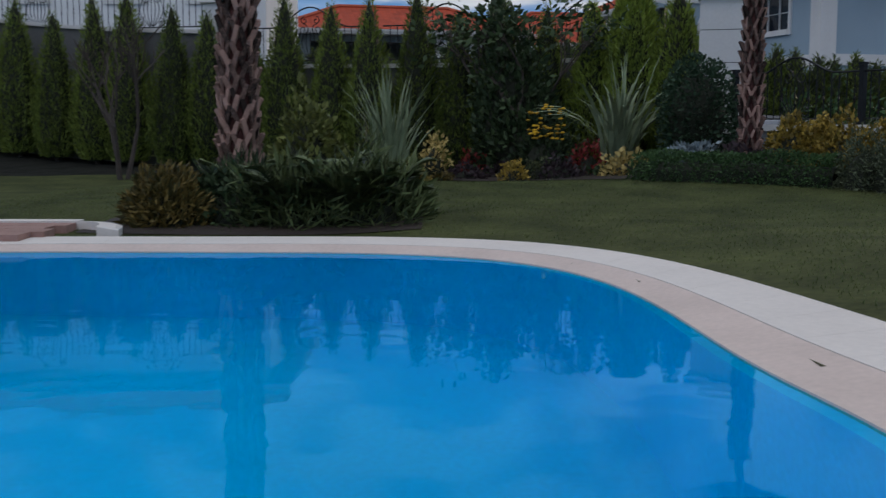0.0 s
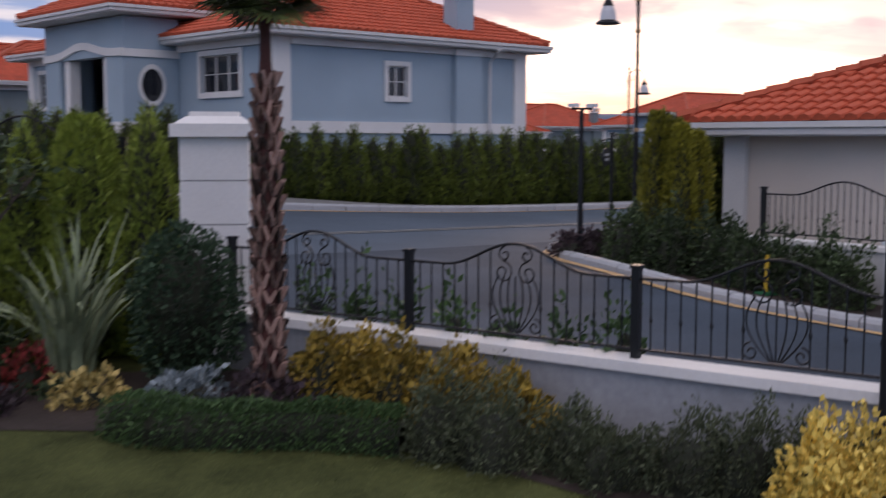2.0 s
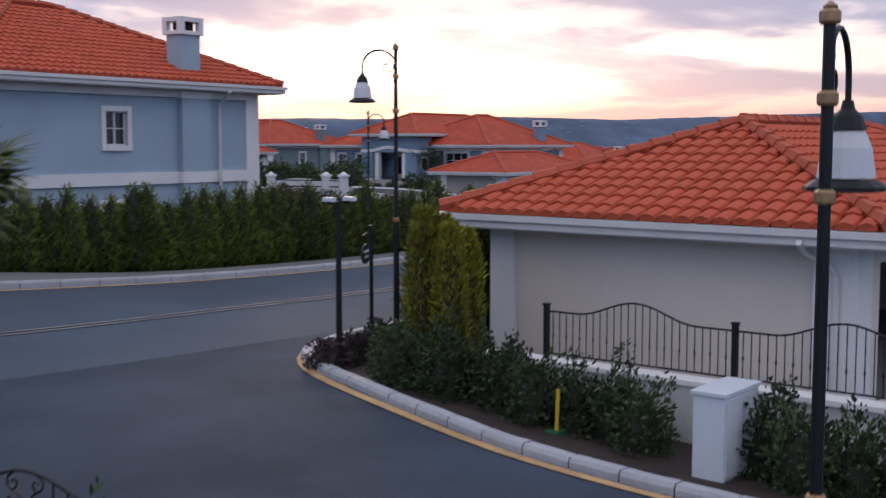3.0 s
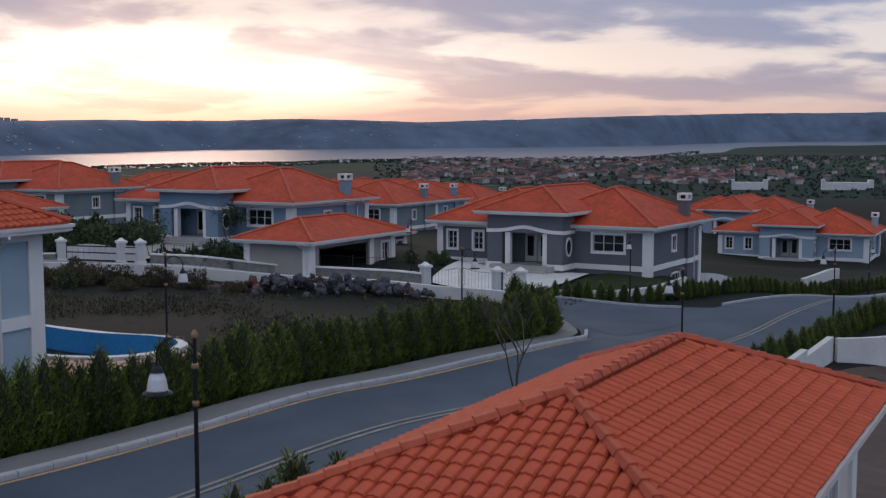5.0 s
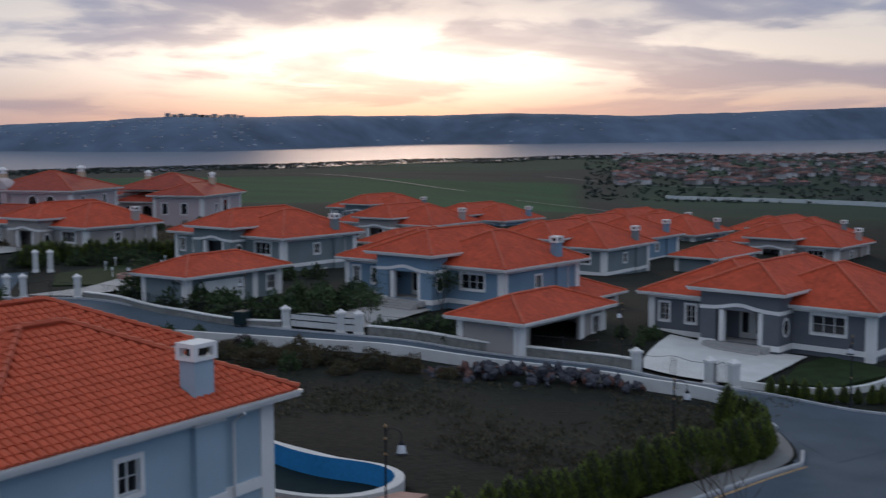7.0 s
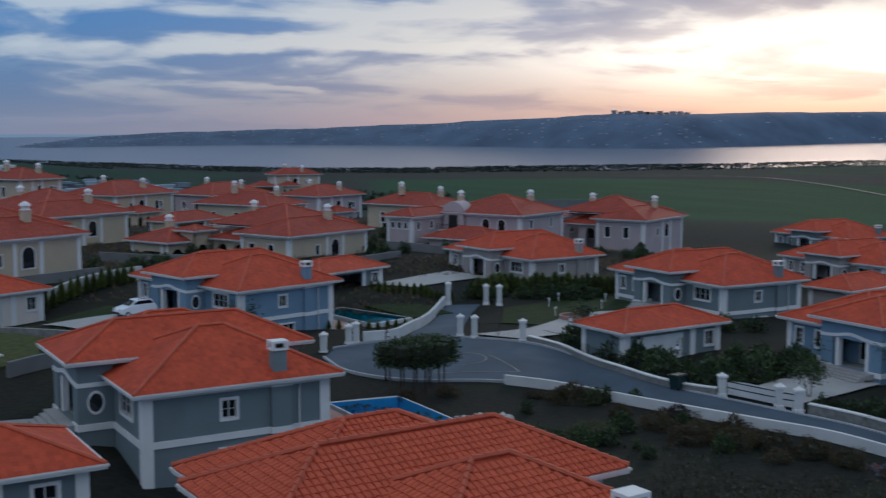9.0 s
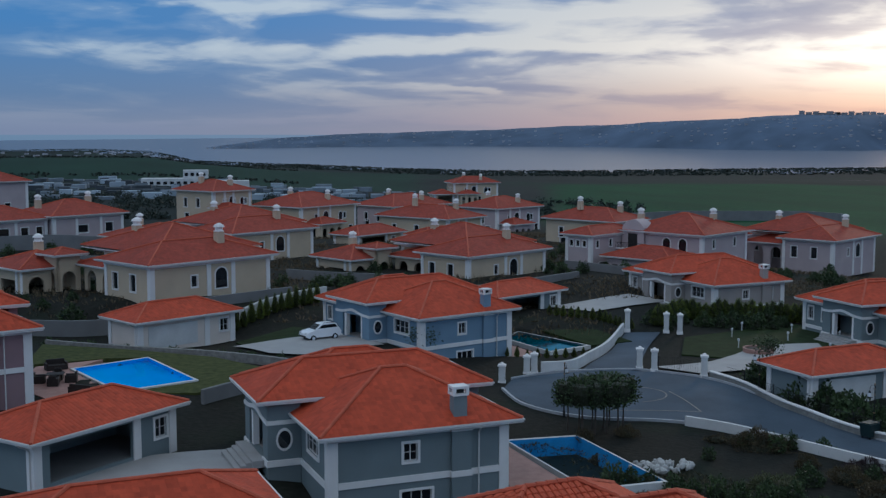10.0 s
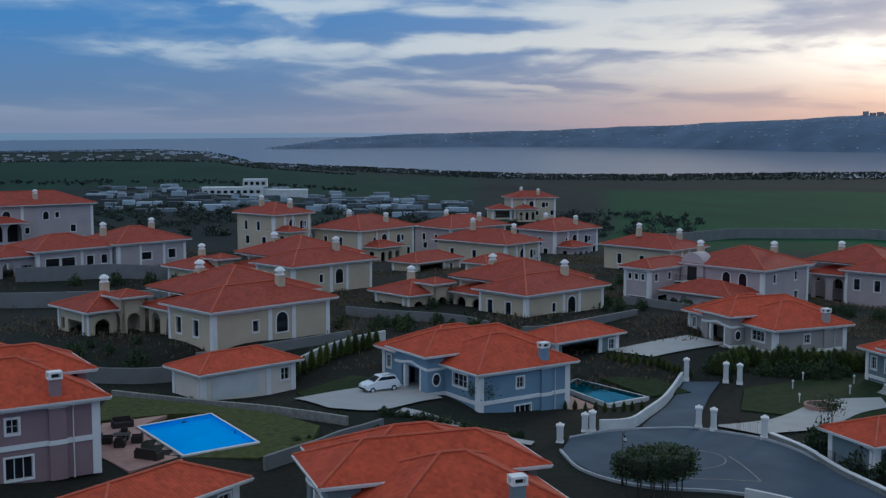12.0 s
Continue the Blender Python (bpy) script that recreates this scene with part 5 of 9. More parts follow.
def curved_gable(t, st, u0, u1, v0, h):
    """A tall balcony bay with a curved parapet."""
    bm = bmesh.new()
    k = 12
    prof = [(u0, h - 3.4), (u1, h - 3.4)] + [(u1 - (u1 - u0) * i / k, h + 0.5 + 1.3 * math.sin(math.pi * i / k) ** 0.8) for i in range(k + 1)]
    a, b = [bm.verts.new((x, v0, z)) for x, z in prof], [bm.verts.new((x, v0 + 3.0, z)) for x, z in prof]
    bm.faces.new(a)
    bm.faces.new(b[::-1])
    for i in range(len(prof)):
        j = (i + 1) % len(prof)
        bm.faces.new((a[i], b[i], b[j], a[j]))
    g = part("balcony_bay", bm, st, t, "bay with a curved parapet")
    # no doorway is cut: a dark slab paints the opening's shade
    part("balcony_opening_shade", boxed(((u0 + u1) / 2 - 0.9, v0 - 0.03, h - 2.8, (u0 + u1) / 2 + 0.9, v0 + 0.05, h - 0.5)), M_DARK, g)
    part("balcony_slab", boxed((u0 - 1.5, v0 - 1.4, h - 3.1, u1 + 1.5, v0, h - 2.9)), M_TRIM, g)
    part("balcony_rail", boxed(*[(u0 - 1.5 + 0.3 * i, v0 - 1.38, h - 2.9, u0 - 1.46 + 0.3 * i, v0 - 1.34, h - 2.0) for i in range(int((u1 - u0 + 3) / 0.3))], (u0 - 1.5, v0 - 1.4, h - 2.0, u1 + 1.5, v0 - 1.33, h - 1.94)), M_IRON, g)


def big_villa(x, y, eave, theta, L, D, tone, label, wing=True, h=5.2, group="Mediterranean villas", storeys=1, wl=13.0, gable=False, porch=True):
    """A larger villa with a long side wall, arched windows, a porch wing with a small tower and pot-headed chimneys."""
    t = thing("mediterranean_villa", pose(x, y, eave - h, 0, 0, theta), label, "house", group)
    st = STUCCO[tone]
    e = 0.8
    H = h - 0.25
    low = -1.2
    top = h - 0.25
    holes, arched = [], (L * 0.36, L * 0.36 + 1.7)
    base = h - 3.7
    sw = [(L * 0.22, L * 0.22 + 0.9, base + 0.6, base + 1.9), (L * 0.70, L * 0.70 + 0.9, base + 0.6, base + 1.9)]
    if storeys == 2:
        sw += [(L * 0.15, L * 0.15 + 1.0, 0.6, 2.0), (L * 0.5, L * 0.5 + 1.0, 0.6, 2.0), (L * 0.8, L * 0.8 + 1.2, 0.6, 2.2)]
    part("side_wall", wall_panel(bmesh.new(), (e, e), (L - e, e), low, top, 0.3, sw), st, t)
    for s in sw:
        window(t, (e, e), (L - e, e), *s, 1, 1, 0.14)
    arch_window(t, (e, e), (L - e, e), L * 0.36, L * 0.36 + 1.7, base + 0.1, base + 1.6)
    if storeys == 2:
        arch_window(t, (e, e), (L - e, e), L * 0.62, L * 0.62 + 1.2, base + 0.3, base + 1.5)
    if storeys == 2 and porch:
        low_porch(t, st, L * 0.12, L * 0.48, e - 4.2, e, h - 3.5)
    if gable:
        curved_gable(t, st, L * 0.30, L * 0.30 + 4.0, e - 0.6, h)
    fw = [(D * 0.18, D * 0.18 + 1.1, base, base + 2.0), (D * 0.48, D * 0.48 + 1.1, base, base + 2.0)]
    if storeys == 2:
        fw += [(D * 0.2, D * 0.2 + 1.4, 0.4, 2.2), (D * 0.6, D * 0.6 + 1.4, 0.4, 2.2)]
    part("front_wall", wall_panel(bmesh.new(), (e, D - e), (e, e + 0.3), low, top, 0.3, fw), st, t)
    for s in fw:
        window(t, (e, D - e), (e, e + 0.3), *s, 1, 1, 0.14)
    part("back_wall", wall_panel(bmesh.new(), (L - e, e + 0.3), (L - e, D - e), low, top, 0.3), st, t)
    part("end_wall", wall_panel(bmesh.new(), (L - e - 0.3, D - e), (e + 0.3, D - e), low, top, 0.3), st, t)
    for u in (e - 0.06, L * 0.30, L * 0.50, L - e - 0.55):
        part("pilaster", boxed((u, e - 0.08, low, u + 0.6, e + 0.02, top - 0.01)), M_TRIM, t)
    part("pilaster", boxed((e - 0.08, e + 0.03, low, e + 0.02, e + 0.6, top - 0.01)), M_TRIM, t)
    hip_roof("roof", t, M_TILE_OLD, 0, L, 0, D, h, 0.36)
    round_chimney(t, L * 0.62, D * 0.22, h + D * 0.22 * 0.36 - 0.6, 1.7)
    round_chimney(t, L * 0.34, D * 0.62, h + D * 0.38 * 0.36 - 0.8, 1.7)
    if wing:
        w0 = D + 1.2
        hh = 3.7
        zz = 0.0
        # porch wing: three arches, small square tower, low roof
        for k in range(3):
            v0 = D + 0.2 + k * 2.6
            part("arcade", arch_hole(bmesh.new(), (-1.2, v0 + 2.6), (-1.2, v0), 0.45, 2.15, low + 0.8, 2.0, low, hh - 0.2, 0.35), st, t)
        part("end_wall", wall_panel(bmesh.new(), (-1.2, D + 8.0), (-1.2, D + wl - 0.8), low, hh - 0.2, 0.3), st, t)
        part("wing_wall", wall_panel(bmesh.new(), (-1.2, D + wl), (-1.2, D + 8.0), low, hh - 0.2, 0.3, [(0.9, 4.2, 0.2, 2.4)]), st, t)
        part("wing_back", wall_panel(bmesh.new(), (5.0, D - 0.5), (5.0, D + wl), low, hh - 0.2, 0.3), st, t)
        part("wing_end", wall_panel(bmesh.new(), (5.0, D + wl), (-0.9, D + wl), low, hh - 0.2, 0.3), st, t)
        hip_roof("wing_roof", t, M_TILE_OLD, -2.0, 6.0, D - 1.0, D + wl + 0.8, hh, 0.36)
        part("tower", wall_panel(bmesh.new(), (-1.7, D + 4.4), (-1.7, D + 1.0), hh - 0.4, h - 0.2, 0.3), st, t)
        part("tower", wall_panel(bmesh.new(), (-1.7, D + 1.0), (2.0, D + 1.0), hh - 0.4, h - 0.2, 0.3), st, t)
        part("tower", wall_panel(bmesh.new(), (2.0, D + 4.4), (-1.7, D + 4.4), hh - 0.4, h - 0.2, 0.3), st, t)
        part("tower_arch", arch_hole(bmesh.new(), (-1.72, D + 3.9), (-1.72, D + 1.5), 0.4, 2.0, low + 0.8, 2.1, low, hh - 0.41, 0.3), st, t)
        hip_roof("tower_roof", t, M_TILE_OLD, -2.4, 3.0, D + 0.3, D + 5.1, h, 0.30)
        round_chimney(t, 2.0, D + wl - 3.5, hh + 0.5, 1.6)
    return t


def house_block(t, st, u0, u1, v0, v1, h, low=-1.2, over=0.8, side=(), front=(), side_arch=(), front_arch=(), pitch=0.36, roof=M_TILE_OLD, name="roof"):
    """A plain block under a hip roof with eaves at h; side wall at v0 and front wall at u0 carry windows (s0, s1, z0, z1) and arched ones."""
    top = h - 0.22
    part("side_wall", wall_panel(bmesh.new(), (u0, v0), (u1, v0), low, top, 0.3, list(side)), st, t)
    for w in side:
        window(t, (u0, v0), (u1, v0), *w, 1, 1, 0.13)
    for w in side_arch:
        arch_window(t, (u0, v0), (u1, v0), *w)
    part("front_wall", wall_panel(bmesh.new(), (u0, v1), (u0, v0 + 0.31), low, top, 0.3, list(front)), st, t)
    for w in front:
        window(t, (u0, v1), (u0, v0 + 0.31), *w, 1, 1, 0.13)
    for w in front_arch:
        arch_window(t, (u0, v1), (u0, v0 + 0.31), *w)
    part("back_wall", wall_panel(bmesh.new(), (u1, v0 + 0.31), (u1, v1), low, top, 0.3), st, t)
    part("end_wall", wall_panel(bmesh.new(), (u1 - 0.31, v1), (u0 + 0.31, v1), low, top, 0.3), st, t)
    for u in (u0 - 0.06, u1 - 0.5):
        part("pilaster", boxed((u, v0 - 0.09, low, u + 0.56, v0 + 0.02, top - 0.01)), M_TRIM, t)
    for v in (v0 + 0.03, v1 - 0.5):
        part("pilaster", boxed((u0 - 0.09, v, low, u0 + 0.02, v + 0.5, top - 0.01)), M_TRIM, t)
    part("cornice", boxed((u0 - 0.12, v0 - 0.12, top - 0.35, u1 + 0.12, v0 - 0.095, top)), M_TRIM, t)
    part("cornice", boxed((u0 - 0.14, v0 - 0.09, top - 0.35, u0 - 0.095, v1 + 0.1, top)), M_TRIM, t)
    return hip_roof(name, t, roof, u0 - over, u1 + over, v0 - over, v1 + over, h, pitch)


def courtyard_villa(x, y, eave, theta, tone, label, low=-2.0):
    """A villa of two joined blocks with a low garage wing, an arched entrance tower and pot-headed chimneys."""
    h = 4.6
    t = thing("mediterranean_villa", pose(x, y, eave - h, 0, 0, theta), label, "house", "Mediterranean villas")
    st = STUCCO[tone]
    house_block(t, st, 0.8, 17.2, 0.8, 10.0, h, low, 0.8, [(5.3, 6.1, 1.6, 2.9)], [(1.6, 2.7, 1.3, 3.2), (5.2, 6.3, 1.3, 3.2)], [(8.6, 10.2, 1.2, 2.7)], ())
    part("pilaster", boxed((8.2, 0.70, low, 8.75, 0.82, h - 0.24)), M_TRIM, t)
    part("pilaster", boxed((11.6, 0.70, low, 12.15, 0.82, h - 0.24)), M_TRIM, t)
    house_block(t, st, 7.6, 17.2, 10.3, 21.2, h - 0.02, low, 0.8, (), [(2.0, 3.0, 1.2, 3.0)], (), [(6.0, 7.4, 0.2, 2.2)])
    hip_roof("roof", t, M_TILE_OLD, 3.0, 18.0, 3.0, 19.0, h + 0.8, 0.36, ("u0", "u1", "v0", "v1"))
    # arcade between the front and the tower
    for k in range(2):
        part("arcade", arch_hole(bmesh.new(), (2.2, 16.9 - 3.3 * k), (2.2, 13.6 - 3.3 * k), 0.7, 2.6, low + 0.4, 1.7, low, 3.2, 0.35), st, t)
    hip_roof("arcade_roof", t, M_TILE_OLD, 1.5, 8.5, 9.6, 18.0, 3.4, 0.33)
    # tower
    for a, b in (((-0.9, 20.6), (-0.9, 17.6)), ((-0.9, 17.6), (2.1, 17.6))):
        part("tower_arch", arch_hole(bmesh.new(), a, b, 0.6, 2.4, low + 0.3, 1.6, low, h - 0.2, 0.32), st, t)
    part("tower_wall", wall_panel(bmesh.new(), (2.1, 17.95), (2.1, 20.6), low, h - 0.2, 0.3), st, t)
    part("tower_wall", wall_panel(bmesh.new(), (1.79, 20.6), (-0.55, 20.6), low, h - 0.2, 0.3), st, t)
    hip_roof("tower_roof", t, M_TILE_OLD, -1.6, 2.8, 16.9, 21.3, h, 0.30)
    # garage wing
    part("wing_side", arch_hole(bmesh.new(), (-4.5, 19.0), (-0.9, 19.0), 0.7, 2.7, low + 0.2, 1.0, low, h - 1.7, 0.32), st, t)
    part("wing_front", wall_panel(bmesh.new(), (-4.5, 27.0), (-4.5, 19.33), low, h - 1.7, 0.3, [(0.8, 1.7, 0.2, 1.6), (2.6, 6.6, low + 0.2, 1.6)]), st, t)
    part("wing_end", wall_panel(bmesh.new(), (3.5, 27.0), (-4.19, 27.0), low, h - 1.7, 0.3), st, t)
    part("wing_back", wall_panel(bmesh.new(), (3.5, 21.0), (3.5, 26.69), low, h - 1.7, 0.3), st, t)
    for v in (19.05, 20.2, 26.5):
        part("pilaster", boxed((-4.6, v, low, -4.48, v + 0.45, h - 1.72)), M_TRIM, t)
    hip_roof("wing_roof", t, M_TILE_OLD, -5.3, 4.3, 18.2, 27.8, h - 1.5, 0.34)
    round_chimney(t, 12.5, 4.2, h + 1.2, 1.5)
    round_chimney(t, 8.0, 14.5, h + 1.8, 1.3)
    round_chimney(t, 0.5, 24.5, h - 0.6, 1.6)
    return t


def long_villa(x, y, eave, theta, tone, label):
    """A long low villa: two stepped blocks in line, wide dark openings, an arched porch at one end."""
    h, low = 4.6, -1.8
    t = thing("mediterranean_villa", pose(x, y, eave - h, 0, 0, theta), label, "house", "Mediterranean villas")
    st = STUCCO[tone]
    house_block(t, st, 0.8, 15.2, 0.8, 11.5, h, low, 0.8, [(1.6, 4.2, 1.3, 3.1), (4.6, 7.2, 1.3, 3.1), (9.4, 10.8, 1.4, 3.1), (12.3, 13.5, 1.5, 3.1)], [(2.0, 3.4, 1.2, 3.0), (6.0, 7.4, 1.2, 3.0)])
    house_block(t, st, 15.6, 30.0, -0.6, 11.5, h + 0.3, low, 0.8, [(4.6, 7.0, 1.6, 3.0), (10.6, 12.2, 1.5, 3.2)], ())
    for u in (9.0, 20.0, 25.0):
        part("pilaster", boxed((u, 0.70 if u < 15 else -0.70, low, u + 0.5, 0.81 if u < 15 else -0.59, h - 0.24)), M_TRIM, t)
    part("porch_side", arch_hole(bmesh.new(), (-5.6, 2.2), (-1.6, 2.2), 0.9, 3.0, low, 1.8, low - 0.1, h - 0.9, 0.3), st, t)
    part("porch_side", wall_panel(bmesh.new(), (-1.59, 2.2), (0.79, 2.2), low, h - 0.9, 0.3, [(0.3, 2.1, low + 0.2, 2.2)]), st, t)
    part("porch_front", arch_hole(bmesh.new(), (-5.6, 9.0), (-5.6, 2.51), 1.6, 4.6, low, 1.6, low - 0.1, h - 0.9, 0.3), st, t)
    hip_roof("porch_roof", t, M_TILE_OLD, -6.6, 3.0, 1.2, 10.0, h - 0.7, 0.34)
    round_chimney(t, 15.5, 4.0, h + 1.5, 1.5)
    round_chimney(t, 27.0, 6.0, h + 1.6, 1.5)
    return t


def balcony_villa(x, y, eave, theta, label):
    """A two-storey villa with a projecting wing, a curved balcony bay and a low arcaded porch."""
    h, low = 7.0, -1.2
    t = thing("mediterranean_villa", pose(x, y, eave - h, 0, 0, theta), label, "house", "Mediterranean villas")
    st = STUCCO["pink"]
    up_w = [(3.0, 3.8, 4.6, 6.0), (9.5, 10.3, 4.6, 6.0), (3.0, 3.8, 1.4, 2.8), (9.5, 10.6, 0.4, 2.8)]
    house_block(t, st, 0.8, 14.6, 0.8, 15.6, h, low, 0.8, up_w, [(2.0, 3.0, 4.2, 6.0)], (), [(7.5, 8.9, 4.0, 5.4), (10.5, 11.9, 4.0, 5.4)])
    house_block(t, st, -8.0, 4.4, 15.9, 21.0, h - 0.4, low, 0.7, [(1.4, 2.2, 4.4, 5.6), (5.0, 5.8, 4.4, 5.6), (2.2, 5.0, -0.6, 2.0)], [(0.8, 1.5, 4.6, 5.6), (2.1, 2.8, 4.6, 5.6), (3.4, 4.1, 4.6, 5.6), (1.0, 4.2, -0.8, 1.9)])
    curved = thing("balcony_bay", Matrix.Identity(4), "", "")
    curved.parent = t
    curved.matrix_basis = Matrix.Translation((0.2, 15.6, 0)) @ Matrix.Rotation(-math.pi / 2, 4, "Z")
    curved_gable(curved, st, 0.0, 4.2, 0.0, h)
    n = 4
    for k in range(n):
        part("porch_front", arch_hole(bmesh.new(), (-6.6, 13.6 - 2.9 * k), (-6.6, 10.7 - 2.9 * k), 0.55, 2.35, low, 1.3, low - 0.1, 3.2, 0.3), st, t)
    for k in range(2):
        part("porch_side", arch_hole(bmesh.new(), (-6.59 + 3.6 * k, 2.0), (-2.99 + 3.6 * k, 2.0), 0.7, 2.9, low, 1.2, low - 0.1, 3.2, 0.3), st, t)
    hip_roof("porch_roof", t, M_TILE_OLD, -7.4, 2.2, 1.2, 14.6, 3.4, 0.34)
    round_chimney(t, 5.5, 15.5, h + 1.0, 1.4)
    round_chimney(t, 11.0, 5.0, h + 1.2, 1.4)
    return t


villa(12.33, 39.53, 6.68, 14.6, "sky", "blue rendered villa with white trim, red hip roof and square chimney", tiles=())
villa(6.62, 72.5, 6.40, 11.9, "slate", "slate-blue villa with white trim, arched porch and red hip roof")
villa(19.1, 115.7, 5.77, 26, "blue", "blue villa with white string course beside a paved drive")
villa(75.4, 48.5, 3.38, 7.7, "grey", "dark grey villa with white window surrounds and a wide front porch")
villa(66.6, 75.9, 4.63, 9.5, "blue", "blue villa with arched porch behind a hedge and low white wall")
villa(68.6, 111.5, 4.74, 10.3, "slate", "slate-blue villa with red hip roof behind a white-doored garage")
villa(60.1, 141.7, 4.55, 15.8, "taupe", "taupe villa with red hip roof above a pale paved forecourt")
villa(-23.1, 90.5, 9.3, 25.2, "mauve", "mauve villa with white bands beside a terrace and pool")
villa(137.4, 53.3, -1.19, 11.4, "light", "light blue villa with three-part windows down the hill")


def pale_house(x, y, eave):
    """A two-storey white house across the road, seen over the garden's back wall and in the pool."""
    t = thing("house", pose(x, y, eave), "white rendered two-storey house with red hip roof across the road", "house")
    g = gz(x + 6, y) - eave
    house_block(t, M_WHITE, 0, 13.5, 0, 9, 0.3, g - 0.5, 0.7, side=[(s, s + 1.2, z, z + 1.5) for z in (g + 1.2, g + 4.4) for s in (1.8, 5.0, 8.2, 11.0)], roof=M_TILE)


pale_house(-19.4, 40.6, 8.4)
garage(16.04, 15.82, 3.52, 9.57, "beige", "beige detached garage with clay-tiled hip roof behind iron fence", L=13.88, D=7.64, tiles=(3, 0))
garage(-8.1, 58.1, 6.1, 13, "slate", "slate garage with red hip roof before the slate villa", L=13.1, D=7.2)
garage(56.9, 64.1, 2.75, 10.7, "taupe", "open garage with white corner piers beside a low wall")
garage(47.45, 93.3, 4.0, 14, "slate", "garage with white doors and red hip roof beside the lane", shut=True)
garage(-9.4, 76.3, 5.81, 48, "slate", "open grey garage with red hip roof beside a pale drive")
garage(-7.4, 121.5, 5.15, 35.6, "beige", "pale garage with red hip roof and a blue end", shut=True)
garage(32.4, 140.2, 3.9, 32.6, "slate", "open garage with hip roof behind the blue villa")
courtyard_villa(-7.2, 136.0, 9.0, 37.2, "cream", "cream villa with arched windows, garage wing and entrance tower")
courtyard_villa(33.2, 161.2, 6.5, 35.2, "cream", "cream villa with arched side window and arcaded entrance")
long_villa(-41.8, 210.5, 8.2, 40, "pink", "pinkish villa with long tiled roofs and wide dark openings")
balcony_villa(74.1, 177.6, 7.3, 36, "pale pink two-storey villa with curved balcony bay and arcade")
courtyard_villa(100, 184, 5.4, 36, "pink", "pale villa with arched entrance and brown-red roof")
courtyard_villa(1.6, 184.9, 8.0, 39, "cream", "cream villa with loggia, pilasters and stepped tiled roofs")
big_villa(-72, 262, 12.3, 30, 34, 15, "pink", "pale two-storey villa with pilasters", h=7.0, storeys=2, wing=False)
big_villa(-2.5, 257, 10.7, 41, 12, 14, "cream", "cream two-storey villa with low porch roof", h=7.2, storeys=2, wing=False)
big_villa(16, 255, 7.2, 45, 20, 15, "cream", "cream two-storey villa with corner balcony", h=7.0, storeys=2, wing=False)
big_villa(61.4, 266, 5.7, 36, 17, 13, "pink", "pale villa with stepped roofs and round-capped chimneys", h=6.4, storeys=2, wing=False)
big_villa(44.8, 238, 5.6, 41, 13, 20.5, "cream", "cream villa with low annex and tiled roof", h=5.6, storeys=2, wing=False, porch=False)
garage(24.4, 220, 4.2, 41, "cream", "cream arcaded annex with dark red hip roof", L=14, D=7.6, roof=M_TILE_OLD)
garage(37.2, 217, 4.2, 41, "cream", "small cream annex with dark red hip roof", L=11, D=6.4, roof=M_TILE_OLD)
big_villa(38, 272, 6.0, 36, 20, 14, "pink", "pale villa with long red-brown roof", h=5.6, storeys=2, wing=False, porch=False)
big_villa(73, 217.5, 6.3, 36, 12, 18, "cream", "cream villa with low wing and red-brown roof", h=6.0, storeys=2, wing=False)
big_villa(73.5, 386, 6.2, 4, 17, 11, "cream", "cream villa with tall windows standing alone by the field", h=6.6, storeys=2, wing=False)
garage(66.5, 383, 2.6, 4, "cream", "low tiled annex beside the lone villa", L=8, D=8, roof=M_TILE_OLD)

# ---------------- the pool garden ----------------


def lawn_mat():
    m = mat("lawn_grass", (0.029, 0.052, 0.014), rough=0.9, var=0.36, scale=1.5, fine=16, bump=0.15, spec=0.1, hue=(0.059, 0.065, 0.022))
    return m


M_LAWN = lawn_mat()
LX0, LX1, LY0, LY1 = -14.0, 6.9, -9.0, 19.4


def pool_gap(X, Y):
    """Distance outwards from the water's edge."""
    dx_, dy_ = X - POOL_C[0], Y - POOL_C[1]
    return np.hypot(dx_, dy_) - pool_radius(np.arctan2(dy_, dx_))


def lawn_level(X, Y):
    """Height of the lawn, which levels off towards the coping."""
    k = np.clip((pool_gap(X, Y) - 0.9) / 1.3, 0, 1)
    return 0.438 * (1 - k) + (ground_z(X, Y) + 0.03 + 0.012 * np.sin(X * 2.1) * np.sin(Y * 1.7)) * k


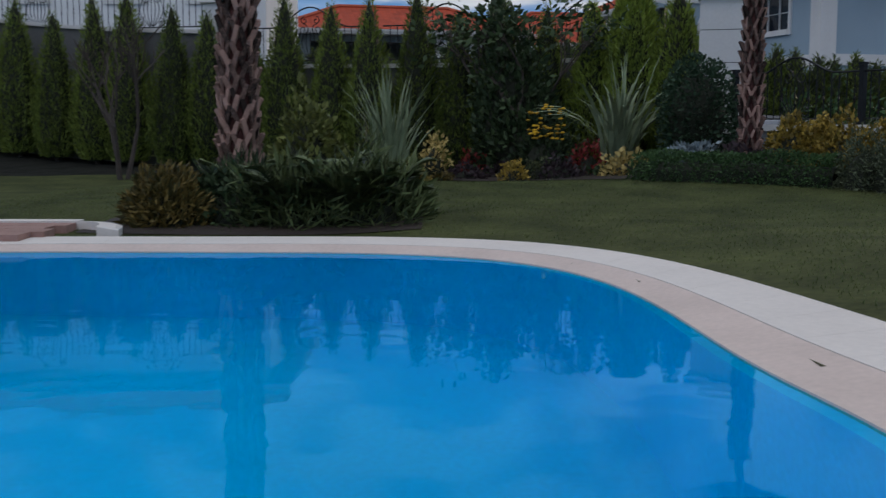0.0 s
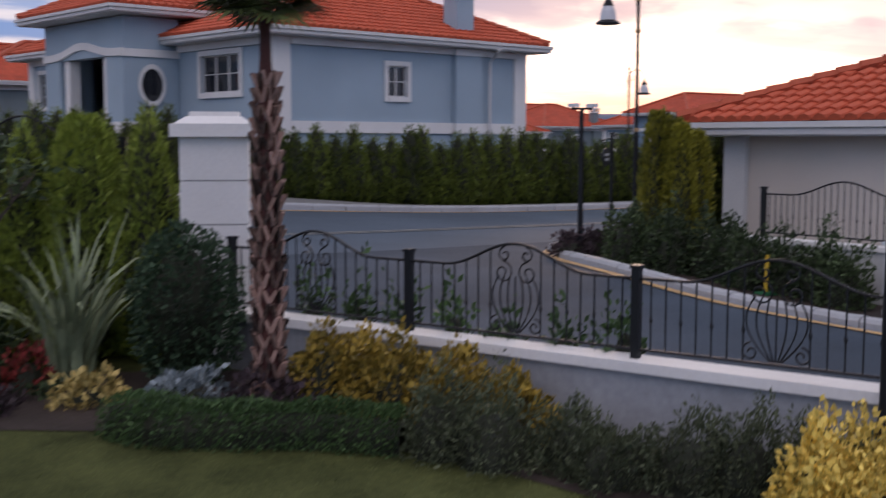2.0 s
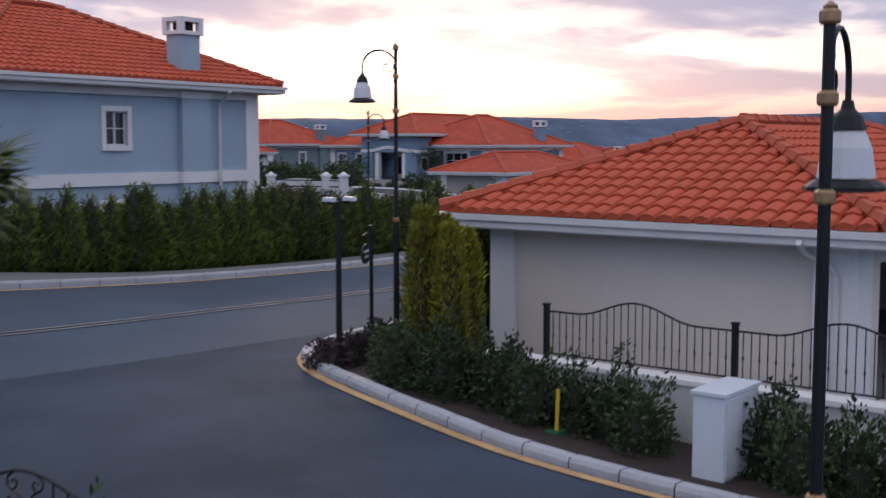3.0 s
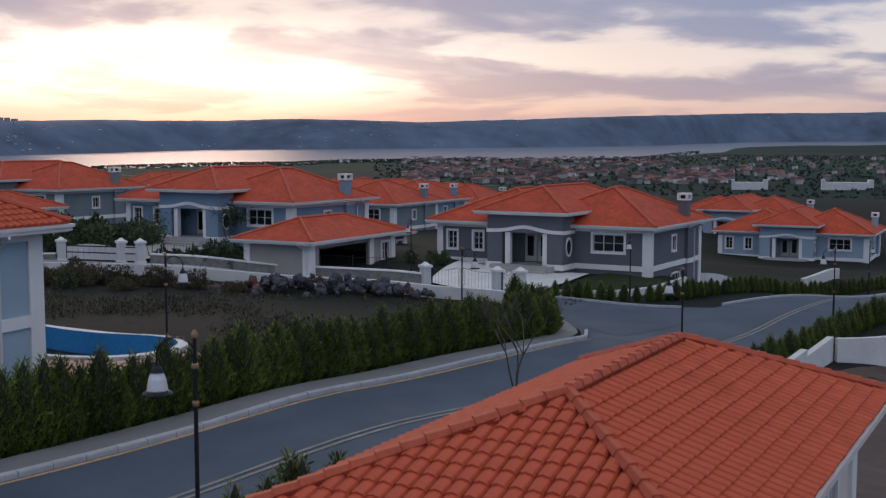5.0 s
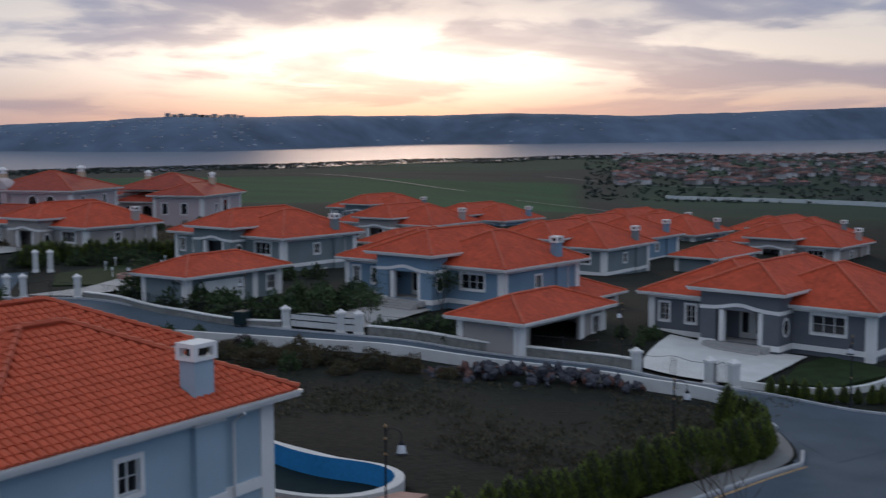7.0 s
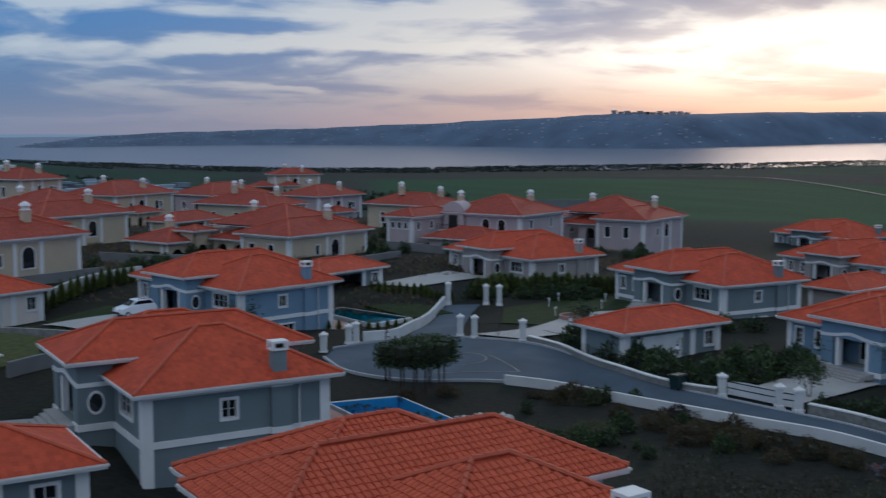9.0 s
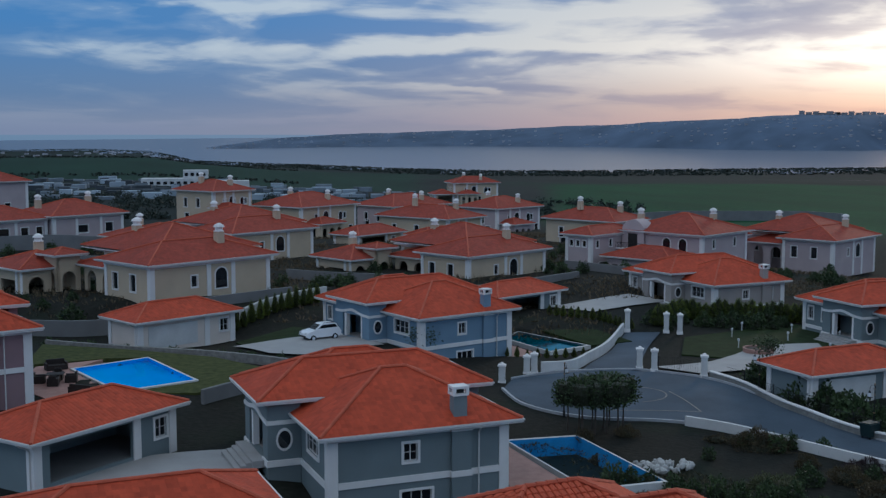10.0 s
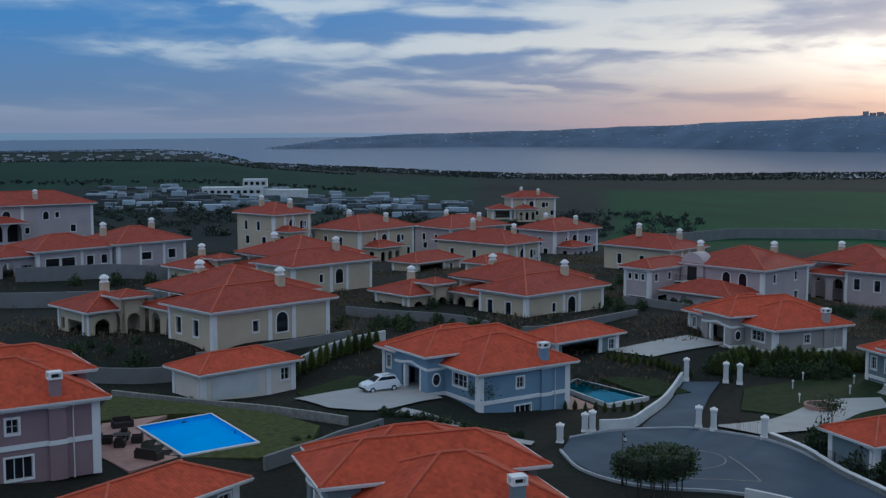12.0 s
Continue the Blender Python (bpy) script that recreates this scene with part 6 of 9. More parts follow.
def lawn_sheet():
    st = 0.3
    xs, ys = np.arange(LX0, LX1 + st, st), np.arange(LY0, LY1 + st, st)
    X, Y = np.meshgrid(xs, ys)
    Z = lawn_level(X, Y)
    nx = len(xs)
    idx = np.arange(X.size).reshape(X.shape)
    cx, cy = (X[:-1, :-1] + st / 2), (Y[:-1, :-1] + st / 2)
    lim = np.where(cy < 17.8, 4.3 + (17.8 - cy) * 0.5, 4.3) - 0.1
    keep = ~pool_inside(cx, cy, 0.28) & (cx < lim)
    f = np.stack([idx[:-1, :-1], idx[:-1, 1:], idx[1:, 1:], idx[1:, :-1]], -1)[keep]
    mesh = bpy.data.meshes.new("lawn")
    mesh.from_pydata(np.stack([X, Y, Z], -1).reshape(-1, 3).tolist(), [], f.reshape(-1, 4).tolist())
    for p in mesh.polygons:
        p.use_smooth = True
    ob = link_mesh("lawn", mesh, M_LAWN)
    tagged(ob, "short patchy green lawn between pool and flower beds", "lawn", kind="structure")
    # short blades
    rng = np.random.default_rng(3)
    n = 90000
    x, y = rng.uniform(-5, 6.3, n), rng.uniform(5.2, 17.2, n)
    lim = np.where(y < 17.8, 4.3 + (17.8 - y) * 0.5, 4.3) - 0.9
    ok = ~pool_inside(x, y, 1.05) & (x < lim)
    x, y = x[ok], y[ok]
    pts = np.stack([x, y, lawn_level(x, y) - 0.005], 1)
    g = leaf_mesh("grass", pts, np.tile([0, 0, 1.0], (len(x), 1)), 0.020, 0.007, rng, 0.9, 0.6)
    gm = link_mesh("grass", g, leaf_mat("grass_blade", (0.072, 0.112, 0.034), (0.115, 0.130, 0.048), 0.18))
    tagged(gm, "short uneven grass blades of the lawn", "grass", kind="stuff")


lawn_sheet()


def ring(name, r0, r1, z0, z1, a0, a1, material, n, parent=None, thick=0.25, mode=False):
    """One curved stone of the pool's edge between two offsets from the water's edge."""
    bm = bmesh.new()
    sec = []
    for i in range(n + 1):
        a = a0 + (a1 - a0) * i / n
        R = float(pool_radius(np.array(a)))
        c, s_ = math.cos(a), math.sin(a)
        row = []
        k = max(0.0, c)
        lw, ow = 0.09 + 0.22 * k, 0.56 + 0.34 * k      # widths of ledge and coping, measured outwards
        if mode:
            r0, r1 = lw + 0.004, ow
        elif mode is None:
            r1 = lw
        for r, z in ((r0, z0), (r1, z1), (r1, z1 - thick), (r0, z0 - thick)):
            row.append(bm.verts.new((POOL_C[0] + (R + r) * c, POOL_C[1] + (R + r) * s_, z)))
        sec.append(row)
    for p, q in zip(sec, sec[1:]):
        for k in range(4):
            bm.faces.new((p[k], p[(k + 1) % 4], q[(k + 1) % 4], q[k]))
    bm.faces.new(sec[0])
    bm.faces.new(sec[-1][::-1])
    return part(name, bm, material, parent)


pool = thing("swimming_pool", pose(0, 0, 0), "curved swimming pool with pale stone coping and blue water", "swimming pool")
NS = 60
for i in range(NS):
    a0, a1 = 2 * math.pi * i / NS + 0.00025, 2 * math.pi * (i + 1) / NS - 0.00025
    ring("coping_stone", 0.004, 1.0, 0.456, 0.466, a0, a1, M_COPING, 3, pool, 0.25, True)
ring("ledge", -0.04, 0.0, 0.412, 0.453, -1.6, 2 * math.pi - 1.6, M_LEDGE, 180, pool, 0.4, None)
ring("basin_wall", -0.12, -0.045, 0.385, 0.385, -1.6, 2 * math.pi - 1.6, M_POOL, 180, pool, 1.9)
bm = bmesh.new()
bm.faces.new([bm.verts.new((POOL_C[0] + (float(pool_radius(np.array(a))) - 0.06) * math.cos(a), POOL_C[1] + (float(pool_radius(np.array(a))) - 0.06) * math.sin(a), -1.15)) for a in np.linspace(0, 2 * math.pi, 120, endpoint=False)])
part("basin_floor", bm, M_POOL, pool)
m_water = bpy.data.materials.new("pool_water")
m_water.use_nodes = True
nt = m_water.node_tree
a_, b_, c_ = nt.nodes.new("ShaderNodeTexCoord"), nt.nodes.new("ShaderNodeTexNoise"), nt.nodes.new("ShaderNodeBump")
b_.inputs["Scale"].default_value, b_.inputs["Detail"].default_value = 2.2, 2
c_.inputs["Strength"].default_value, c_.inputs["Distance"].default_value = 0.10, 0.03
nt.links.new(a_.outputs["Object"], b_.inputs["Vector"])
nt.links.new(b_.outputs["Fac"], c_.inputs["Height"])
below, gloss, fres, both = (nt.nodes.new("ShaderNode" + k) for k in ("BsdfRefraction", "BsdfGlossy", "Fresnel", "MixShader"))
below.inputs["Color"].default_value = (0.10, 0.95, 1.0, 1)
below.inputs["IOR"].default_value, below.inputs["Roughness"].default_value = 1.12, 0.0
gloss.inputs["Color"].default_value = (0.30, 0.66, 0.95, 1)
gloss.inputs["Roughness"].default_value = 0.02
fres.inputs["IOR"].default_value = 1.2
for n_ in (below, gloss, fres):
    nt.links.new(c_.outputs[0], n_.inputs["Normal"])
nt.links.new(fres.outputs[0], both.inputs[0])
nt.links.new(below.outputs[0], both.inputs[1])
nt.links.new(gloss.outputs[0], both.inputs[2])
nt.nodes.remove(nt.nodes["Principled BSDF"])
nt.links.new(both.outputs[0], nt.nodes["Material Output"].inputs["Surface"])
bm = bmesh.new()
bm.faces.new([bm.verts.new((POOL_C[0] + (float(pool_radius(np.array(a))) - 0.02) * math.cos(a), POOL_C[1] + (float(pool_radius(np.array(a))) - 0.02) * math.sin(a), 0.402)) for a in np.linspace(0, 2 * math.pi, 160, endpoint=False)])
pw_ob = part("water_surface", bm, m_water, pool, "clear blue water with faint ripples")
pw_ob.visible_shadow = False

# paved terrace beside the pool
terr = thing("terrace", pose(-6.35, 10.76, 0.41), "small terracotta-paved terrace with rounded white border", "terrace")
part("border", boxed((-4, 0.50, -0.2, 3.3, 0.68, 0.115)), M_COPING, terr)
bm = bmesh.new()
rows_ = []
for k in range(9):
    a = math.pi / 2 - k / 8 * 1.75
    c = Vector((3.3, 0.0, 0))
    rows_.append([c + Vector((0.50 * math.cos(a) * q_ + max(0, -math.sin(a)) * 0.25, 0.68 * math.sin(a) * (1 if q_ == 1 else 0.735), z_)) for q_, z_ in ((1.0, -0.2), (1.0, 0.09), (0.93, 0.115), (0.62, 0.115), (0.62, -0.2))])
vv = [[bm.verts.new(p) for p in r] for r in rows_]
for r0, r1 in zip(vv, vv[1:]):
    for m0 in range(4):
        bm.faces.new((r0[m0], r1[m0], r1[m0 + 1], r0[m0 + 1]))
bm.faces.new(vv[-1])
bm.faces.new(vv[0][::-1])
part("rounded_border", bm, M_COPING, terr)
for i in range(18):
    for j in range(4):
        part("paver", boxed((-4 + 0.4 * i + 0.006 + 0.1 * (j % 2), -0.62 + 0.28 * j, -0.1, -4 + 0.4 * (i + 1) - 0.006 + 0.1 * (j % 2), -0.62 + 0.28 * (j + 1) - 0.008, 0.10)), M_PAVER, terr)


# palms
def palm(x, y, z, h, r, crown, label, seed):
    t = thing("palm_tree", pose(x, y, z), label, "palm tree")
    rng = random.Random(seed)
    bm = bmesh.new()
    prof = [(r * 1.05, -0.1), (r * 0.98, 0.3), (r * 0.84, h * 0.4), (r * 0.72, h * 0.75), (r * 0.45, h * 0.86), (r * 0.38, h)]
    lathe(bm, prof, 14)
    part("trunk", bm, M_BARK, t)
    # crossed leaf bases
    bm = bmesh.new()
    rows = int(h * 0.84 / 0.135)
    per = 7
    for j in range(rows):
        zc = 0.06 + j * 0.135
        f = zc / h
        rr = np.interp(zc, [p[1] for p in prof], [p[0] for p in prof])
        for i in range(per):
            a = 2 * math.pi * (i + 0.5 * (j % 2)) / per + rng.uniform(-0.05, 0.05)
            for sgn in (-1, 1):
                c0 = Vector((math.cos(a) * rr, math.sin(a) * rr, zc - (0.09 if r > 0.2 else 0.06)))
                a2 = a + sgn * math.pi / per * 0.95
                out = rr * 1.08 + rng.uniform(0.0, 0.06) * (1.2 if r > 0.2 else 0.7)
                c1 = Vector((math.cos(a2) * out, math.sin(a2) * out, zc + (0.13 if r > 0.2 else 0.065) + rng.uniform(-0.05, 0.06) * (1 if r > 0.2 else 0.5)))
                n = Vector((math.cos(a), math.sin(a), 0.0))
                w = (c1 - c0).cross(n).normalized() * (0.034 if r > 0.2 else 0.018)
                o = n * 0.03
                vv = [bm.verts.new(p) for p in (c0 - w, c0 + w, c1 + w * 0.8, c1 - w * 0.8, c0 - w + o, c0 + w + o, c1 + w * 0.8 + o * 1.4, c1 - w * 0.8 + o * 1.4)]
                for q in ((4, 5, 6, 7), (0, 1, 5, 4), (1, 2, 6, 5), (2, 3, 7, 6), (3, 0, 4, 7)):
                    bm.faces.new([vv[k] for k in q])
    part("leaf_base_lattice", bm, M_BOOT, t, "crossed stubs of cut palm leaves")
    # fan leaves
    for k in range(44):
        a = k * 2.4 + rng.uniform(-0.2, 0.2)
        el = radians(rng.uniform(-25, 80) if k > 6 else rng.uniform(55, 85))
        ln = crown * rng.uniform(0.55, 0.8)
        d = Vector((math.cos(a) * math.cos(el), math.sin(a) * math.cos(el), math.sin(el)))
        s = d.cross(Vector((0, 0, 1))).normalized()
        u = s.cross(d)
        o = Vector((0, 0, h - 0.05))
        tip = o + d * ln * 0.5
        bm = bmesh.new()
        tube(bm, [o, o + d * ln * 0.25 + Vector((0, 0, 0.01)), tip], 0.012, 4)
        for i in range(22):
            b = radians(-115 + 230 * i / 21)
            e = (d * math.cos(b) + s * math.sin(b)).normalized()
            l2 = crown * 0.5 * (1 - 0.25 * abs(b) / 2) * rng.uniform(0.85, 1.05)
            w = e.cross(u).normalized() * 0.022
            p1 = tip + e * l2 * 0.6 + u * 0.02
            p2 = tip + e * l2 + Vector((0, 0, -0.06 * rng.random()))
            bm.faces.new([bm.verts.new(p) for p in (tip, p1 + w, p2, p1 - w)])
        part("fan_leaf", bm, L_PALM, t)
    return t


palm(3.98, 15.75, 0.66, 3.74, 0.112, 0.86, "fan palm with brown criss-cross trunk in the flower bed", 3)
palm(-2.36, 15.4, 0.40, 5.2, 0.205, 1.5, "thick fan palm with criss-cross trunk behind the shrubs", 8)


def blade_clump(name, x, y, z, h, n, material, label, seed, spread=0.5, width=0.05, category="plant", droop=0.35):
    t = thing(name, pose(x, y, z), label, category)
    rng = random.Random(seed)
    for i in range(n):
        bm = bmesh.new()
        a = rng.uniform(0, 2 * math.pi)
        l = h * rng.uniform(0.55, 1.1)
        lean = spread * rng.uniform(0.1, 1.0)
        d = Vector((math.cos(a), math.sin(a), 0))
        b = rng.uniform(0, 2 * math.pi)
        root = Vector((math.cos(b), math.sin(b), 0)) * h * rng.uniform(0.0, 0.10)
        s = Vector((-d.y, d.x, 0)) * width * 0.5
        rows = []
        for k in range(6):
            q = k / 5
            p = root + d * (0.04 + lean * l * q ** 1.7) + Vector((0, 0, l * (q - droop * lean * q ** 3)))
            w = s * (1 - q ** 2.2) + s * 0.02
            tw = Matrix.Rotation(0.5 * math.sin(a * 3 + k * 0.2), 3, d)
            rows.append((bm.verts.new(p + tw @ w), bm.verts.new(p - tw @ w)))
        for (p0, p1), (q0, q1) in zip(rows, rows[1:]):
            bm.faces.new((p0, p1, q1, q0))
        part("blade", bm, material, t)
    return t


def palmetto(x, y, z, h, label, seed, leaves=24):
    """A low feather-leaved palm: arching ribs with narrow leaflets."""
    t = thing("sago_palm", pose(x, y, z), label, "shrub", "low palms by the pool")
    rng = random.Random(seed)
    for k in range(leaves):
        a = k * 2.4 + rng.uniform(-0.3, 0.3)
        l = h * rng.uniform(0.65, 1.0)
        lift = rng.uniform(0.7, 2.0)
        d = Vector((math.cos(a), math.sin(a), 0))
        s = Vector((-d.y, d.x, 0))
        pts = [d * l * q * 0.85 + Vector((0, 0, 0.12 + l * lift * q * (1 - 0.55 * q))) for q in [i / 12 for i in range(13)]]
        bm = bmesh.new()
        tube(bm, pts, 0.012, 4)
        for i in range(2, 13):
            for sg in (-1, 1):
                for o in (0, 0.5):
                    p = pts[i] if o == 0 else (pts[i] + pts[i - 1]) / 2
                    e = (s * sg + d * 0.55 + Vector((0, 0, 0.25))).normalized()
                    ll = 0.24 * math.sin(math.pi * min(1, i / 13 + 0.1)) + 0.06
                    w = e.cross(Vector((0, 0, 1))).normalized() * 0.016
                    bm.faces.new([bm.verts.new(v) for v in (p - w, p + e * ll * 0.6 - w * 0.9, p + e * ll, p + w)])
        part("frond", bm, L_CYCAD, t)
    return t


# planting round the thick palm
bush("rusty_shrub", -2.36, 11.65, 0.42, 0.40, 0.36, 0.52, L_RUST, "rusty yellow-green feathery shrub behind the pool edge", 11, 3600, 0.085, 0.026)
bush("dark_shrub", -1.75, 11.85, 0.42, 0.5, 0.5, 0.48, L_DARK, "low dark green shrub behind the pool edge", 12, 1100, 0.08, 0.04)
for i, (x, y, h) in enumerate(((-1.25, 11.55, 0.56), (-0.72, 11.6, 0.64), (-0.95, 12.25, 0.68), (-0.42, 12.0, 0.60), (-1.75, 12.25, 0.55))):
    palmetto(x, y, 0.42, h, "dark green low palm with arching feathery leaves", 20 + i)
for i, (x, y, r, h, mt) in enumerate(((-1.2, 11.75, 0.48, 0.52, L_CYCAD), (-0.62, 11.85, 0.52, 0.60, L_CYCAD), (-1.85, 12.25, 0.5, 0.52, L_DARK), (-0.42, 12.2, 0.42, 0.5, L_CYCAD))):
    bush("feathery_shrub", x, y, 0.42, r, r, h, mt, "dense feathery dark shrub beside the pool", 310 + i, 1500, 0.20, 0.022, "feathery shrubs by the pool", lumps=0.3)
bush("golden_shrub", -1.65, 16.4, 0.45, 0.52, 0.5, 1.25, L_LIME, "rounded yellow-green leafy shrub", 14, 1300, 0.11, 0.06)
blade_clump("flax_plant", -0.55, 16.4, 0.45, 1.75, 85, L_FLAX, "tall upright grey-green flax clump", 31, 0.5, 0.06)
bush("variegated_shrub", 0.0, 18.3, 0.45, 0.24, 0.24, 0.82, L_CREAM, "open cream-variegated shrub in the bed", 15, 350, 0.07, 0.045)
blade_clump("flax_plant", 2.7, 18.2, 0.55, 2.05, 95, L_FLAX, "large arching grey-green flax clump beside the round shrub", 32, 0.78, 0.07, droop=0.6)
bush("round_shrub", 3.66, 17.3, 0.6, 0.56, 0.54, 0.88, L_BOX, "dense round dark green clipped shrub by the pillar", 16, 5200, 0.055, 0.04, flat=0.0, lumps=0.06)
bush("red_shrub", 0.68, 19.2, 0.5, 0.36, 0.32, 0.42, L_RED, "low crimson-leaved shrub in the bed", 17, 420, 0.08, 0.045)
bush("red_shrub", 2.25, 18.1, 0.5, 0.30, 0.28, 0.62, L_RED, "upright crimson-leaved shrub beside the flax", 18, 360, 0.08, 0.045)
bush("golden_ball", 1.12, 17.2, 0.48, 0.22, 0.2, 0.40, L_YELLOW, "small golden dwarf conifer ball at the lawn's edge", 19, 600, 0.045, 0.03)
bush("golden_ball", 1.5, 17.4, 0.48, 0.26, 0.22, 0.42, L_OLIVE, "small olive-green dwarf conifer ball at the lawn's edge", 20, 600, 0.045, 0.03)
bush("cream_shrub", 2.66, 17.05, 0.5, 0.36, 0.3, 0.52, L_CREAM, "cream and gold variegated shrub beside the low hedge", 21, 700, 0.075, 0.05)
bush("silver_shrub", 3.3, 15.95, 0.65, 0.42, 0.36, 0.50, L_GREY, "silver-grey leaved shrub at the palm's foot", 22, 700, 0.075, 0.05)
bush("bronze_shrub", 4.0, 15.6, 0.70, 0.62, 0.5, 0.38, L_PURPLE, "low bronze-purple shrub round the palm's foot", 23, 1100, 0.07, 0.045)
bush("flowering_shrub", 1.62, 18.4, 0.5, 0.5, 0.45, 0.85, L_DARK, "dark shrub with yellow flower heads", 24, 900, 0.09, 0.04)
fl = bmesh.new()
rng_f = random.Random(4)
for i in range(48):
    c = Vector((1.62 + rng_f.uniform(-0.26, 0.26), 18.15 + rng_f.uniform(-0.3, 0.2), 1.35 + rng_f.uniform(-0.2, 0.3)))
    lathe(fl, [(0.008, c.z - 0.015), (0.036, c.z), (0.030, c.z + 0.014), (0.012, c.z + 0.022)], 7, c.x, c.y)
tagged(part("yellow_flowers", fl, L_FLOWER), "loose yellow daisy heads above the dark shrub", "flowers", kind="stuff")
for i, (x, y) in enumerate(((1.55, 16.85), (1.95, 16.9), (-0.3, 17.6))):
    blade_clump("dry_tuft", x, y, 0.47, 0.22, 40, L_DRY, "small pale straw-coloured grass tuft", 41 + i, 1.0, 0.03, "grass tuft", 0.9)
for i, (x, y, r, mt, lb) in enumerate(((0.1, 17.5, 0.22, L_RUST, "small rusty brown shrub at the bed's edge"), (0.45, 18.1, 0.35, L_PURPLE, "dark bronze ground shrub in the bed"), (1.1, 18.4, 0.4, L_PURPLE, "dark purple ground shrub in the bed"), (-0.2, 17.3, 0.2, L_YELLOW, "tiny golden shrub at the bed's edge"), (2.0, 17.6, 0.3, L_PURPLE, "dull brown-leaved low shrub"), (2.4, 17.75, 0.35, L_DARK, "dark low shrub under the flax"))):
    bush("low_shrub", x, y, 0.47, r, r, r * 0.9, mt, lb, 50 + i, 380, 0.07, 0.045)


for i, (x, y, r, mt, lb) in enumerate(((-0.8, 18.3, 0.30, L_GREY, "pale sage ground shrub in the bed"), (-0.35, 18.0, 0.24, L_LIME, "yellow-green ground shrub in the bed"), (-0.75, 17.5, 0.26, L_SAGE, "grey-green ground shrub at the lawn's edge"), (1.75, 17.25, 0.24, L_PURPLE, "small bronze ground shrub at the lawn's edge"))):
    bush("low_shrub", x, y, lawn_level(x, y) - 0.02, r, r, r * 1.1, mt, lb, 350 + i, 420, 0.07, 0.035, lumps=0.3)


def hedge_run(name, pts, w, h, material, label, seed, density=260, leaf=0.07, lw=0.05):
    """A low clipped hedge along a line."""
    p = smooth(pts, 0.25, 2)
    rng = np.random.default_rng(seed)
    ln = np.hypot(*np.diff(p, axis=0).T)
    n = int(ln.sum() * density * (w + 2 * h))
    k = rng.integers(0, len(p) - 1, n)
    f = rng.uniform(0, 1, n)
    c = p[k] * (1 - f)[:, None] + p[k + 1] * f[:, None]
    tv = p[k + 1] - p[k]
    tv /= np.hypot(tv[:, 0], tv[:, 1])[:, None]
    a = rng.uniform(-0.15, math.pi + 0.15, n)
    rad = 1 + 0.13 * np.sin(c[:, 0] * 6 + 3 * a) * np.sin(c[:, 1] * 5) + rng.uniform(-0.14, 0.05, n)
    off = np.cos(a) * rad * w / 2
    up_ = np.maximum(0.02, np.abs(np.sin(a)) ** 0.7 * rad * h)
    nv = np.stack([-tv[:, 1], tv[:, 0]], 1)
    xy = c + nv * off[:, None]
    pts3 = np.stack([xy[:, 0], xy[:, 1], ground_z(c[:, 0], c[:, 1]) + up_], 1)
    nr = np.stack([nv[:, 0] * np.cos(a), nv[:, 1] * np.cos(a), np.sin(a)], 1)
    t = thing(name, pose(0, 0, 0), label, "hedge")
    link_mesh("foliage", leaf_mesh("foliage", pts3, nr, leaf, lw, rng, 0.3, 0.6), material, t)
    # dark inner ridge, coloured as the shade under the hedge's leaves
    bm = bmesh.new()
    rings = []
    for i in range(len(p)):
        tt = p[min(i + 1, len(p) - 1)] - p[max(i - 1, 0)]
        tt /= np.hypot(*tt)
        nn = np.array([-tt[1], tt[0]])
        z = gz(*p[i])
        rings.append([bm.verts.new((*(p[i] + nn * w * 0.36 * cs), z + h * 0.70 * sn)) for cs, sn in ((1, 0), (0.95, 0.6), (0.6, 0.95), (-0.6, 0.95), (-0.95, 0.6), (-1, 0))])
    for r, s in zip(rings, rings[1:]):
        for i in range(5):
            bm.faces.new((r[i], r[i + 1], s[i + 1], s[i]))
    part("shade_core", bm, M_CORE, t)
    return t


hedge_run("low_hedge", [(2.7, 15.85), (2.9, 15.3), (3.4, 15.0), (4.1, 14.7), (4.6, 14.25)], 0.52, 0.36, L_IVY, "low clipped bright and dark green hedge edging the lawn", 61, 3200, 0.030, 0.023)
GC = smooth([(4.85, 14.05), (5.2, 13.6), (5.7, 13.0), (6.1, 12.3), (6.5, 11.6)], 0.42, 2)
for i, (x, y) in enumerate(GC):
    r = 0.40 + 0.08 * math.sin(i * 2.1)
    bush("groundcover_shrub", x + 0.1 * math.sin(i * 3.7), y, lawn_level(x, y) - 0.02, r, r, 0.54 + 0.10 * math.sin(i * 1.3 + 1), L_SAGE, "soft grey-green mounded shrub along the lawn", 500 + i, 2900, 0.046, 0.017, "grey-green shrubs along the lawn", lumps=0.32)
for i, (x, y, r, h) in enumerate(((4.5, 15.6, 0.46, 0.74), (4.9, 15.0, 0.48, 0.76), (5.2, 14.5, 0.46, 0.72), (5.5, 14.05, 0.38, 0.60), (4.75, 15.35, 0.42, 0.70))):
    bush("golden_shrub", x, y, gz(x, y), r, r, h, L_YELLOW, "golden-leaved evergreen shrub along the fence wall", 70 + i, 1900, 0.062, 0.042, "golden shrubs along the wall")
for i, (x, y, r, h) in enumerate(((6.0, 11.0, 0.30, 0.5), (6.2, 11.35, 0.30, 0.72), (6.6, 11.35, 0.40, 0.62), (6.35, 10.8, 0.45, 0.6), (6.9, 10.7, 0.45, 0.6), (6.6, 10.1, 0.5, 0.55))):
    bush("golden_shrub", x, y, gz(x, y), r, r, h, L_GOLD, "bright yellow variegated shrub at the lawn's corner", 80 + i, 2200, 0.055, 0.038, "bright shrubs at the corner")

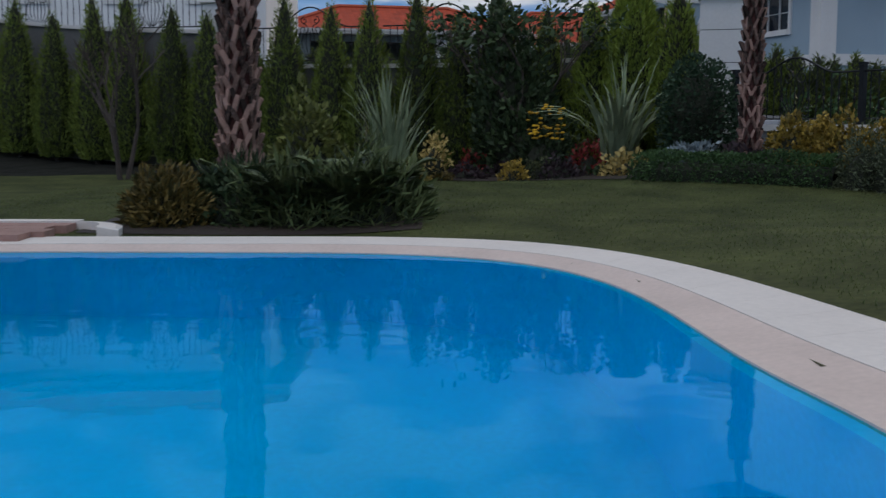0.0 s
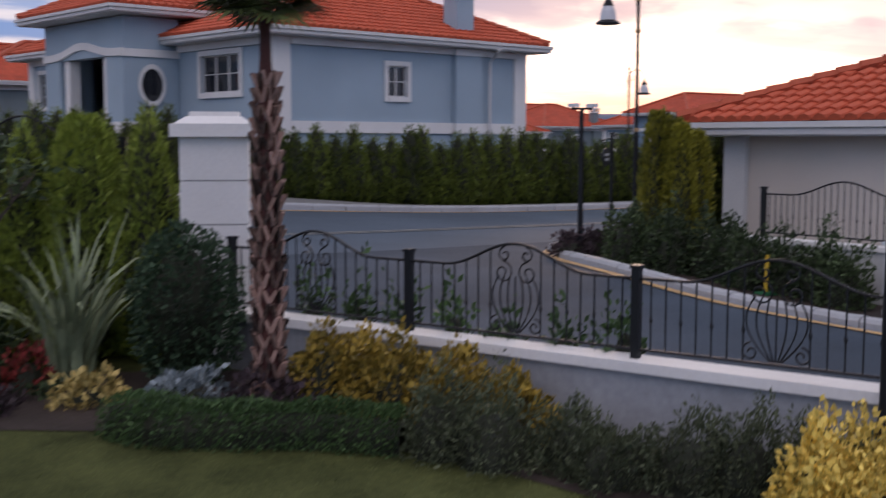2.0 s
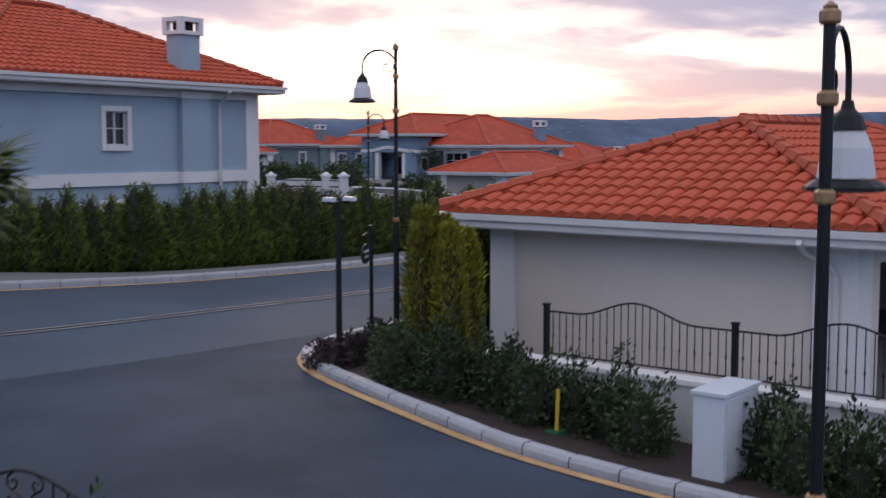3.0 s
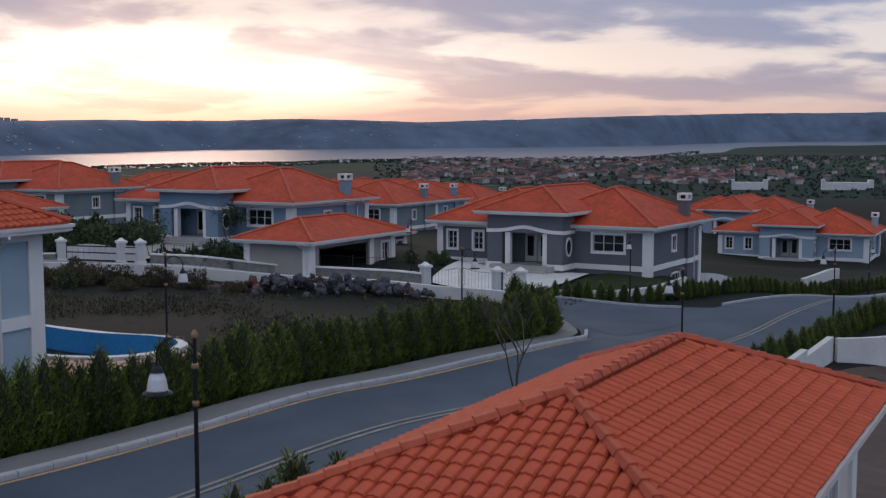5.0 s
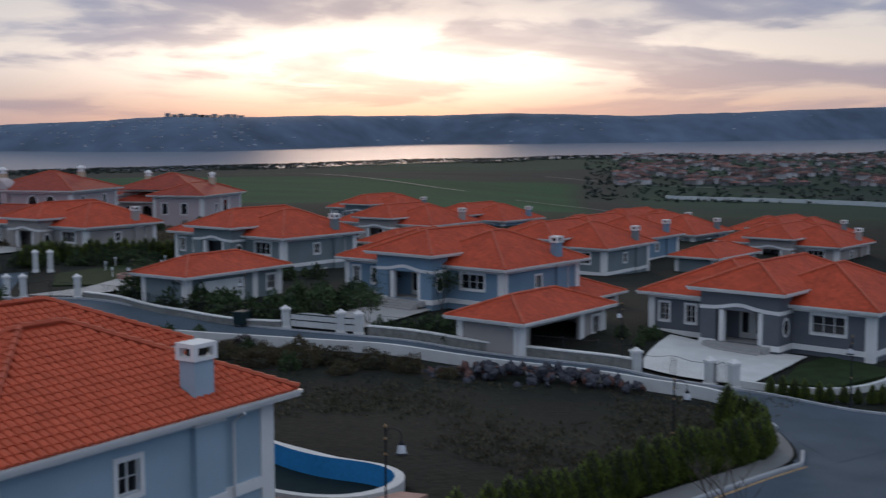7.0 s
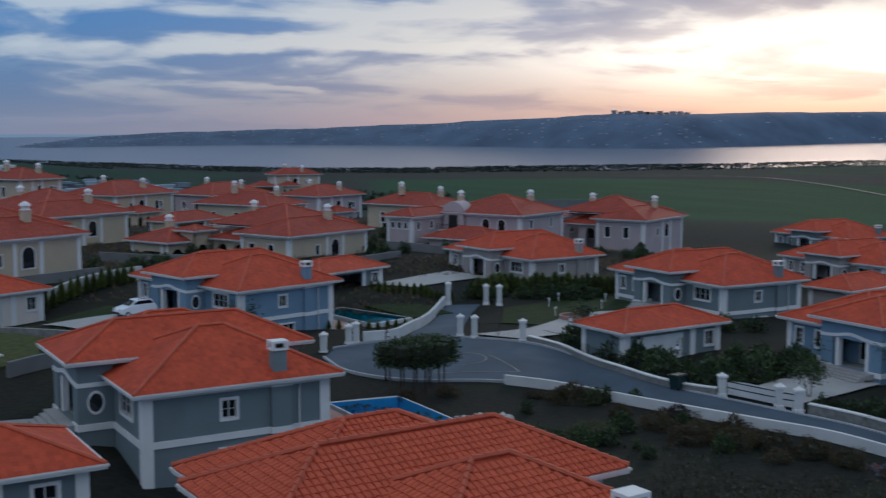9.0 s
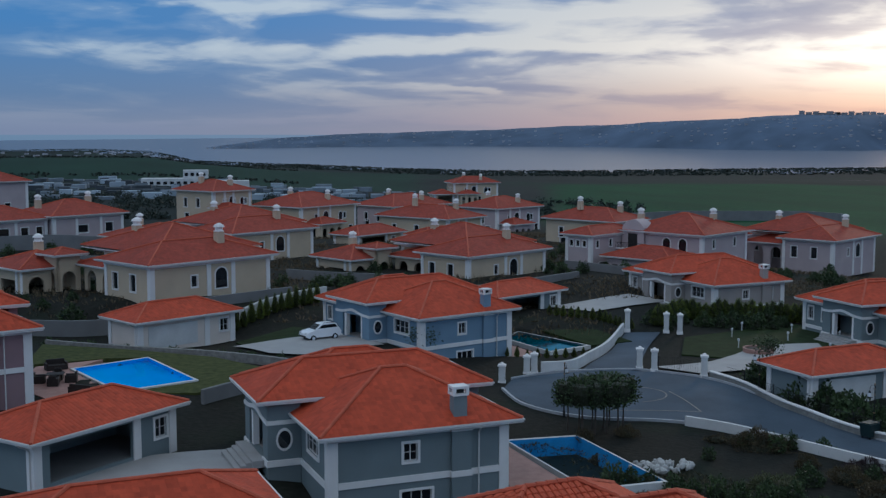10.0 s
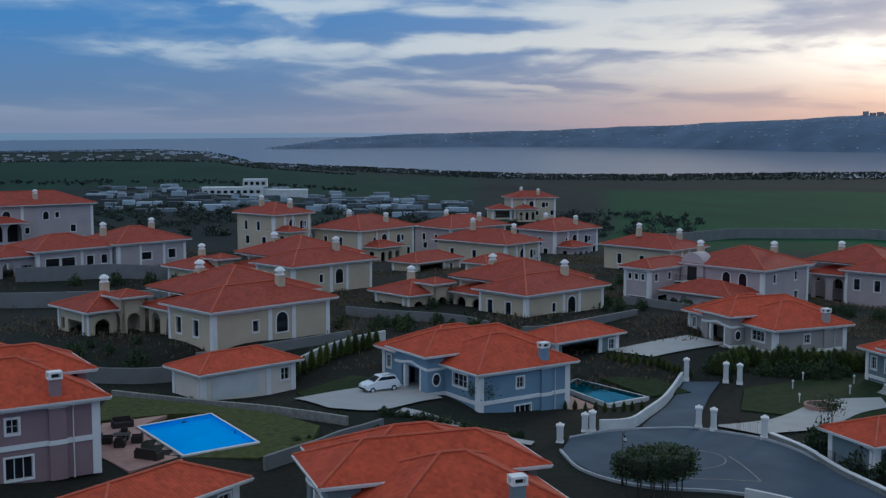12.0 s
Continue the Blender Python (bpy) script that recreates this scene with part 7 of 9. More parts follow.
# bed soil
soil = strip("bed_soil", [(-4.5, 19.3), (-1.5, 19.5), (1.5, 19.2), (4.1, 17.9), (5.2, 15.6), (6.3, 13.5), (7.4, 11.2)], [(-4.5, 18.4), (-1.2, 17.9), (1.4, 16.9), (2.75, 15.75), (4.55, 14.3), (5.25, 12.9), (5.75, 11.2)], M_SOIL, 0.01, 0.3, "dark mulched soil of the flower beds", "flower bed", cross=10, level=lawn_level)
strip("bed_soil", [(-3.0, 12.7), (-2, 13.1), (-0.7, 12.9), (-0.05, 12.2)], [(-3.0, 11.0), (-2, 10.85), (-0.7, 10.85), (-0.05, 11.2)], M_SOIL, 0.008, 0.2, "dark soil under the shrubs by the pool", "flower bed", cross=10, level=lawn_level)

# back boundary: wall, pillars, railings and a row of conifers
BACK = [(4.45, 19.3), (1.0, 20.9), (-3.4, 22.1), (-8, 23.4), (-13, 24.6)]
M_RENDERED = mat("pale_grey_render", (0.30, 0.31, 0.33), var=0.16, scale=0.7, fine=14, bump=0.2)
low_wall("garden_wall", BACK[:3], 0.25, 1.75, M_PAVE, "grey rendered garden wall with pale coping", "wall", cap=(0.36, 0.07, M_TRIM), step=0.8)
low_wall("garden_wall", [(-4.1, 22.3), (-8, 23.4), (-13, 24.6)], 0.25, 2.35, M_PAVE, "taller grey garden wall behind the conifers", "wall", cap=(0.36, 0.07, M_TRIM), step=0.8)


def pillar(x, y, z, w, h, turn, label):
    t = thing("gate_pillar", pose(x, y, z, 0, 0, turn), label, "pillar")
    k = w / 2
    n = 5
    for i in range(n):
        part("block", boxed((-k, -k, h * i / n + 0.012, k, k, h * (i + 1) / n)), M_TRIM, t)
    part("core", boxed((-k + 0.02, -k + 0.02, -0.3, k - 0.02, k - 0.02, h)), M_PAVE, t)
    part("cap", boxed((-k - 0.09, -k - 0.09, h + 0.001, k + 0.09, k + 0.09, h + 0.14), (-k * 0.72, -k * 0.72, h + 0.22, k * 0.72, k * 0.72, h + 0.27)), M_TRIM, t)
    bm = bmesh.new()
    lathe(bm, [((k + 0.05) * 1.414, h + 0.14), (k * 0.8 * 1.414, h + 0.22)], 4, a0=math.pi / 4)
    part("cap_slope", bm, M_TRIM, t)
    return t


pillar(4.3, 18.35, 0.85, 0.72, 2.35, -20, "stone-clad garden pillar with a moulded white cap")
pillar(-3.75, 22.2, 0.6, 0.6, 2.9, -16, "stone-clad wall pillar behind the conifers")


def scroll(bm, cx, z, r, sgn, turns=1.4, rod=0.009):
    pts = []
    for i in range(26):
        q = i / 25
        a = math.pi / 2 + sgn * q * turns * 2 * math.pi
        rr = r * (1 - 0.8 * q)
        pts.append((cx + rr * math.cos(a), 0, z + rr * math.sin(a)))
    tube(bm, pts, rod, 5)


def fence_panel(length, h, arch, ornament=True, name="railing", label="black wrought-iron railing panel with arched top and scrolls", bars=None, post=True):
    """A railing panel along local x from a post; the top rail swells in the middle."""
    t = thing(name, pose(0, 0, 0), label, "railing", "iron railing panels")
    if post:
        part("post", boxed((-0.035, -0.035, -0.05, 0.035, 0.035, h + 0.02), (-0.045, -0.045, h + 0.021, 0.045, 0.045, h + 0.05)), M_IRON, t)

    def top(x):
        q = (x / length - 0.5) / 0.32
        return h - 0.06 + arch * (0.5 + 0.5 * math.cos(math.pi * q) if abs(q) < 1 else 0)
    bm = bmesh.new()
    tube(bm, [(length * i / 28, 0, top(length * i / 28)) for i in range(29)], 0.014, 6)
    part("top_rail", bm, M_IRON, t)
    bm = bmesh.new()
    tube(bm, [(0, 0, 0.07), (length, 0, 0.07)], 0.013, 6)
    part("bottom_rail", bm, M_IRON, t)
    n = bars or int(length / 0.125)
    mid = length / 2
    for i in range(1, n):
        x = length * i / n
        if ornament and abs(x - mid) < 0.24:
            continue
        bm = bmesh.new()
        tube(bm, [(x, 0, 0.07), (x, 0, top(x))], 0.008, 5)
        if i % 2:
            lathe(bm, [(0.009, h * 0.45 - 0.03), (0.018, h * 0.45), (0.009, h * 0.45 + 0.03)], 6, x, 0)
        part("bar", bm, M_IRON, t)
    if ornament:
        for k in range(-3, 4):
            bm = bmesh.new()
            pts = []
            for i in range(12):
                q = i / 11
                w = math.sin(math.pi * (0.08 + 0.92 * q) * 0.75) * 0.24 * k / 3
                pts.append((mid + w, 0, 0.09 + (h - 0.22) * q))
            tube(bm, pts, 0.008, 5)
            part("curved_bar", bm, M_IRON, t)
        for sg in (-1, 1):
            bm = bmesh.new()
            scroll(bm, mid + sg * 0.13, h - 0.10, 0.105, sg)
            part("scroll", bm, M_IRON, t)
            bm = bmesh.new()
            scroll(bm, mid + sg * 0.11, h + 0.06, 0.07, -sg, 1.2)
            part("scroll", bm, M_IRON, t)
            bm = bmesh.new()
            scroll(bm, mid + sg * 0.20, 0.155, 0.075, -sg, 1.3)
            part("scroll", bm, M_IRON, t)
    return t


FD = Vector((0.447, -0.894))
F0 = Vector((5.35, 15.7))
f_ang = math.degrees(math.atan2(FD.y, FD.x))
low_wall("fence_wall", [tuple(F0 + FD * s) for s in (-2.3, 0, 3, 6, 9, 12, 16)], 0.22, 0.9, M_RENDERED, "grey rendered retaining wall with white coping", "wall", step=0.8, cap=(0.34, 0.09, M_TRIM), level=1.29)
panel = fence_panel(2.35, 0.72, 0.22)
panel.matrix_basis = pose(*(F0 - FD * 2.35), 1.385, 0, 0, f_ang)
for k in range(0, 7):
    copy_thing(panel, pose(*(F0 + FD * 2.35 * k), 1.385, 0, 0, f_ang))
# railings on the back wall
bp = fence_panel(2.3, 0.7, 0.35, name="railing", label="black iron railing with a scrolled arch on the garden wall")
for k, (a, b, zt) in enumerate((((3.6, 19.7), (1.3, 20.75), 2.45), ((1.3, 20.75), (-1.1, 21.47), 2.42), ((-1.1, 21.47), (-3.4, 22.1), 2.42), ((-4.1, 22.3), (-6.4, 22.95), 3.05), ((-6.4, 22.95), (-8.7, 23.57), 3.1), ((-8.7, 23.57), (-11, 24.1), 3.15))):
    ang = math.degrees(math.atan2(b[1] - a[1], b[0] - a[0]))
    m = pose(*a, zt, 0, 0, ang)
    if k == 0:
        bp.matrix_basis = m
    else:
        copy_thing(bp, m)

protos = [thuja("conifer", -60, -60, -3, 2.98, 0.45, L_THUJA_M, "tall narrow green conifer in the garden's back row", 100 + i, 8000, "back row conifers", 0.09) for i in range(3)]
rng_t = random.Random(9)
k = 0
for q in np.arange(2.28, 17.2, 0.76):
    p = smooth(BACK, 0.2, 2)
    s = np.concatenate([[0], np.cumsum(np.hypot(*np.diff(p, axis=0).T))])
    x, y = np.interp(q + 0.5, s, p[:, 0]), np.interp(q + 0.5, s, p[:, 1])
    x, y = x - 0.12 + rng_t.uniform(-0.08, 0.08), y - 0.5 + rng_t.uniform(-0.1, 0.1)
    sc = rng_t.uniform(0.9, 1.08)
    src = protos[k % 3]
    m = Matrix.Translation((x, y, gz(x, y))) @ Matrix.Rotation(rng_t.uniform(0, 6), 4, "Z") @ Matrix.Diagonal((sc * 0.96, sc * 0.96, sc, 1))
    if k < 3:
        src.matrix_basis = m
    else:
        c = copy_thing(src, m)
        c.matrix_basis = m
    k += 1


for i, (x, y, h, r) in enumerate(((3.72, 19.0, 2.85, 0.5), (3.1, 19.4, 2.8, 0.46), (2.5, 19.75, 2.75, 0.42))):
    thuja("conifer", x, y, gz(x, y), h, r, L_THUJA_B, "full bright green conifer beside the pillar", 150 + i, 11000, "back row conifers", 0.10, i == 1)


def broadleaf(x, y, z, h, crown, material, label, seed, n=1500, leaf=0.16, lw=0.07, bare=False):
    """A small tree: leaning stems with branches and leaf clumps, open to the sky between them."""
    t = thing("tree", pose(x, y, z), label, "tree")
    rng = random.Random(seed)
    tips = []

    def grow(bm, p, d, l, r, depth):
        q = p + d * l
        mid_ = (p + q) / 2 + Vector((rng.uniform(-1, 1), rng.uniform(-1, 1), 0)) * l * 0.06
        tube(bm, [p, mid_, q], [r, r * 0.85, r * 0.7], 6)
        if depth == 0:
            tips.append(q)
            return
        for i in range(rng.choice((2, 3, 3))):
            e = (d + Vector((rng.uniform(-1, 1), rng.uniform(-1, 1), rng.uniform(-0.1, 0.7))) * 0.75).normalized()
            grow(bm, q, e, l * rng.uniform(0.6, 0.8), r * 0.6, depth - 1)
    for i in range(3):
        a = 2.1 * i + 0.4
        bm = bmesh.new()
        grow(bm, Vector((0.05 * math.cos(a), 0.05 * math.sin(a), -0.05)), Vector((0.22 * math.cos(a), 0.22 * math.sin(a), 1)).normalized(), h * 0.36, 0.04, 3)
        part("branch", bm, M_WOOD, t)
    if not bare:
        g = np.random.default_rng(seed)
        c = np.array([tuple(v) for v in tips])
        k_ = g.integers(0, len(c), n)
        pts = c[k_] + g.normal(0, crown, (n, 3))
        nr = pts - c.mean(0)
        nr /= np.linalg.norm(nr, axis=1)[:, None] + 1e-6
        link_mesh("foliage", leaf_mesh("foliage", pts, nr, leaf, lw, g, 0.2, 0.8), material, t)
    return t


broadleaf(1.3, 19.2, 0.5, 3.0, 0.20, L_DARK, "open magnolia-like tree with dark glossy leaves", 6, 900, 0.14, 0.065)
bush("dark_tree", 1.2, 19.35, 0.5, 0.68, 0.6, 2.45, L_DARK, "dense upright evergreen tree with dark glossy leaves", 91, 3000, 0.13, 0.06, lumps=0.32, category="tree")
broadleaf(-4.7, 18.6, 0.45, 2.6, 0.2, L_DARK, "bare grey multi-stemmed young tree before the conifers", 12, 0, bare=True)
bush("dark_shrub", 1.5, 19.0, 0.5, 0.8, 0.6, 1.3, L_DARK, "tall dark glossy shrub under the tree", 90, 1500, 0.13, 0.06)

# ---------------- hedges of conifers along the plots ----------------
HEDGE_PROTO = [thuja("hedge_conifer", 0, 0, -6, 2.0, 0.42, L_THUJA, "dense green hedge conifer with ragged tip", 130 + i, 2700, "roadside hedge conifers", 0.135) for i in range(3)]
hp_used = [0]


def conifer_row(pts, spacing, h, seed, fat=1.0, label="", group="", jitter=0.08):
    p = smooth(pts, 0.3, 3)
    s = np.concatenate([[0], np.cumsum(np.hypot(*np.diff(p, axis=0).T))])
    rng = random.Random(seed)
    for q in np.arange(spacing / 2, s[-1], spacing):
        x, y = np.interp(q, s, p[:, 0]) + rng.uniform(-jitter, jitter), np.interp(q, s, p[:, 1]) + rng.uniform(-jitter, jitter)
        sc = h / 2.0 * rng.uniform(0.86, 1.12)
        w = sc * fat * rng.uniform(0.95, 1.15)
        m = Matrix.Translation((x, y, gz(x, y))) @ Matrix.Rotation(rng.uniform(0, 6.28), 4, "Z") @ Matrix.Diagonal((w, w, sc, 1))
        k = hp_used[0]
        if k < 3:
            ob = HEDGE_PROTO[k]
        else:
            ob = copy_thing(HEDGE_PROTO[k % 3], m)
        ob.matrix_basis = m
        hp_used[0] += 1
        if label:
            tagged(ob, label, "", group)


conifer_row(offset([(-6, 35.4)] + MAIN_N[2:-1], 2.1) + [(53.6, 45.4)], 0.60, 2.3, 1, 1.12)
conifer_row([(33.2, 27.1), (41, 27.7), (52, 28.3), (62, 30.0), (72, 30.2)], 0.8, 1.5, 2, 1.1, "clipped hedge conifer above the white plot wall", "plot hedge conifers")
conifer_row([(62.6, 49.0), (62.9, 45.6), (64.6, 43.2), (68, 42.0), (75, 41.6), (84, 41.2), (94, 40.4), (106, 38)], 0.75, 1.15, 3, 1.2, "low dark hedge conifer below the villa's garden wall", "front hedge conifers")
conifer_row([(28.5, 121), (33, 119.8), (37.5, 120.5)], 1.0, 1.0, 4, 1.0, "small hedge conifer by the dark pool", "pool hedge conifers")
conifer_row([(49.5, 133.0), (55, 138.2), (61, 137.6), (68, 134)], 0.8, 2.4, 5, 1.5, "dark hedge conifer below the taupe villa", "villa hedge conifers")
conifer_row([(38.5, 141), (44, 137), (46, 132)], 0.9, 1.3, 6, 1.1, "dark hedge conifer beside the pale forecourt", "forecourt hedge conifers")
conifer_row([(0.8, 131.6), (6, 136.4), (11.8, 142.0)], 1.15, 2.2, 7, 0.8, "narrow conifer before a white boundary wall", "boundary conifers")

# ---------------- corner plot with the beige garage ----------------
GF = [(13.22, 19.35), (13.7, 16.6), (14.15, 13.9), (14.6, 11.2)]
low_wall("fence_wall", [(13.05, 20.4)] + GF, 0.24, 0.9, M_WALLW, "low white rendered wall under an iron railing", "wall", step=0.7, cap=(0.34, 0.07, M_TRIM), level=1.62)
gp_ = fence_panel(2.78, 0.72, 0.22, ornament=False, name="railing", label="dark iron railing panel with a gently arched top", bars=26)
for k, (a, b) in enumerate(zip(GF, GF[1:])):
    m = pose(*a, 1.70, 0, 0, math.degrees(math.atan2(b[1] - a[1], b[0] - a[0])))
    if k == 0:
        gp_.matrix_basis = m
    else:
        copy_thing(gp_, m)
strip("bed_soil", [(12.1, 22.9), (11.75, 20.5), (11.55, 18.2), (11.7, 16), (12.2, 12.5)], [(12.95, 23.2), (13.1, 20.5), (13.25, 18.2), (13.6, 16), (14.2, 12.5)], M_SOIL, 0.10, 0.5, "dark soil bed between kerb and railing", "flower bed", cross=4)
strip("bed_soil", [(12.75, 24.2), (14, 25.1), (18, 26.2), (24, 27.2)], [(13.0, 22.9), (14.5, 23.6), (18, 24.6), (24, 25.4)], M_SOIL, 0.10, 0.5, "dark soil bed at the road corner", "flower bed", cross=4)
for i, (ox, oy, hh, rr) in enumerate(((0.0, 0.0, 2.55, 0.34), (-0.30, 0.12, 2.70, 0.28), (0.30, -0.18, 2.35, 0.30), (-0.12, -0.32, 2.45, 0.27), (0.36, 0.22, 2.15, 0.30), (0.05, 0.36, 2.6, 0.28))):
    thuja("golden_conifer", 13.72 + ox, 22.1 + oy, gz(13.72, 22.1) + 0.05, hh, rr, L_THUJA_Y, "golden-yellow upright conifer plume at the road corner", 201 + i, 4200, "golden conifers at the corner", 0.11, True)
conifer_row([(15.5, 24.3), (17.4, 24.7)], 0.6, 2.7, 9, 1.1, "dark conifer behind the garage corner", "garage corner conifers")
for i, (x, y, h) in enumerate(((15.0, 23.9, 2.9), (15.9, 24.1, 2.8), (16.9, 24.3, 2.9), (18.0, 24.5, 2.8))):
    thuja("dark_conifer", x, y, gz(x, y), h, 0.5, L_THUJA, "dark conifer behind the golden one", 210 + i, 2200, "conifers beside the garage")
rng_s = random.Random(21)
for i in range(15):
    q = i / 14
    x, y = 12.45 + 0.55 * q + rng_s.uniform(-0.15, 0.2), 21.6 - 7.6 * q
    if 15.7 < y < 17.2:
        continue
    bush("dark_shrub", x, y, gz(x, y) + 0.08, 0.42, 0.42, 0.85 + 0.25 * rng_s.random(), L_DARK, "dark leafy evergreen shrub before the railing", 220 + i, 1500, 0.075, 0.04, "shrubs before the railing", lumps=0.3)
for i in range(8):
    x, y = 12.5 + 0.25 * i + rng_s.uniform(-0.2, 0.2), 23.2 + 0.18 * i + rng_s.uniform(-0.3, 0.2)
    bush("dark_shrub", x, y, gz(x, y) + 0.08, 0.38, 0.38, 0.42, L_PURPLE, "low reddish-brown shrub at the road corner", 240 + i, 420, 0.09, 0.045, "shrubs at the corner", lumps=0.3)
for i in range(7):
    x, y = F0.x + FD.x * (0.6 * i - 1.5) + 0.28, F0.y + FD.y * (0.6 * i - 1.5) + 0.14
    bush("climbing_shrub", x, y, 1.02, 0.20, 0.14, rng_s.uniform(0.45, 0.8), L_IVY, "straggly green shrub growing behind the railing", 260 + i, 320, 0.08, 0.045, "plants behind the railing", lumps=0.5)


def cabinet():
    t = thing("utility_cabinet", pose(12.66, 16.0, gz(12.66, 16.0) + 0.02, 0, 0, 190), "pale grey street utility cabinet with a sloping top", "utility cabinet")
    part("plinth", boxed((-0.48, -0.2, 0, 0.48, 0.2, 0.10)), M_PAVE, t)
    part("body", boxed((-0.46, -0.19, 0.101, 0.46, 0.19, 1.06)), M_CAB, t)
    part("roof", boxed((-0.49, -0.22, 1.061, 0.49, 0.22, 1.10)), M_CAB, t)
    part("door", boxed((-0.43, 0.191, 0.14, 0.43, 0.205, 1.02)), M_CAB, t)
    part("lock", boxed((-0.38, 0.206, 0.50, -0.35, 0.225, 0.68)), M_IRON, t)


M_CAB = mat("pale_grey_enamel", (0.56, 0.60, 0.64), rough=0.4, var=0.04, bump=0.02)
cabinet()
bm = bmesh.new()
tube(bm, [(0, 0, 0), (0.02, 0, 0.62)], 0.025, 8)
stk = thing("marker_post", pose(12.3, 18.3, gz(12.3, 18.3) + 0.05), "thin yellow plastic marker post in the bed", "marker post")
part("post", bm, mat("yellow_plastic", (0.55, 0.36, 0.03), rough=0.5, var=0.08), stk)
part("foot", boxed((-0.12, -0.1, 0, 0.12, 0.1, 0.09)), mat("green_plastic", (0.02, 0.12, 0.05), rough=0.5), stk)

# ---------------- street furniture ----------------


def street_lamp(x, y, h, arm, label, z=None, full=True, group="street lamps"):
    """A black post with brass collars and a hooked arm that carries a bell lantern."""
    t = thing("street_lamp", pose(x, y, gz(x, y) if z is None else z, 0, 0, arm), label, "street lamp", group)
    bm = bmesh.new()
    lathe(bm, [(0.13, 0), (0.13, 0.08), (0.09, 0.12), (0.10, 0.35), (0.075, 0.42), (0.055, 0.6), (0.048, h * 0.44), (0.036, h * 0.45), (0.032, h)], 10)
    part("post", bm, M_IRON, t)
    for zc in (h * 0.45, h * 0.80, h * 0.91, h):
        bm = bmesh.new()
        lathe(bm, [(0.046, zc - 0.04), (0.056, zc - 0.025), (0.056, zc + 0.025), (0.04, zc + 0.04)], 10)
        part("collar", bm, M_BRASS, t)
    bm = bmesh.new()
    lathe(bm, [(0.035, h + 0.04), (0.04, h + 0.055), (0.02, h + 0.07), (0.01, h + 0.08)], 8)
    part("finial", bm, M_BRASS, t)
    r = 0.29
    pts = [(0.03, 0, h - 0.6)] + [(r - r * math.cos(a), 0, h - 0.31 + r * 0.95 * math.sin(a)) for a in np.linspace(0, math.pi, 12)] + [(2 * r, 0, h - 0.48)]
    bm = bmesh.new()
    tube(bm, pts, 0.018, 6)
    part("hook_arm", bm, M_IRON, t)
    bm = bmesh.new()
    scroll(bm, 0.15, h - 0.32, 0.13, 1, 1.3, 0.01)
    part("scroll", bm, M_IRON, t)
    zt = h - 0.43
    lan = part("lantern_hood", lathe(bmesh.new(), [(0.03, zt + 0.02), (0.04, zt - 0.03), (0.08, zt - 0.07), (0.11, zt - 0.15), (0.03, zt - 0.16)], 12, 2 * r, 0), M_IRON, t)
    part("lantern_glass", lathe(bmesh.new(), [(0.10, zt - 0.155), (0.14, zt - 0.25), (0.165, zt - 0.42), (0.02, zt - 0.43)], 12, 2 * r, 0), M_LAMPGLASS, lan)
    part("lantern_rim", lathe(bmesh.new(), [(0.175, zt - 0.43), (0.235, zt - 0.47), (0.235, zt - 0.49), (0.17, zt - 0.50)], 14, 2 * r, 0), M_IRON, lan)
    return t


street_lamp(14.2, 23.85, 5.35, 132, "tall black corner street lamp with hooked arm and bell lantern")
street_lamp(7.13, 11.66, 4.68, 19, "black street lamp with brass collars and bell lantern beside the fence", z=0.65)
street_lamp(25.87, 39.6, 4.75, -60, "black street lamp with bell lantern along the hedge")
street_lamp(40.8, 29.0, 4.5, 150, "black street lamp on the plot side of the road")
street_lamp(43.2, 41.0, 4.4, -60, "black street lamp with bell lantern beside the hedge")
street_lamp(63.4, 31.5, 4.2, 110, "slim black street lamp farther down the road")
street_lamp(62.3, 43.2, 4.3, 200, "black street lamp before the grey villa's wall")
street_lamp(60.9, 58.9, 4.3, 200, "black street lamp beside the villa gate")
street_lamp(45.9, 99.5, 4.0, 200, "black street lamp on the lane's kerb")
street_lamp(27.5, 95.5, 4.3, 60, "black street lamp at the turning circle")
street_lamp(48.9, 86.6, 4.0, 200, "black street lamp beside the low wall")
street_lamp(92, 39, 4.2, 220, "distant black street lamp on the road bend")

cam_pole = thing("camera_pole", pose(12.55, 23.3, gz(12.55, 23.3)), "black pole with two small white cameras", "camera pole")
part("pole", tube(bmesh.new(), [(0, 0, 0), (0, 0, 0.9), (0, 0, 2.75)], [0.06, 0.05, 0.04], 8), M_IRON, cam_pole)
part("crossbar", boxed((-0.22, -0.02, 2.74, 0.22, 0.02, 2.78)), M_IRON, cam_pole)
for sx_ in (-0.2, 0.2):
    part("security_camera", boxed((sx_ - 0.05, -0.16, 2.785, sx_ + 0.05, 0.08, 2.85)), M_CAB, cam_pole)
sign = thing("hanging_sign", pose(13.45, 23.6, gz(13.45, 23.6), 0, 0, 35), "dark oval sign hanging from a black post", "sign")
part("post", tube(bmesh.new(), [(0, 0, 0), (0, 0, 2.35)], 0.035, 8), M_IRON, sign)
part("bracket", tube(bmesh.new(), [(0, 0, 2.2), (-0.25, 0, 2.24), (-0.5, 0, 2.2)], 0.014, 6), M_IRON, sign)
bm = bmesh.new()
lathe(bm, [(0.01, -0.015), (0.22, -0.015), (0.22, 0.015), (0.01, 0.015)], 20)
for v in bm.verts:
    v.co = Vector((v.co.x * 1.0 - 0.32, v.co.z, v.co.y * 0.75 + 1.9))
board = part("board", bm, mat("dark_sign_board", (0.02, 0.022, 0.026), rough=0.5), sign)
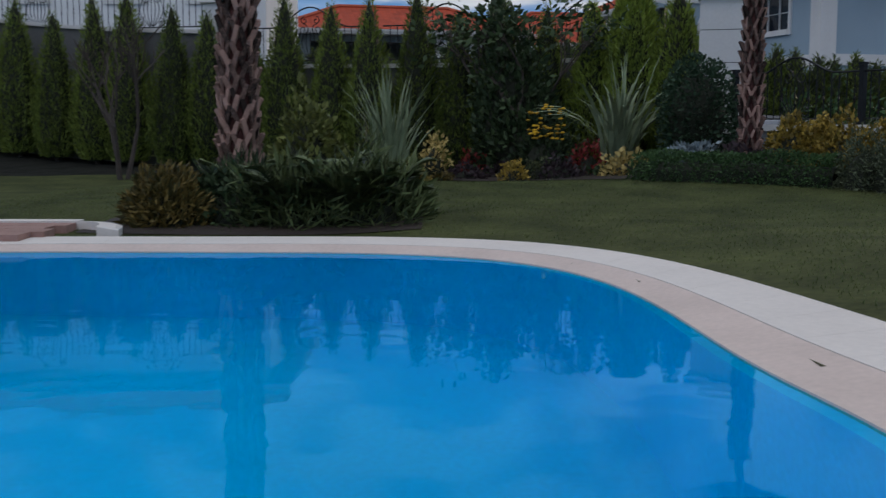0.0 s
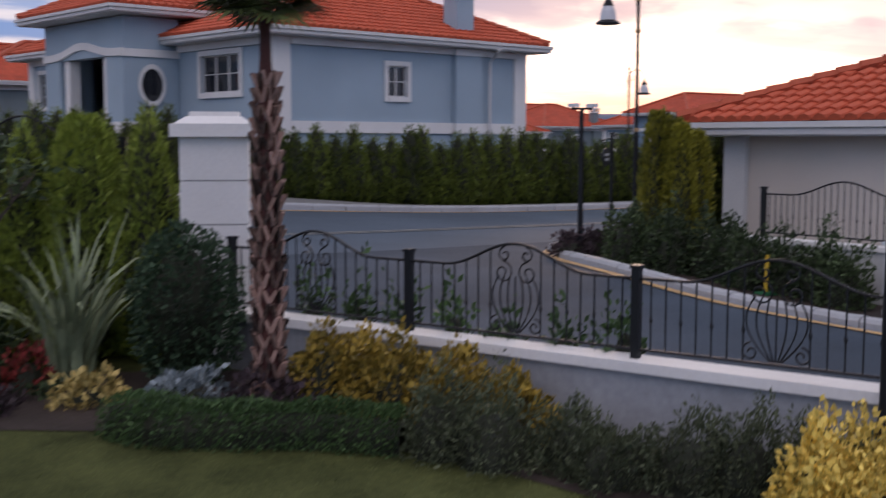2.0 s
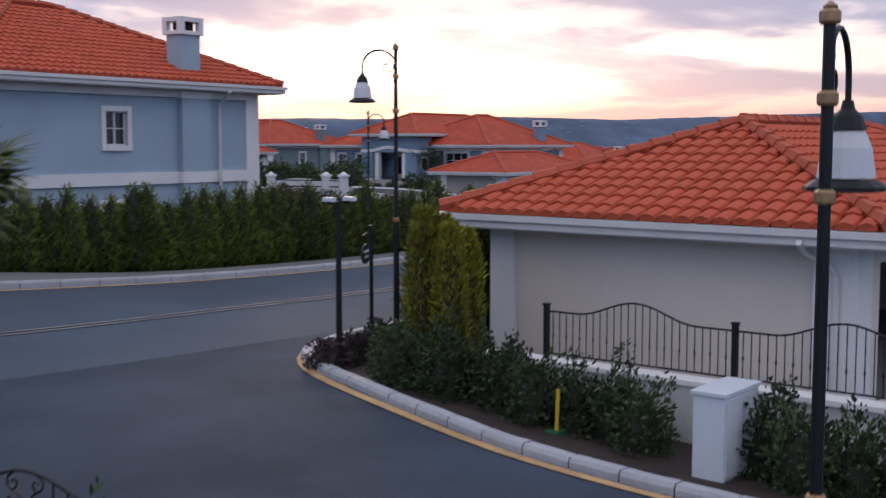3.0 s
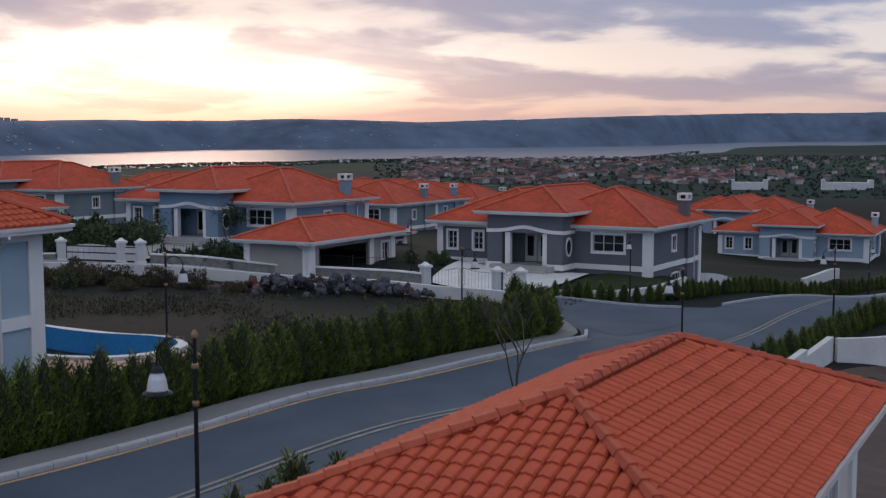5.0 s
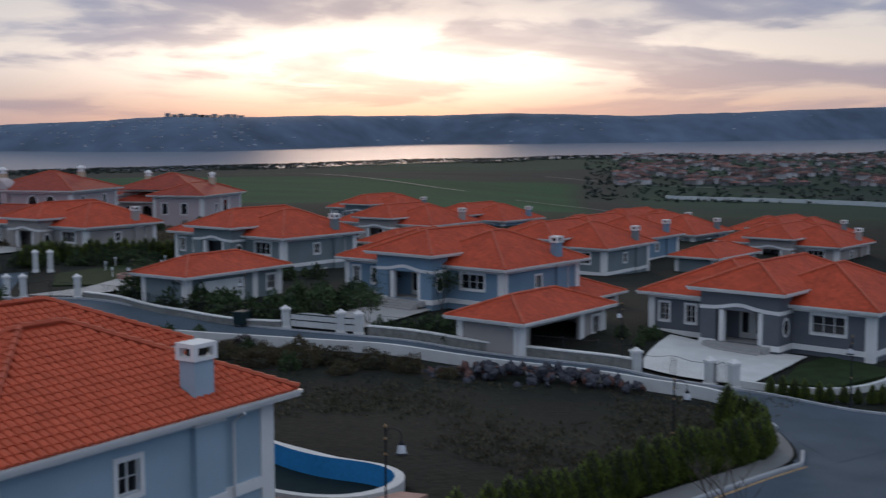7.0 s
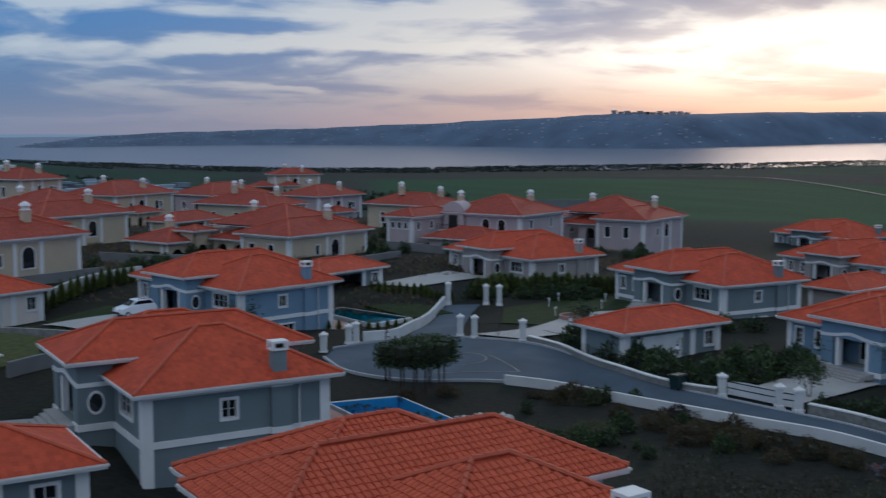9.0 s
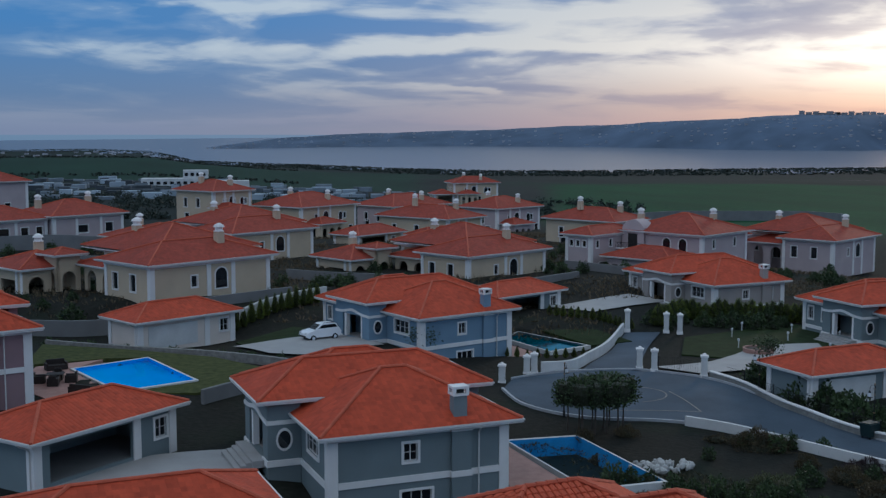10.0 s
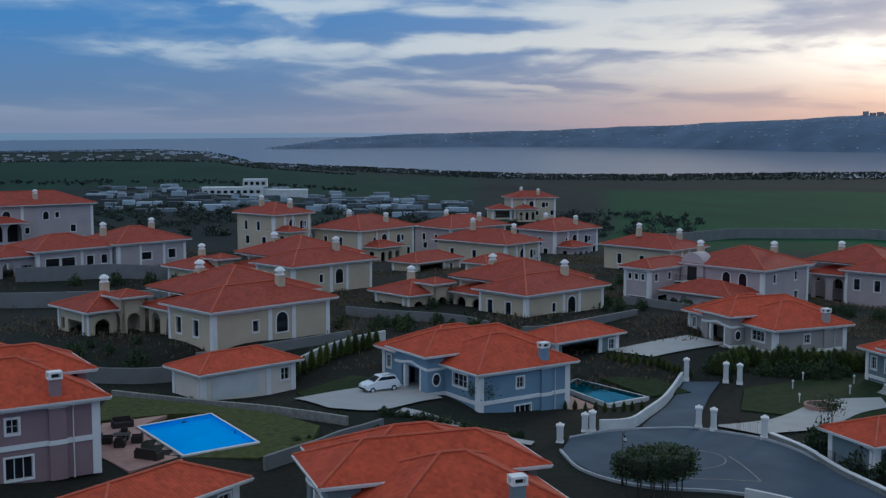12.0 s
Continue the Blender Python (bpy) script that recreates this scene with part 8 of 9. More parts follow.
for k, w in enumerate((0.24, 0.20)):
    part("text_bar", boxed((-0.32 - w / 2, -0.019, 1.92 - 0.09 * k, -0.32 + w / 2, -0.0155, 1.965 - 0.09 * k)), M_LAMPGLASS, board)

# ---------------- plots, walls and gates ----------------
low_wall("plot_wall", [(56.0, 45.2), (57.4, 47.2), (58.2, 49.3), (58.2, 51.6), (57.5, 54.6), (55.8, 58.2), (53.8, 62.8), (52.3, 66.6), (50.6, 70.2), (48.0, 73.8), (43.7, 80.9), (41.4, 84.8), (38.6, 89.0), (36, 91.4)], 0.28, 0.72, M_WALLW, "low curved white wall round the bare plot", "wall", 0, 0.8)
low_wall("villa_wall", [(61.2, 58.2), (59.3, 62.0), (58.0, 65.6), (55.9, 70.6), (53.3, 76.6)], 0.3, 0.7, M_STONE, "low stone-faced wall with white coping", "wall", 0, 0.8, cap=(0.42, 0.1, M_TRIM))
low_wall("villa_wall", [(50.2, 83.6), (48.7, 85.4), (47.1, 89.4), (46.0, 95), (45.7, 101.5), (44.4, 106.2)], 0.3, 0.55, M_STONE, "low stone wall with pale coping along the lane", "wall", 0, 0.8, cap=(0.42, 0.1, M_TRIM))
low_wall("villa_wall", [(63.1, 51.2), (63.6, 48.4), (64.9, 46.2), (67.2, 45.2), (70.1, 45.2), (75, 46.0)], 0.3, 0.85, M_WALLW, "curved white garden wall rising to an end post", "wall", 0, 0.6, level=0.12)
low_wall("plot_wall", [(75.5, 44.9), (81.2, 45.5)], 0.3, 0.9, M_WALLW, "white boundary wall below the grey villa", "wall", 0, 1.0)
low_wall("plot_wall", [(93, 44.6), (99, 45.2), (105, 46)], 0.3, 0.9, M_WALLW, "white stepped boundary wall of the slope", "wall", 0, 1.0)
low_wall("villa_wall", [(30.0, 111.6), (33.0, 111.4), (35.3, 114.8), (39.9, 122.4), (44.8, 131.2)], 0.3, 1.0, M_WALLW, "stepped white wall along the drive", "wall", 0, 0.9)
low_wall("boundary_wall", [(-0.5, 96.6), (3.6, 101.2), (5.6, 104.6), (9.5, 108.6)], 0.3, 1.1, M_PAVE, "grey-white boundary wall below the drive", "wall", 0, 0.8)
low_wall("boundary_wall", [(-16, 124), (-8, 119.5), (0, 114.5), (6.5, 110.2)], 0.35, 0.8, M_STONE, "rough stone boundary wall with planted top", "wall", 0, 0.8)
low_wall("boundary_wall", [(-30, 128), (-18, 131), (-9, 133)], 0.35, 1.6, M_PAVE, "grey concrete wall below the cream villa", "wall", 0, 1.2)
low_wall("boundary_wall", [(-8.6, 132.8), (-7, 132.6), (2, 139.4), (8.5, 144.2)], 0.35, 3.0, M_PAVE, "grey retaining wall under the cream villa's side", "wall", 0, 1.2, level=5.3)
low_wall("boundary_wall", [(2.5, 134.4), (7, 138.5), (12.5, 143.8)], 0.3, 1.5, M_WALLW, "white boundary wall behind a row of narrow conifers", "wall", 0, 1.2)
low_wall("boundary_wall", [(31.0, 153.4), (33.5, 153.0), (42, 159.4), (50, 165.4)], 0.35, 2.6, M_PAVE, "grey retaining wall under the second cream villa", "wall", 0, 1.2, level=3.7)
low_wall("boundary_wall", [(9, 168), (16, 163), (22, 160), (27, 155)], 0.3, 1.3, M_PAVE, "long grey wall in the rough slope", "wall", 0, 1.2)
low_wall("boundary_wall", [(-44, 206), (-30, 207), (-16, 206)], 0.35, 2.4, M_PAVE, "bluish grey terrace wall before the long villa", "wall", 0, 1.5)
low_wall("boundary_wall", [(51, 176), (60, 170), (72, 168)], 0.3, 1.2, M_PAVE, "grey wall among rough shrubs", "wall", 0, 1.2)
low_wall("boundary_wall", [(-45, 180), (-20, 178), (-4, 170)], 0.35, 2.2, M_PAVE, "grey concrete retaining wall", "wall", 0, 1.5)
low_wall("boundary_wall", [(95, 300), (133, 339), (175, 336), (178, 320)], 0.5, 3.0, M_PAVE, "long grey wall at the edge of the fields", "wall", 0, 3)
low_wall("far_wall", [(3 + r * math.sin(radians(a)), 10 + r * math.cos(radians(a))) for a, r in ((52, 660), (57, 640), (61, 610), (66, 545), (72.5, 430), (80, 330))], 0.8, 2.2, M_WALLW, "long white boundary wall across the fields", "wall", 0, 6)

# stepped white wall and bare soil beyond the tiled garage
for k in range(6):
    a, b = Vector((29.3 + 3.7 * k, 25.62 + 0.265 * k)), Vector((29.3 + 3.7 * (k + 1), 25.62 + 0.265 * (k + 1)))
    d = (b - a).normalized()
    n = Vector((-d.y, d.x)) * 0.28
    bm = bmesh.new()
    vv = [bm.verts.new((*p, z)) for p, z in ((a, -1.9), (b, -1.9), (b + n, -1.9), (a + n, -1.9), (a, 0.72), (b, 1.0), (b + n, 1.0), (a + n, 0.72))]
    for q in ((3, 2, 1, 0), (4, 5, 6, 7), (0, 1, 5, 4), (1, 2, 6, 5), (2, 3, 7, 6), (3, 0, 4, 7)):
        bm.faces.new([vv[i] for i in q])
    ob = part("stepped_wall", bm, M_WALLW)
    tagged(ob, "white rendered wall stepping up along the hedge", "wall", kind="structure")
low_wall("plot_wall", [(51.5, 27.1), (52.2, 26.2), (54, 25.2), (60, 23.2), (66, 22)], 0.28, 1.6, M_WALLW, "curved white wall round a bare earth plot", "wall", 0, 0.6, level=0.95)
strip("bare_soil", [(30, 25.3), (40, 26.1), (47, 26.6), (51, 26.6), (54, 24.6), (60, 22.5)], [(33, 12), (40, 12), (47, 12), (51, 12), (54, 12), (60, 12)], mat("brown_bare_soil", (0.075, 0.05, 0.038), var=0.22, scale=0.5, fine=6, bump=0.5), 0.06, 1.5, "brown bare earth inside the white wall", "soil", cross=6)


def gate_pillar(x, y, h, label="white gate pillar with moulded cap", w=0.55, z=None, turn=0):
    t = thing("gate_pillar", pose(x, y, gz(x, y) if z is None else z, 0, 0, turn), label, "pillar", "white gate pillars")
    k = w / 2
    part("shaft", boxed((-k, -k, -0.2, k, k, h)), M_WALLW, t)
    part("base", boxed((-k - 0.06, -k - 0.06, -0.2, k + 0.06, k + 0.06, 0.25)), M_TRIM, t)
    part("cap", boxed((-k - 0.08, -k - 0.08, h + 0.001, k + 0.08, k + 0.08, h + 0.16)), M_TRIM, t)
    part("cap_top", lathe(bmesh.new(), [(k * 1.3, h + 0.161), (k * 0.5, h + 0.32), (0.1, h + 0.36)], 4, a0=math.pi / 4), M_TRIM, t)
    return t


for x, y, z, h in ((50.5, 83.4, 0.75, 1.45), (52.3, 78.7, 0.75, 1.5), (52.9, 77.3, 0.75, 1.5), (39.4, 111.0, 1.2, 1.85), (40.4, 109.8, 1.2, 1.9), (43.9, 106.4, 1.25, 1.85), (45.3, 131.2, 1.2, 2.2), (49.2, 129.4, 1.2, 2.0), (50.4, 128.4, 1.2, 2.0), (28.6, 111.5, 1.0, 1.6), (29.3, 111.5, 1.0, 1.8), (25.4, 108.0, 1.0, 1.6), (61.3, 58.0, -0.42, 1.55), (62.4, 52.9, -0.45, 1.55), (62.8, 51.4, -0.45, 1.55)):
    gate_pillar(x, y, h, z=z, turn=-20)


def slat_gate(a, b, z, h, material, label, n=9):
    a, b = Vector(a), Vector(b)
    ln = (b - a).length
    t = thing("gate", pose(a.x, a.y, z, 0, 0, math.degrees(math.atan2(b.y - a.y, b.x - a.x))), label, "gate")
    for z0 in (0.12, h * 0.55, h - 0.08):
        part("rail", boxed((0, -0.03, z0, ln, 0.03, z0 + 0.08)), M_IRON, t)
    for i in range(n):
        part("panel", boxed((ln * (i + 0.04) / n, -0.015, 0.14, ln * (i + 0.96) / n, 0.015, h - 0.1 + 0.22 * math.sin(math.pi * (i + 0.5) / n))), material, t)
    return t


slat_gate((52.2, 79.1), (50.7, 83.0), 0.78, 1.2, M_WALLW, "pale sheeted double gate on dark iron frames")
slat_gate((52.8, 77.7), (52.4, 78.4), 0.78, 1.2, M_WALLW, "pale sheeted wicket gate", 2)
for a, b, z in (((61.5, 57.6), (62.35, 53.3), -0.4), ((62.45, 52.6), (62.75, 51.7), -0.4), ((40.7, 109.5), (43.6, 106.7), 1.25), ((45.6, 131.0), (48.9, 129.6), 1.25)):
    ln = (Vector(b) - Vector(a)).length
    g_ = fence_panel(ln, 1.45, 0.2, name="iron_gate", label="black wrought-iron gate between white pillars", bars=18)
    g_.matrix_basis = pose(*a, z, 0, 0, math.degrees(math.atan2(b[1] - a[1], b[0] - a[0])))

# railings and shrubs behind the lane walls
lane_rail = fence_panel(2.4, 0.8, 0.0, ornament=False, name="railing", label="dark iron railing above the lane wall", bars=10)
first = True
for line, zoff in (([(61.4, 58.4), (59.5, 62.2), (58.2, 65.8), (56.1, 70.8), (53.5, 76.6)], 0.8), ([(50.4, 83.8), (48.9, 85.6), (47.3, 89.6), (46.2, 95), (45.9, 101.5), (44.7, 106.0)], 0.65)):
    p = smooth(line, 0.2, 3)
    s = np.concatenate([[0], np.cumsum(np.hypot(*np.diff(p, axis=0).T))])
    for q in np.arange(0, s[-1] - 2.4, 2.4):
        a = [np.interp(q, s, p[:, i]) for i in (0, 1)]
        b = [np.interp(q + 2.4, s, p[:, i]) for i in (0, 1)]
        m = pose(a[0], a[1], gz(*a) + zoff, 0, 0, math.degrees(math.atan2(b[1] - a[1], b[0] - a[0])))
        if first:
            lane_rail.matrix_basis = m
            first = False
        else:
            copy_thing(lane_rail, m)
SHRUB = [bush("garden_shrub", 0, 0, -8, 0.6, 0.6, 0.9, L_DARK, "dark leafy garden shrub behind the wall", 300 + i, 460, 0.17, 0.10, "garden shrubs", lumps=0.35) for i in range(3)]
sh_n = [0]


def scatter_shrubs(spots, label=""):
    for x, y, sc in spots:
        m = Matrix.Translation((x, y, gz(x, y))) @ Matrix.Rotation(x * 3.1 + y, 4, "Z") @ Matrix.Diagonal((sc, sc, sc * 1.05, 1))
        k = sh_n[0]
        ob = SHRUB[k] if k < 3 else copy_thing(SHRUB[k % 3], m)
        ob.matrix_basis = m
        sh_n[0] += 1


rs = random.Random(31)
scatter_shrubs([(54.6 + 3.0 * q + rs.uniform(-0.4, 0.8), 77.0 - 9.0 * q + rs.uniform(0, 1.0), rs.uniform(0.8, 1.7)) for q in np.linspace(0.05, 0.95, 16)])
scatter_shrubs([(51.0 - 4.0 * q ** 0.6 + rs.uniform(0, 1.2), 85.0 + 18 * q, rs.uniform(1.2, 2.2)) for q in np.linspace(0, 1, 24)])
scatter_shrubs([(55.5 + rs.uniform(0, 7), 86 + rs.uniform(0, 6), rs.uniform(1.0, 2.2)) for _ in range(16)])
scatter_shrubs([(58 + rs.uniform(0, 14), 102 + rs.uniform(0, 6), rs.uniform(0.8, 1.6)) for _ in range(8)])
scatter_shrubs([(68.5 + rs.uniform(-1.5, 3), 62.5 + rs.uniform(0, 4), rs.uniform(0.5, 0.9)) for _ in range(8)])
scatter_shrubs([(26 + 10 * q, 79 - 6 * q + rs.uniform(-1, 1), rs.uniform(0.7, 1.2)) for q in np.linspace(0, 1, 10)])
scatter_shrubs([(38 + rs.uniform(-4, 6), 78 + rs.uniform(-8, 8), rs.uniform(0.5, 1.2)) for _ in range(18)])
scatter_shrubs([(10 + 12 * q, 113.2 - 4.0 * q + rs.uniform(-0.4, 0.4), rs.uniform(0.45, 0.8)) for q in np.linspace(0, 1, 18)])
scatter_shrubs([(-16 + 22 * q, 124.6 - 13.4 * q + rs.uniform(0, 0.8), rs.uniform(0.4, 0.9)) for q in np.linspace(0, 1, 26)])
scatter_shrubs([(2 + 8 * q, 103.5 + 4.5 * q, rs.uniform(0.5, 0.9)) for q in np.linspace(0, 1, 9)])
scatter_shrubs([(52 + rs.uniform(-3, 14), 132.5 + rs.uniform(-3, 5), rs.uniform(0.8, 1.8)) for _ in range(22)])
scatter_shrubs([(-20 + rs.uniform(0, 60), 150 + rs.uniform(0, 10), rs.uniform(0.6, 1.3)) for _ in range(18)])
scatter_shrubs([(40 + rs.uniform(0, 50), 170 + rs.uniform(0, 6), rs.uniform(0.8, 1.6)) for _ in range(16)])
for x, y, h in ((56.2, 80.5, 2.6), (65.0, 81.9, 3.2), (64.2, 88.4, 3.0), (52, 110, 2.6), (19.4, 117.6, 2.4)):
    broadleaf(x, y, gz(x, y), h, 0.35, L_DARK, "slim dark garden tree beside a porch", int(x), 700, 0.2, 0.12)


def clipped_tree(x, y, h, seed):
    """A short-trunked tree, its dense crown clipped flat on top."""
    t = thing("clipped_tree", pose(x, y, gz(x, y)), "dark flat-topped clipped tree by the turning circle", "tree", "clipped trees at the turning circle")
    part("trunk", tube(bmesh.new(), [(0, 0, -0.1), (0.05, 0.02, 1.0), (0, 0, 2.3)], [0.075, 0.06, 0.05], 6), M_WOOD, t)
    rng = np.random.default_rng(seed)
    n = 1100
    a, k = rng.uniform(0, 2 * math.pi, n), np.sqrt(rng.uniform(0.1, 1, n))
    u = rng.uniform(-1, 1, n)
    rim = 1.15 * k * (1 + 0.16 * np.sin(3 * a + seed))
    p = np.stack([rim * np.cos(a), rim * np.sin(a), h - 1.05 + 1.0 * u * (1 - 0.3 * k ** 3)], 1)
    d = np.stack([np.cos(a), np.sin(a), u + 0.3], 1)
    # dark body painted as the crown's inner shade
    part("shade_core", lathe(bmesh.new(), [(0.1, h - 1.85), (0.85, h - 1.7), (0.98, h - 0.9), (0.85, h - 0.3), (0.1, h - 0.22)], 9), M_CORE, t)
    link_mesh("crown", leaf_mesh("crown", p, d, 0.2, 0.12, rng, 0.2, 0.7), L_DARK, t)


for i, (ox, oy) in enumerate(((-2.5, 0.3), (-1.6, -0.9), (-0.5, -1.1), (0.6, -1.0), (1.7, -0.8), (2.6, 0.2), (-1.4, 0.5), (-0.2, 0.4), (0.9, 0.5), (-0.8, 1.4), (0.5, 1.5), (1.7, 1.2))):
    clipped_tree(28.8 + 0.85 * ox, 91.4 + oy, 3.95 + 0.08 * (i % 3), 400 + i)
L_WILD = leaf_mat("wild_shrub_leaf", (0.036, 0.034, 0.018), (0.075, 0.058, 0.030))
WILD = bush("wild_shrub", 39.0, 85.4, gz(39.0, 85.4), 1.9, 1.5, 1.1, L_WILD, "low olive-brown mounded shrub on the bare plot", 380, 2600, 0.16, 0.07, "wild shrubs on the bare plot", lumps=0.3)
for i, (x, y, sc) in enumerate(((42.7, 74.0, 0.9), (44.0, 71.4, 0.8), (45.0, 73.6, 0.7), (45.9, 70.6, 0.85), (47.3, 68.2, 0.75), (48.3, 66.0, 0.6), (44.6, 68.0, 0.55), (41.2, 76.6, 0.7), (40.2, 80.2, 0.5), (36.5, 86.8, 0.45), (27.2, 89.2, 0.5), (30.6, 89.4, 0.45), (49.6, 63.6, 0.5))):
    m = Matrix.Translation((x, y, gz(x, y))) @ Matrix.Rotation(1.7 * i, 4, "Z") @ Matrix.Diagonal((sc, sc, sc * (1.0 + 0.25 * (i % 3)), 1))
    copy_thing(WILD, m).matrix_basis = m


def waste_bin(x, y, turn):
    t = thing("waste_bin", pose(x, y, gz(x, y) + 0.1, 0, 0, turn), "dark green wheeled waste container beside the lane wall", "waste bin")
    bm = boxed((-0.62, -0.48, 0.15, 0.62, 0.48, 1.05))
    for v in bm.verts:
        if v.co.z < 0.5:
            v.co.x, v.co.y = v.co.x * 0.84, v.co.y * 0.84
    part("body", bm, M_BIN, t)
    part("lid", boxed((-0.66, -0.52, 1.051, 0.66, 0.52, 1.12), (-0.58, -0.4, 1.121, 0.58, 0.4, 1.18)), M_BIN, t)
    for sx_ in (-0.42, 0.42):
        for sy_ in (-0.3, 0.3):
            part("wheel", lathe(bmesh.new(), [(0.03, 0.0), (0.08, 0.0), (0.08, 0.14), (0.03, 0.148)], 8, sx_, sy_), M_IRON, t)


M_BIN = mat("dark_green_plastic", (0.012, 0.028, 0.030), rough=0.5, var=0.12)
waste_bin(48.3, 86.1, 25)
broadleaf(36.8, 33.6, gz(36.8, 33.6), 4.0, 0.2, L_DARK, "bare thin sapling beside the road", 77, 0, bare=True)

# rough weeds over the bare plots
rw = np.random.default_rng(44)
wx, wy = rw.uniform(20, 62, 24000), rw.uniform(41, 92, 24000)
keep = (wy > 40.5 + 0.12 * (wx - 20)) & (wx + 0.95 * (wy - 48) < 62.5 + 0.0 * wx) & ~((wx > 23) & (wx < 37) & (wy < 60)) & (np.sin(wx * 0.5 + 1.3 * np.sin(wy * 0.31)) + np.sin(wy * 0.43) + rw.normal(0, 0.8, 24000) > 0.25)
wx, wy = wx[keep], wy[keep]
wpts = np.repeat(np.stack([wx, wy, ground_z(wx, wy) - 0.03], 1), 5, 0) + rw.normal(0, 0.10, (5 * len(wx), 3)) * np.array([1, 1, 0.0])
weeds = link_mesh("weeds", leaf_mesh("weeds", wpts, np.tile([0, 0, 1.0], (len(wpts), 1)), 0.22, 0.05, rw, 0.2, 0.9), leaf_mat("dull_weeds", (0.034, 0.038, 0.018), (0.075, 0.066, 0.036), 0.8))
tagged(weeds, "rough dull weeds over the bare plots", "weeds", kind="stuff")

# brown weeds and brambles over the unbuilt slopes between the cream villas
wx, wy = rw.uniform(-55, 105, 40000), rw.uniform(129, 262, 40000)
keep = ~((wx > 44) & (wy < 150)) & (wy > 134 - 0.12 * wx) & (np.sin(wx * 0.23 + 1.3 * np.sin(wy * 0.17)) + np.sin(wy * 0.21) + rw.normal(0, 0.8, 40000) > 0.35)
wx, wy = wx[keep], wy[keep]
wpts = np.repeat(np.stack([wx, wy, ground_z(wx, wy) - 0.03], 1), 4, 0) + rw.normal(0, 0.22, (4 * len(wx), 3)) * np.array([1, 1, 0.0])
brambles = link_mesh("weeds", leaf_mesh("weeds", wpts, np.tile([0, 0, 1.0], (len(wpts), 1)), 0.55, 0.10, rw, 0.25, 0.9), leaf_mat("brown_weeds", (0.050, 0.040, 0.022), (0.095, 0.070, 0.040), 0.7))
tagged(brambles, "dry brown weeds and brambles between the cream villas", "weeds", kind="stuff")
for x0, y0, wx_, wy_, n_ in ((-28, 136, 14, 8, 7), (12, 150, 14, 12, 12), (-24, 168, 26, 8, 10), (16, 172, 20, 10, 7), (44, 168, 22, 8, 9), (-40, 200, 24, 5, 5), (54, 196, 20, 10, 5), (96, 176, 14, 8, 4), (84, 160, 20, 10, 6)):
    scatter_shrubs([(x0 + rs.uniform(0, wx_), y0 + rs.uniform(0, wy_), rs.uniform(0.7, 1.9)) for _ in range(n_)])

# rubble heap on the bare plot
heap = thing("rubble_heap", pose(53.2, 60.0, gz(53.2, 60.0)), "heap of dark rubble and clods on the bare plot", "rubble heap")
stones = []
for i in range(6):
    bm = bmesh.new()
    bmesh.ops.create_icosphere(bm, subdivisions=1, radius=0.5)
    for v in bm.verts:
        v.co *= 1 + 0.5 * noise.noise(v.co * 2 + Vector((i * 7, 0, 0)))
        v.co.z *= 0.7
    me = bpy.data.meshes.new("stone")
    bm.to_mesh(me)
    bm.free()
    me.materials.append(mat("dark_rubble", (0.035, 0.036, 0.045), var=0.3, scale=2, fine=9, island=0.6) if i == 0 else stones[0].materials[0] if i != 3 else mat("brown_clod", (0.07, 0.035, 0.03), var=0.3, scale=2, fine=9, island=0.4))
    stones.append(me)
for i in range(215):
    q = rs.uniform(-1, 1)
    w = rs.gauss(0, 0.38)
    x, y = 5.8 * q * 0.72 + w * 1.2, -5.8 * q + w * 1.5
    z = max(0, 1.1 * (1 - q * q) * math.exp(-w * w * 2.5)) * rs.uniform(0.3, 1.0)
    ob = link_mesh("stone", rs.choice(stones), None, heap)
    k = rs.uniform(0.25, 0.8)
    ob.matrix_basis = Matrix.Translation((x, y, z)) @ Euler((rs.uniform(0, 3), rs.uniform(0, 3), rs.uniform(0, 6))).to_matrix().to_4x4() @ Matrix.Diagonal((k, k, k, 1))

# pale stones and a grassy mound behind the sunk pool
pile = thing("stone_pile", pose(30.2, 81.4, gz(30.2, 81.4) + 0.02), "small pile of pale building stones on rough ground", "stone pile")
M_PALE = mat("pale_quarry_stone", (0.30, 0.30, 0.29), var=0.25, scale=2, fine=9, island=0.5)
pale = []
for me in stones[:3]:
    c = me.copy()
    c.materials[0] = M_PALE
    pale.append(c)
for i in range(55):
    a, q = rs.uniform(0, 6.28), rs.random() ** 0.6
    ob = link_mesh("stone", rs.choice(pale), None, pile)
    k = rs.uniform(0.25, 0.65)
    ob.matrix_basis = Matrix.Translation((2.3 * q * math.cos(a), 1.3 * q * math.sin(a), 0.12 + 0.45 * (1 - q) * rs.random())) @ Euler((rs.uniform(0, 3), rs.uniform(0, 3), rs.uniform(0, 6))).to_matrix().to_4x4() @ Matrix.Diagonal((k, k, k, 1))
for i, (x, y, rx_, rz_, mt) in enumerate(((39.2, 85.0, 2.6, 1.0, L_RUST), (44.0, 79.0, 1.6, 0.7, L_PURPLE), (36.0, 76.5, 1.9, 0.7, L_OLIVE), (41.5, 73.0, 1.7, 0.8, L_RUST), (33.5, 70.5, 1.5, 0.6, L_OLIVE))):
    bush("grassy_mound", x, y, gz(x, y) - 0.1, rx_, rx_ * 0.7, rz_, leaf_mat("dry_mound_grass", (0.045, 0.034, 0.018), (0.085, 0.062, 0.032)) if mt is L_RUST else mt, "low mound overgrown with dry brown grass", 700 + i, 2200, 0.22, 0.04, "overgrown mounds", lumps=0.25, category="mound")

